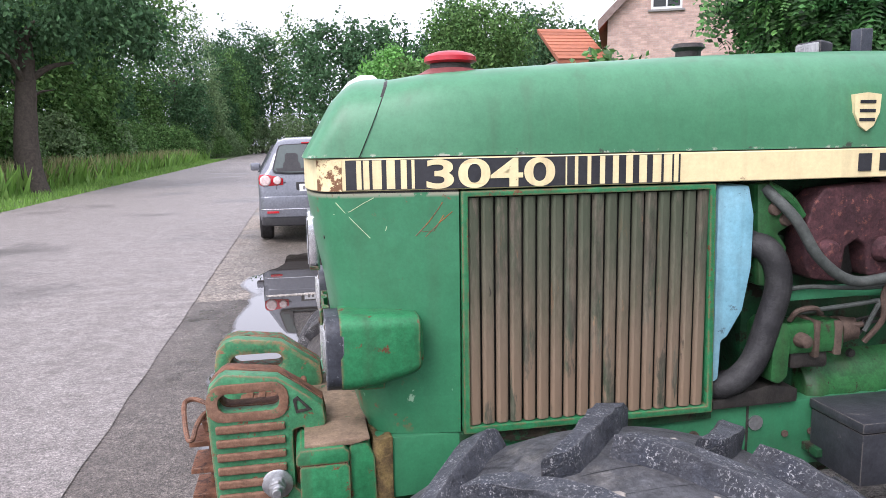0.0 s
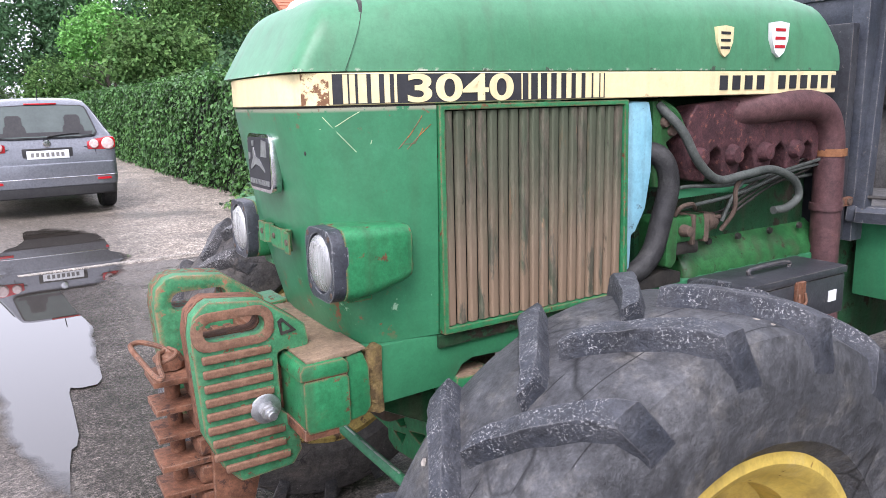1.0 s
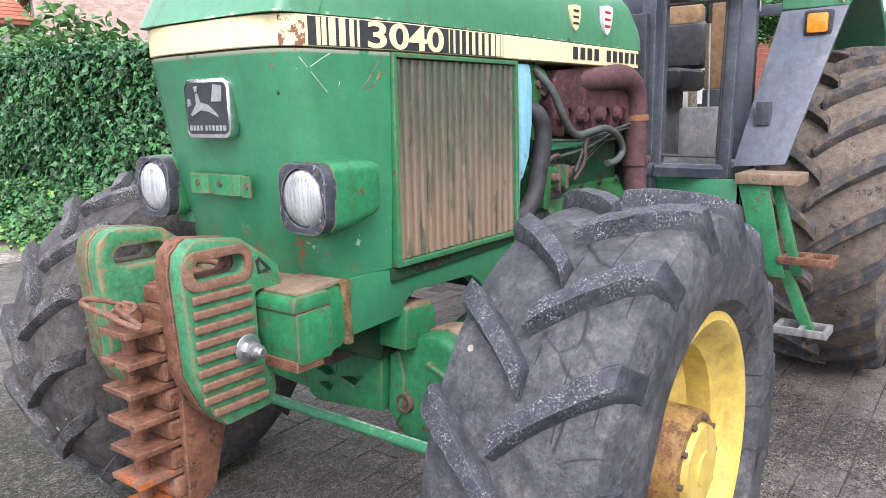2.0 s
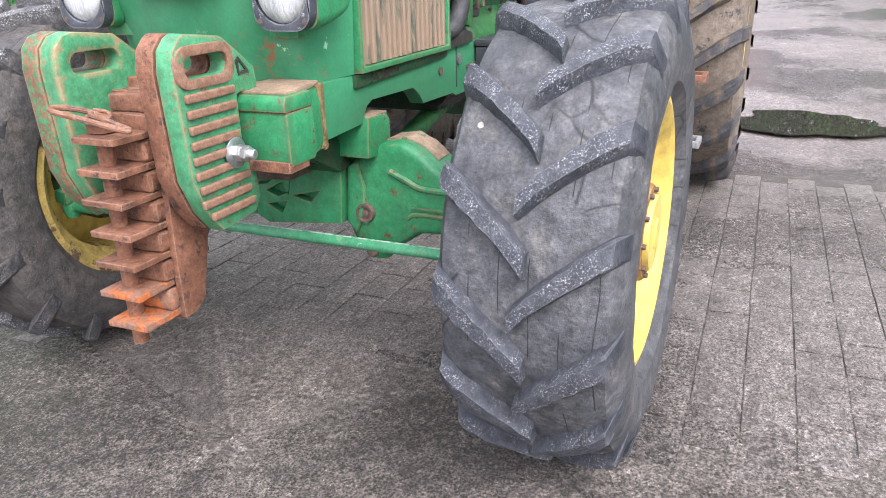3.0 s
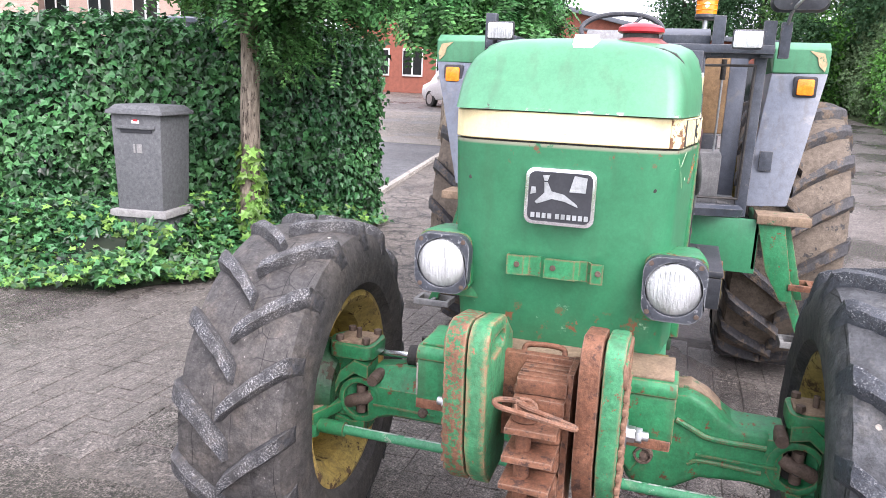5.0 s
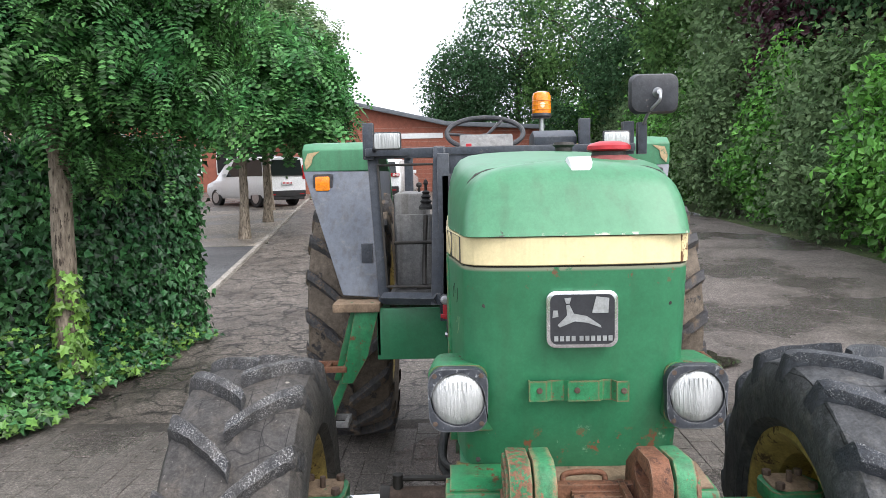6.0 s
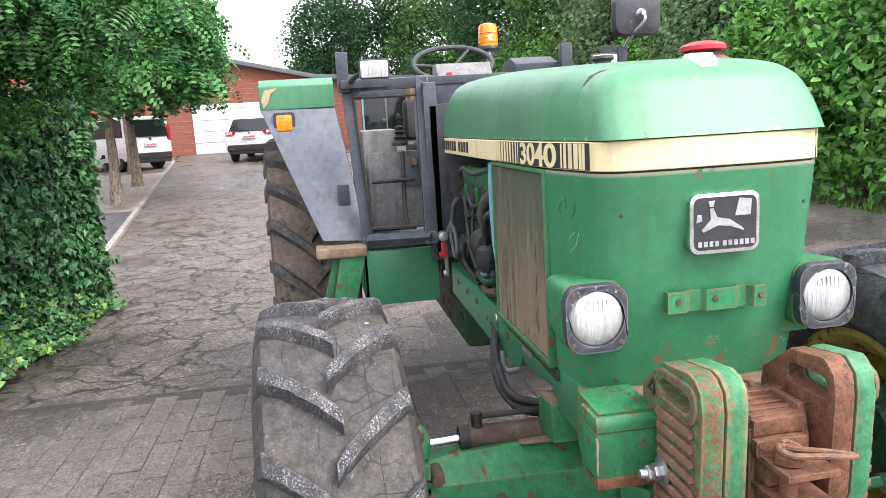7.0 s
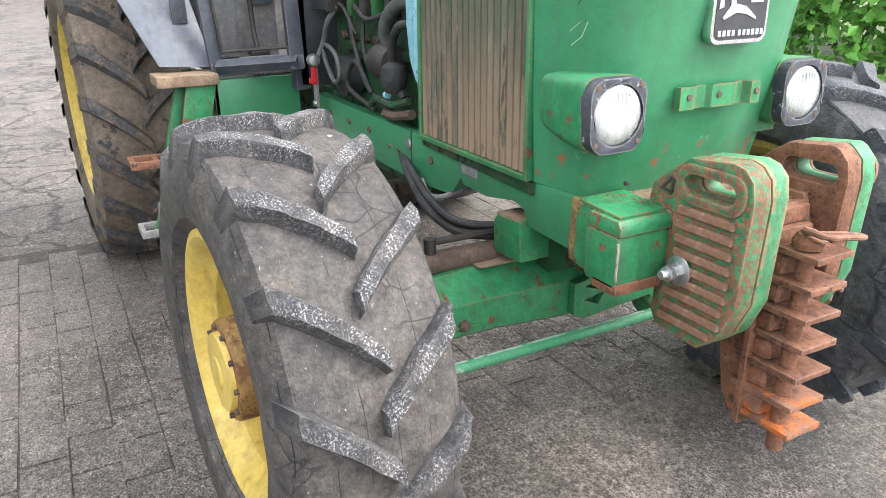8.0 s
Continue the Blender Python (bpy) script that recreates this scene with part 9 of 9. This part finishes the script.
GARAGE = mat("white_garage_door", (0.70, 0.71, 0.72), (0.63, 0.64, 0.66), 3.0, 0.5)


def brick_face(parent, material, x0, x1, z_of, y, bw, bh, limit=4000):
    """Courses of single bricks on a wall that faces -y; z_of(x) is the wall's top."""
    verts, faces = [], []
    z, course = 0.0, 0
    while True:
        off = (course % 2) * bw / 2
        x = x0 - off
        any_ = False
        while x < x1:
            a, b = max(x, x0) + 0.006, min(x + bw, x1) - 0.006
            if b - a > 0.03 and z + bh < z_of((a + b) / 2):
                any_ = True
                k = len(verts)
                g = rise(13)
                for yy in (y, y - 0.012):
                    verts += [(a, yy, g + z + 0.006), (b, yy, g + z + 0.006), (b, yy, g + z + bh - 0.006), (a, yy, g + z + bh - 0.006)]
                faces += [(k + 4, k + 5, k + 6, k + 7), (k, k + 1, k + 5, k + 4), (k + 1, k + 2, k + 6, k + 5), (k + 2, k + 3, k + 7, k + 6), (k + 3, k, k + 4, k + 7)]
            x += bw
        z += bh
        course += 1
        if z > 9.5 or (not any_ and z > 3):
            break
    me = raw_mesh("bricks", np.array(verts), np.array(faces))
    return tagged(finish("bricks", me, material, parent, "courses of pale pinkish bricks", 0), kind="stuff")


BRICK_I = mat("pinkish_brick_piece", (0.50, 0.36, 0.30), (0.42, 0.30, 0.255), 3.0, 0.85, island=0.16)
hx0, hx1, hy = 11.4, 20.0, 25.0
house = thing("house", "pale pinkish brick house with an orange tiled annexe behind the hedge", "house", at=(15, 29, rise(13)))
g13 = rise(13)
gable = [(hx0, g13), (hx1, g13), (hx1, g13 + 5.7), ((hx0 + hx1) / 2, g13 + 10.0), (hx0, g13 + 5.7)]
part("wall", prism(gable, "y", hy, hy + 7, 0), MORTAR, house, "brick gable wall")
brick_face(house, BRICK_I, hx0, hx1, lambda x: 5.7 + (1 - abs(x - (hx0 + hx1) / 2) / ((hx1 - hx0) / 2)) * 4.3, hy, 0.22, 0.075)
for sx in (-1, 1):
    cx = (hx0 + hx1) / 2
    ex = cx + sx * ((hx1 - hx0) / 2 + 0.35)
    part("roof", prism([(cx, g13 + 10.05), (cx, g13 + 10.25), (ex, g13 + 5.55), (ex, g13 + 5.35)], "y", hy - 0.3, hy + 7.2, 0.01), ROOFTILE, house, "orange tiled roof")
    part("barge_board", prism([(cx, g13 + 9.95), (cx, g13 + 10.28), (ex, g13 + 5.58), (ex, g13 + 5.22)], "y", hy - 0.33, hy - 0.30, 0), BARGE, house)
win = part("window", box(12.95, 14.05, hy - 0.03, hy + 0.05, g13 + 5.9, g13 + 7.4, 0.01), WHITE, house, "white-framed upstairs window")
part("window_pane", box(13.03, 13.47, hy - 0.045, hy - 0.025, g13 + 6.0, g13 + 7.3, 0), CARGLASS, win)
part("window_pane", box(13.53, 13.97, hy - 0.045, hy - 0.025, g13 + 6.0, g13 + 7.3, 0), CARGLASS, win)
part("window_sill", box(12.85, 14.15, hy - 0.10, hy, g13 + 5.82, g13 + 5.9, 0.01), STONE_PALE, win)
part("annexe_wall", box(10.0, 11.4, hy + 0.5, hy + 7, g13, g13 + 4.3, 0), MORTAR, house)
part("annexe_roof", prism([(hy + 0.1, g13 + 4.05), (hy + 2.6, g13 + 5.50), (hy + 2.6, g13 + 5.62), (hy + 0.1, g13 + 4.2)], "x", 9.5, 11.5, 0.01), ROOFTILE, house, "orange tiled annexe roof")
for k in range(9):
    part("tile_course", prism([(hy + 0.08 + 0.28 * k, g13 + 4.19 + 0.1596 * k), (hy + 0.36 + 0.28 * k, g13 + 4.365 + 0.1596 * k), (hy + 0.36 + 0.28 * k, g13 + 4.38 + 0.1596 * k), (hy + 0.06 + 0.28 * k, g13 + 4.235 + 0.1596 * k)], "x", 9.5, 11.5, 0), ROOFTILE, house)

TURN_H = Matrix.Translation((hx0, hy, 0)) @ Matrix.Rotation(radians(-24), 4, "Z") @ Matrix.Translation((-hx0, -hy, 0))
for ob in house.children_recursive:
    if ob.type == "MESH" and not ob.name.startswith("annexe") and not ob.name.startswith("tile_course"):
        ob.data.transform(TURN_H)

house = thing("house", "pale brick house with white window frames beyond the parking bay", "house", at=(24, 20, rise(20)))
g20 = rise(22)
part("wall", box(21.0, 29.0, 15.5, 25.0, g20 - 0.3, g20 + 5.2, 0.0), PINKBRICK, house, "pale brick wall")
part("roof", prism([(20.6, g20 + 5.1), (29.4, g20 + 5.1), (25.0, g20 + 8.4)], "y", 15.2, 25.3, 0.01), ROOFTILE, house, "orange tiled roof")
for y in (16.4, 18.4, 20.4, 22.4, 24.0):
    w_ = part("window", box(20.95, 21.05, y - 0.55, y + 0.55, g20 + 2.7, g20 + 4.2, 0.01), WHITE, house, "white-framed window")
    for a_ in (-0.27, 0.27):
        part("window_pane", box(20.935, 20.96, y + a_ - 0.22, y + a_ + 0.22, g20 + 2.8, g20 + 4.1, 0), CARGLASS, w_)

house = thing("house", "red brick house with white windows behind the van", "house", at=(42, 14, rise(38)))
g38 = rise(38)
part("wall", box(38.0, 46.0, 9.2, 19.0, g38 - 0.3, g38 + 4.6, 0.0), BRICK, house, "red brick wall")
part("roof", prism([(37.6, g38 + 4.5), (46.4, g38 + 4.5), (42.0, g38 + 7.4)], "y", 8.9, 19.3, 0.01), ROOFDARK, house, "dark roof")
for y in (10.6, 12.6, 14.6, 16.6):
    w_ = part("window", box(37.93, 38.05, y - 0.6, y + 0.6, g38 + 0.9, g38 + 2.4, 0.01), WHITE, house, "white-framed window")
    for a_ in (-0.3, 0.3):
        part("window_pane", box(37.915, 37.94, y + a_ - 0.25, y + a_ + 0.25, g38 + 1.0, g38 + 2.3, 0), CARGLASS, w_)

gx, gz = 34.0, rise(34)
barn = thing("garage_building", "low red brick garage with white door and dark sloping roof", "garage", at=(38, 2, gz))
part("wall", prism([(8.4, gz), (-3.75, gz), (-3.75, gz + 2.9), (0.7, gz + 3.15), (5.5, gz + 4.25), (8.4, gz + 4.9)], "x", gx, gx + 8, 0), BRICK, barn, "red brick wall")
for k in range(14):
    part("brick_course", box(gx - 0.008, gx, -3.7, 8.3, gz + 0.2 + 0.22 * k, gz + 0.205 + 0.22 * k, 0), MORTAR, barn)
part("roof", prism([(8.7, gz + 4.9), (5.5, gz + 4.22), (0.7, gz + 3.12), (-3.95, gz + 2.87), (-3.95, gz + 3.07), (0.7, gz + 3.32), (5.5, gz + 4.42), (8.7, gz + 5.1)], "x", gx - 0.35, gx + 8.3, 0.01), ROOFDARK, barn, "dark sheet roof")
gd = part("garage_door", box(gx - 0.05, gx + 0.02, 3.3, 6.4, gz, gz + 2.22, 0.01), GARAGE, barn, "white sectional garage door")
for k in range(1, 5):
    part("door_groove", box(gx - 0.056, gx - 0.049, 3.3, 7.0, gz + 0.5 * k, gz + 0.5 * k + 0.02, 0), GREYTRIM, gd)
part("light_band", box(gx - 0.03, gx, 0.9, 2.9, gz + 2.55, gz + 2.8, 0.005), WHITE, barn, "white light band")
part("glass_door", box(gx - 0.04, gx + 0.02, -3.45, -1.3, gz, gz + 2.1, 0.005), CARGLASS, barn, "glazed door reflecting the yard")
for y in (-1.35, -2.45, -3.45):
    part("door_frame", box(gx - 0.06, gx - 0.02, y - 0.04, y + 0.04, gz, gz + 2.15, 0.004), SHROUD if y > -1.4 else GREYTRIM, barn)

# green wheeled bin far down the yard
bx_, by_, zb = 33.0, -5.05, rise(33.0)
gb = thing("garden_bin", "bright green wheeled bin by the thicket", "bin", at=(bx_, by_, zb))
BIN = mat("bright_green_plastic", (0.06, 0.36, 0.07), (0.05, 0.30, 0.06), 5.0, 0.45)
part("bin_body", loft([[(bx_ - a, by_ - a, zb + z), (bx_ + a, by_ - a, zb + z), (bx_ + a, by_ + a, zb + z), (bx_ - a, by_ + a, zb + z)] for a, z in ((0.28, 0.05), (0.38, 1.0))]), BIN, gb)
part("bin_lid", box(bx_ - 0.41, bx_ + 0.41, by_ - 0.41, by_ + 0.41, zb + 1.0, zb + 1.09, 0.03), BIN, gb)
for y in (-0.28, 0.28):
    part("bin_wheel", lathe([(0, -0.03), (0.1, -0.03), (0.1, 0.03), (0, 0.03)], "y", (bx_ - 0.25, by_ + y, zb + 0.1), 16), CAR_TRIM, gb)

# ---- pavers, laid in rows along the drive ----
PW, PL = 0.145, 0.22
pv = bmesh.new()
bmesh.ops.create_cube(pv, size=1.0)
for v in pv.verts:
    k = 0.976 if v.co.z > 0 else 1.0
    v.co = Vector((v.co.x * (PL - 0.002) * k, v.co.y * (PW - 0.002) * k, v.co.z * 0.03 - 0.015))
bmesh.ops.delete(pv, geom=[f for f in pv.faces if f.normal.z < -0.5], context="FACES")
PAVE = bpy.data.meshes.new("paver")
pv.to_mesh(PAVE)
PAVE.materials.append(PAVER)
floor_ob = bpy.data.objects["pavement"]
rnd = random.Random(17)
V, F, single = [], [], 0
base_v = np.array([v.co for v in PAVE.vertices])
base_f = np.array([list(p.vertices) for p in PAVE.polygons])
for j in range(-42, 41):
    y = PW * (j + 0.5)
    for i in range(-8, 16):
        x = 0.42 + PL * (i + (0.5 if j % 2 else 0.0))
        if not -1.05 < x < 3.28 or y > 5.8:
            continue
        worn = max(0.0, 0.66 - x + 0.25 * noise.noise((x * 2.0, y * 1.3, 7))) / 0.5
        z = rnd.uniform(-0.0014, 0.0010) + 0.003 * noise.noise((x * 0.8, y * 0.8, 1)) - 0.010 * worn
        turn = pose(x + rnd.uniform(-0.004, 0.004), y + rnd.uniform(-0.0025, 0.0025), rise(x) + z - 0.0005, rnd.uniform(-0.35, 0.35), rnd.uniform(-0.3, 0.3), rnd.uniform(-0.8, 0.8))
        if single < 300 and 0.45 < x < 2.4 and -1.95 < y < 0.9:
            ob = new("paver", PAVE)
            ob.parent = floor_ob
            ob.matrix_local = turn
            single += 1
        else:
            V.append(np.array([turn @ Vector(c) for c in base_v]))
            F.append(base_f + len(base_v) * (len(V) - 1))
tagged(finish("pavers", raw_mesh("pavers", np.concatenate(V), np.concatenate(F)), PAVER, floor_ob, "worn grey concrete pavers", 0), kind="stuff")
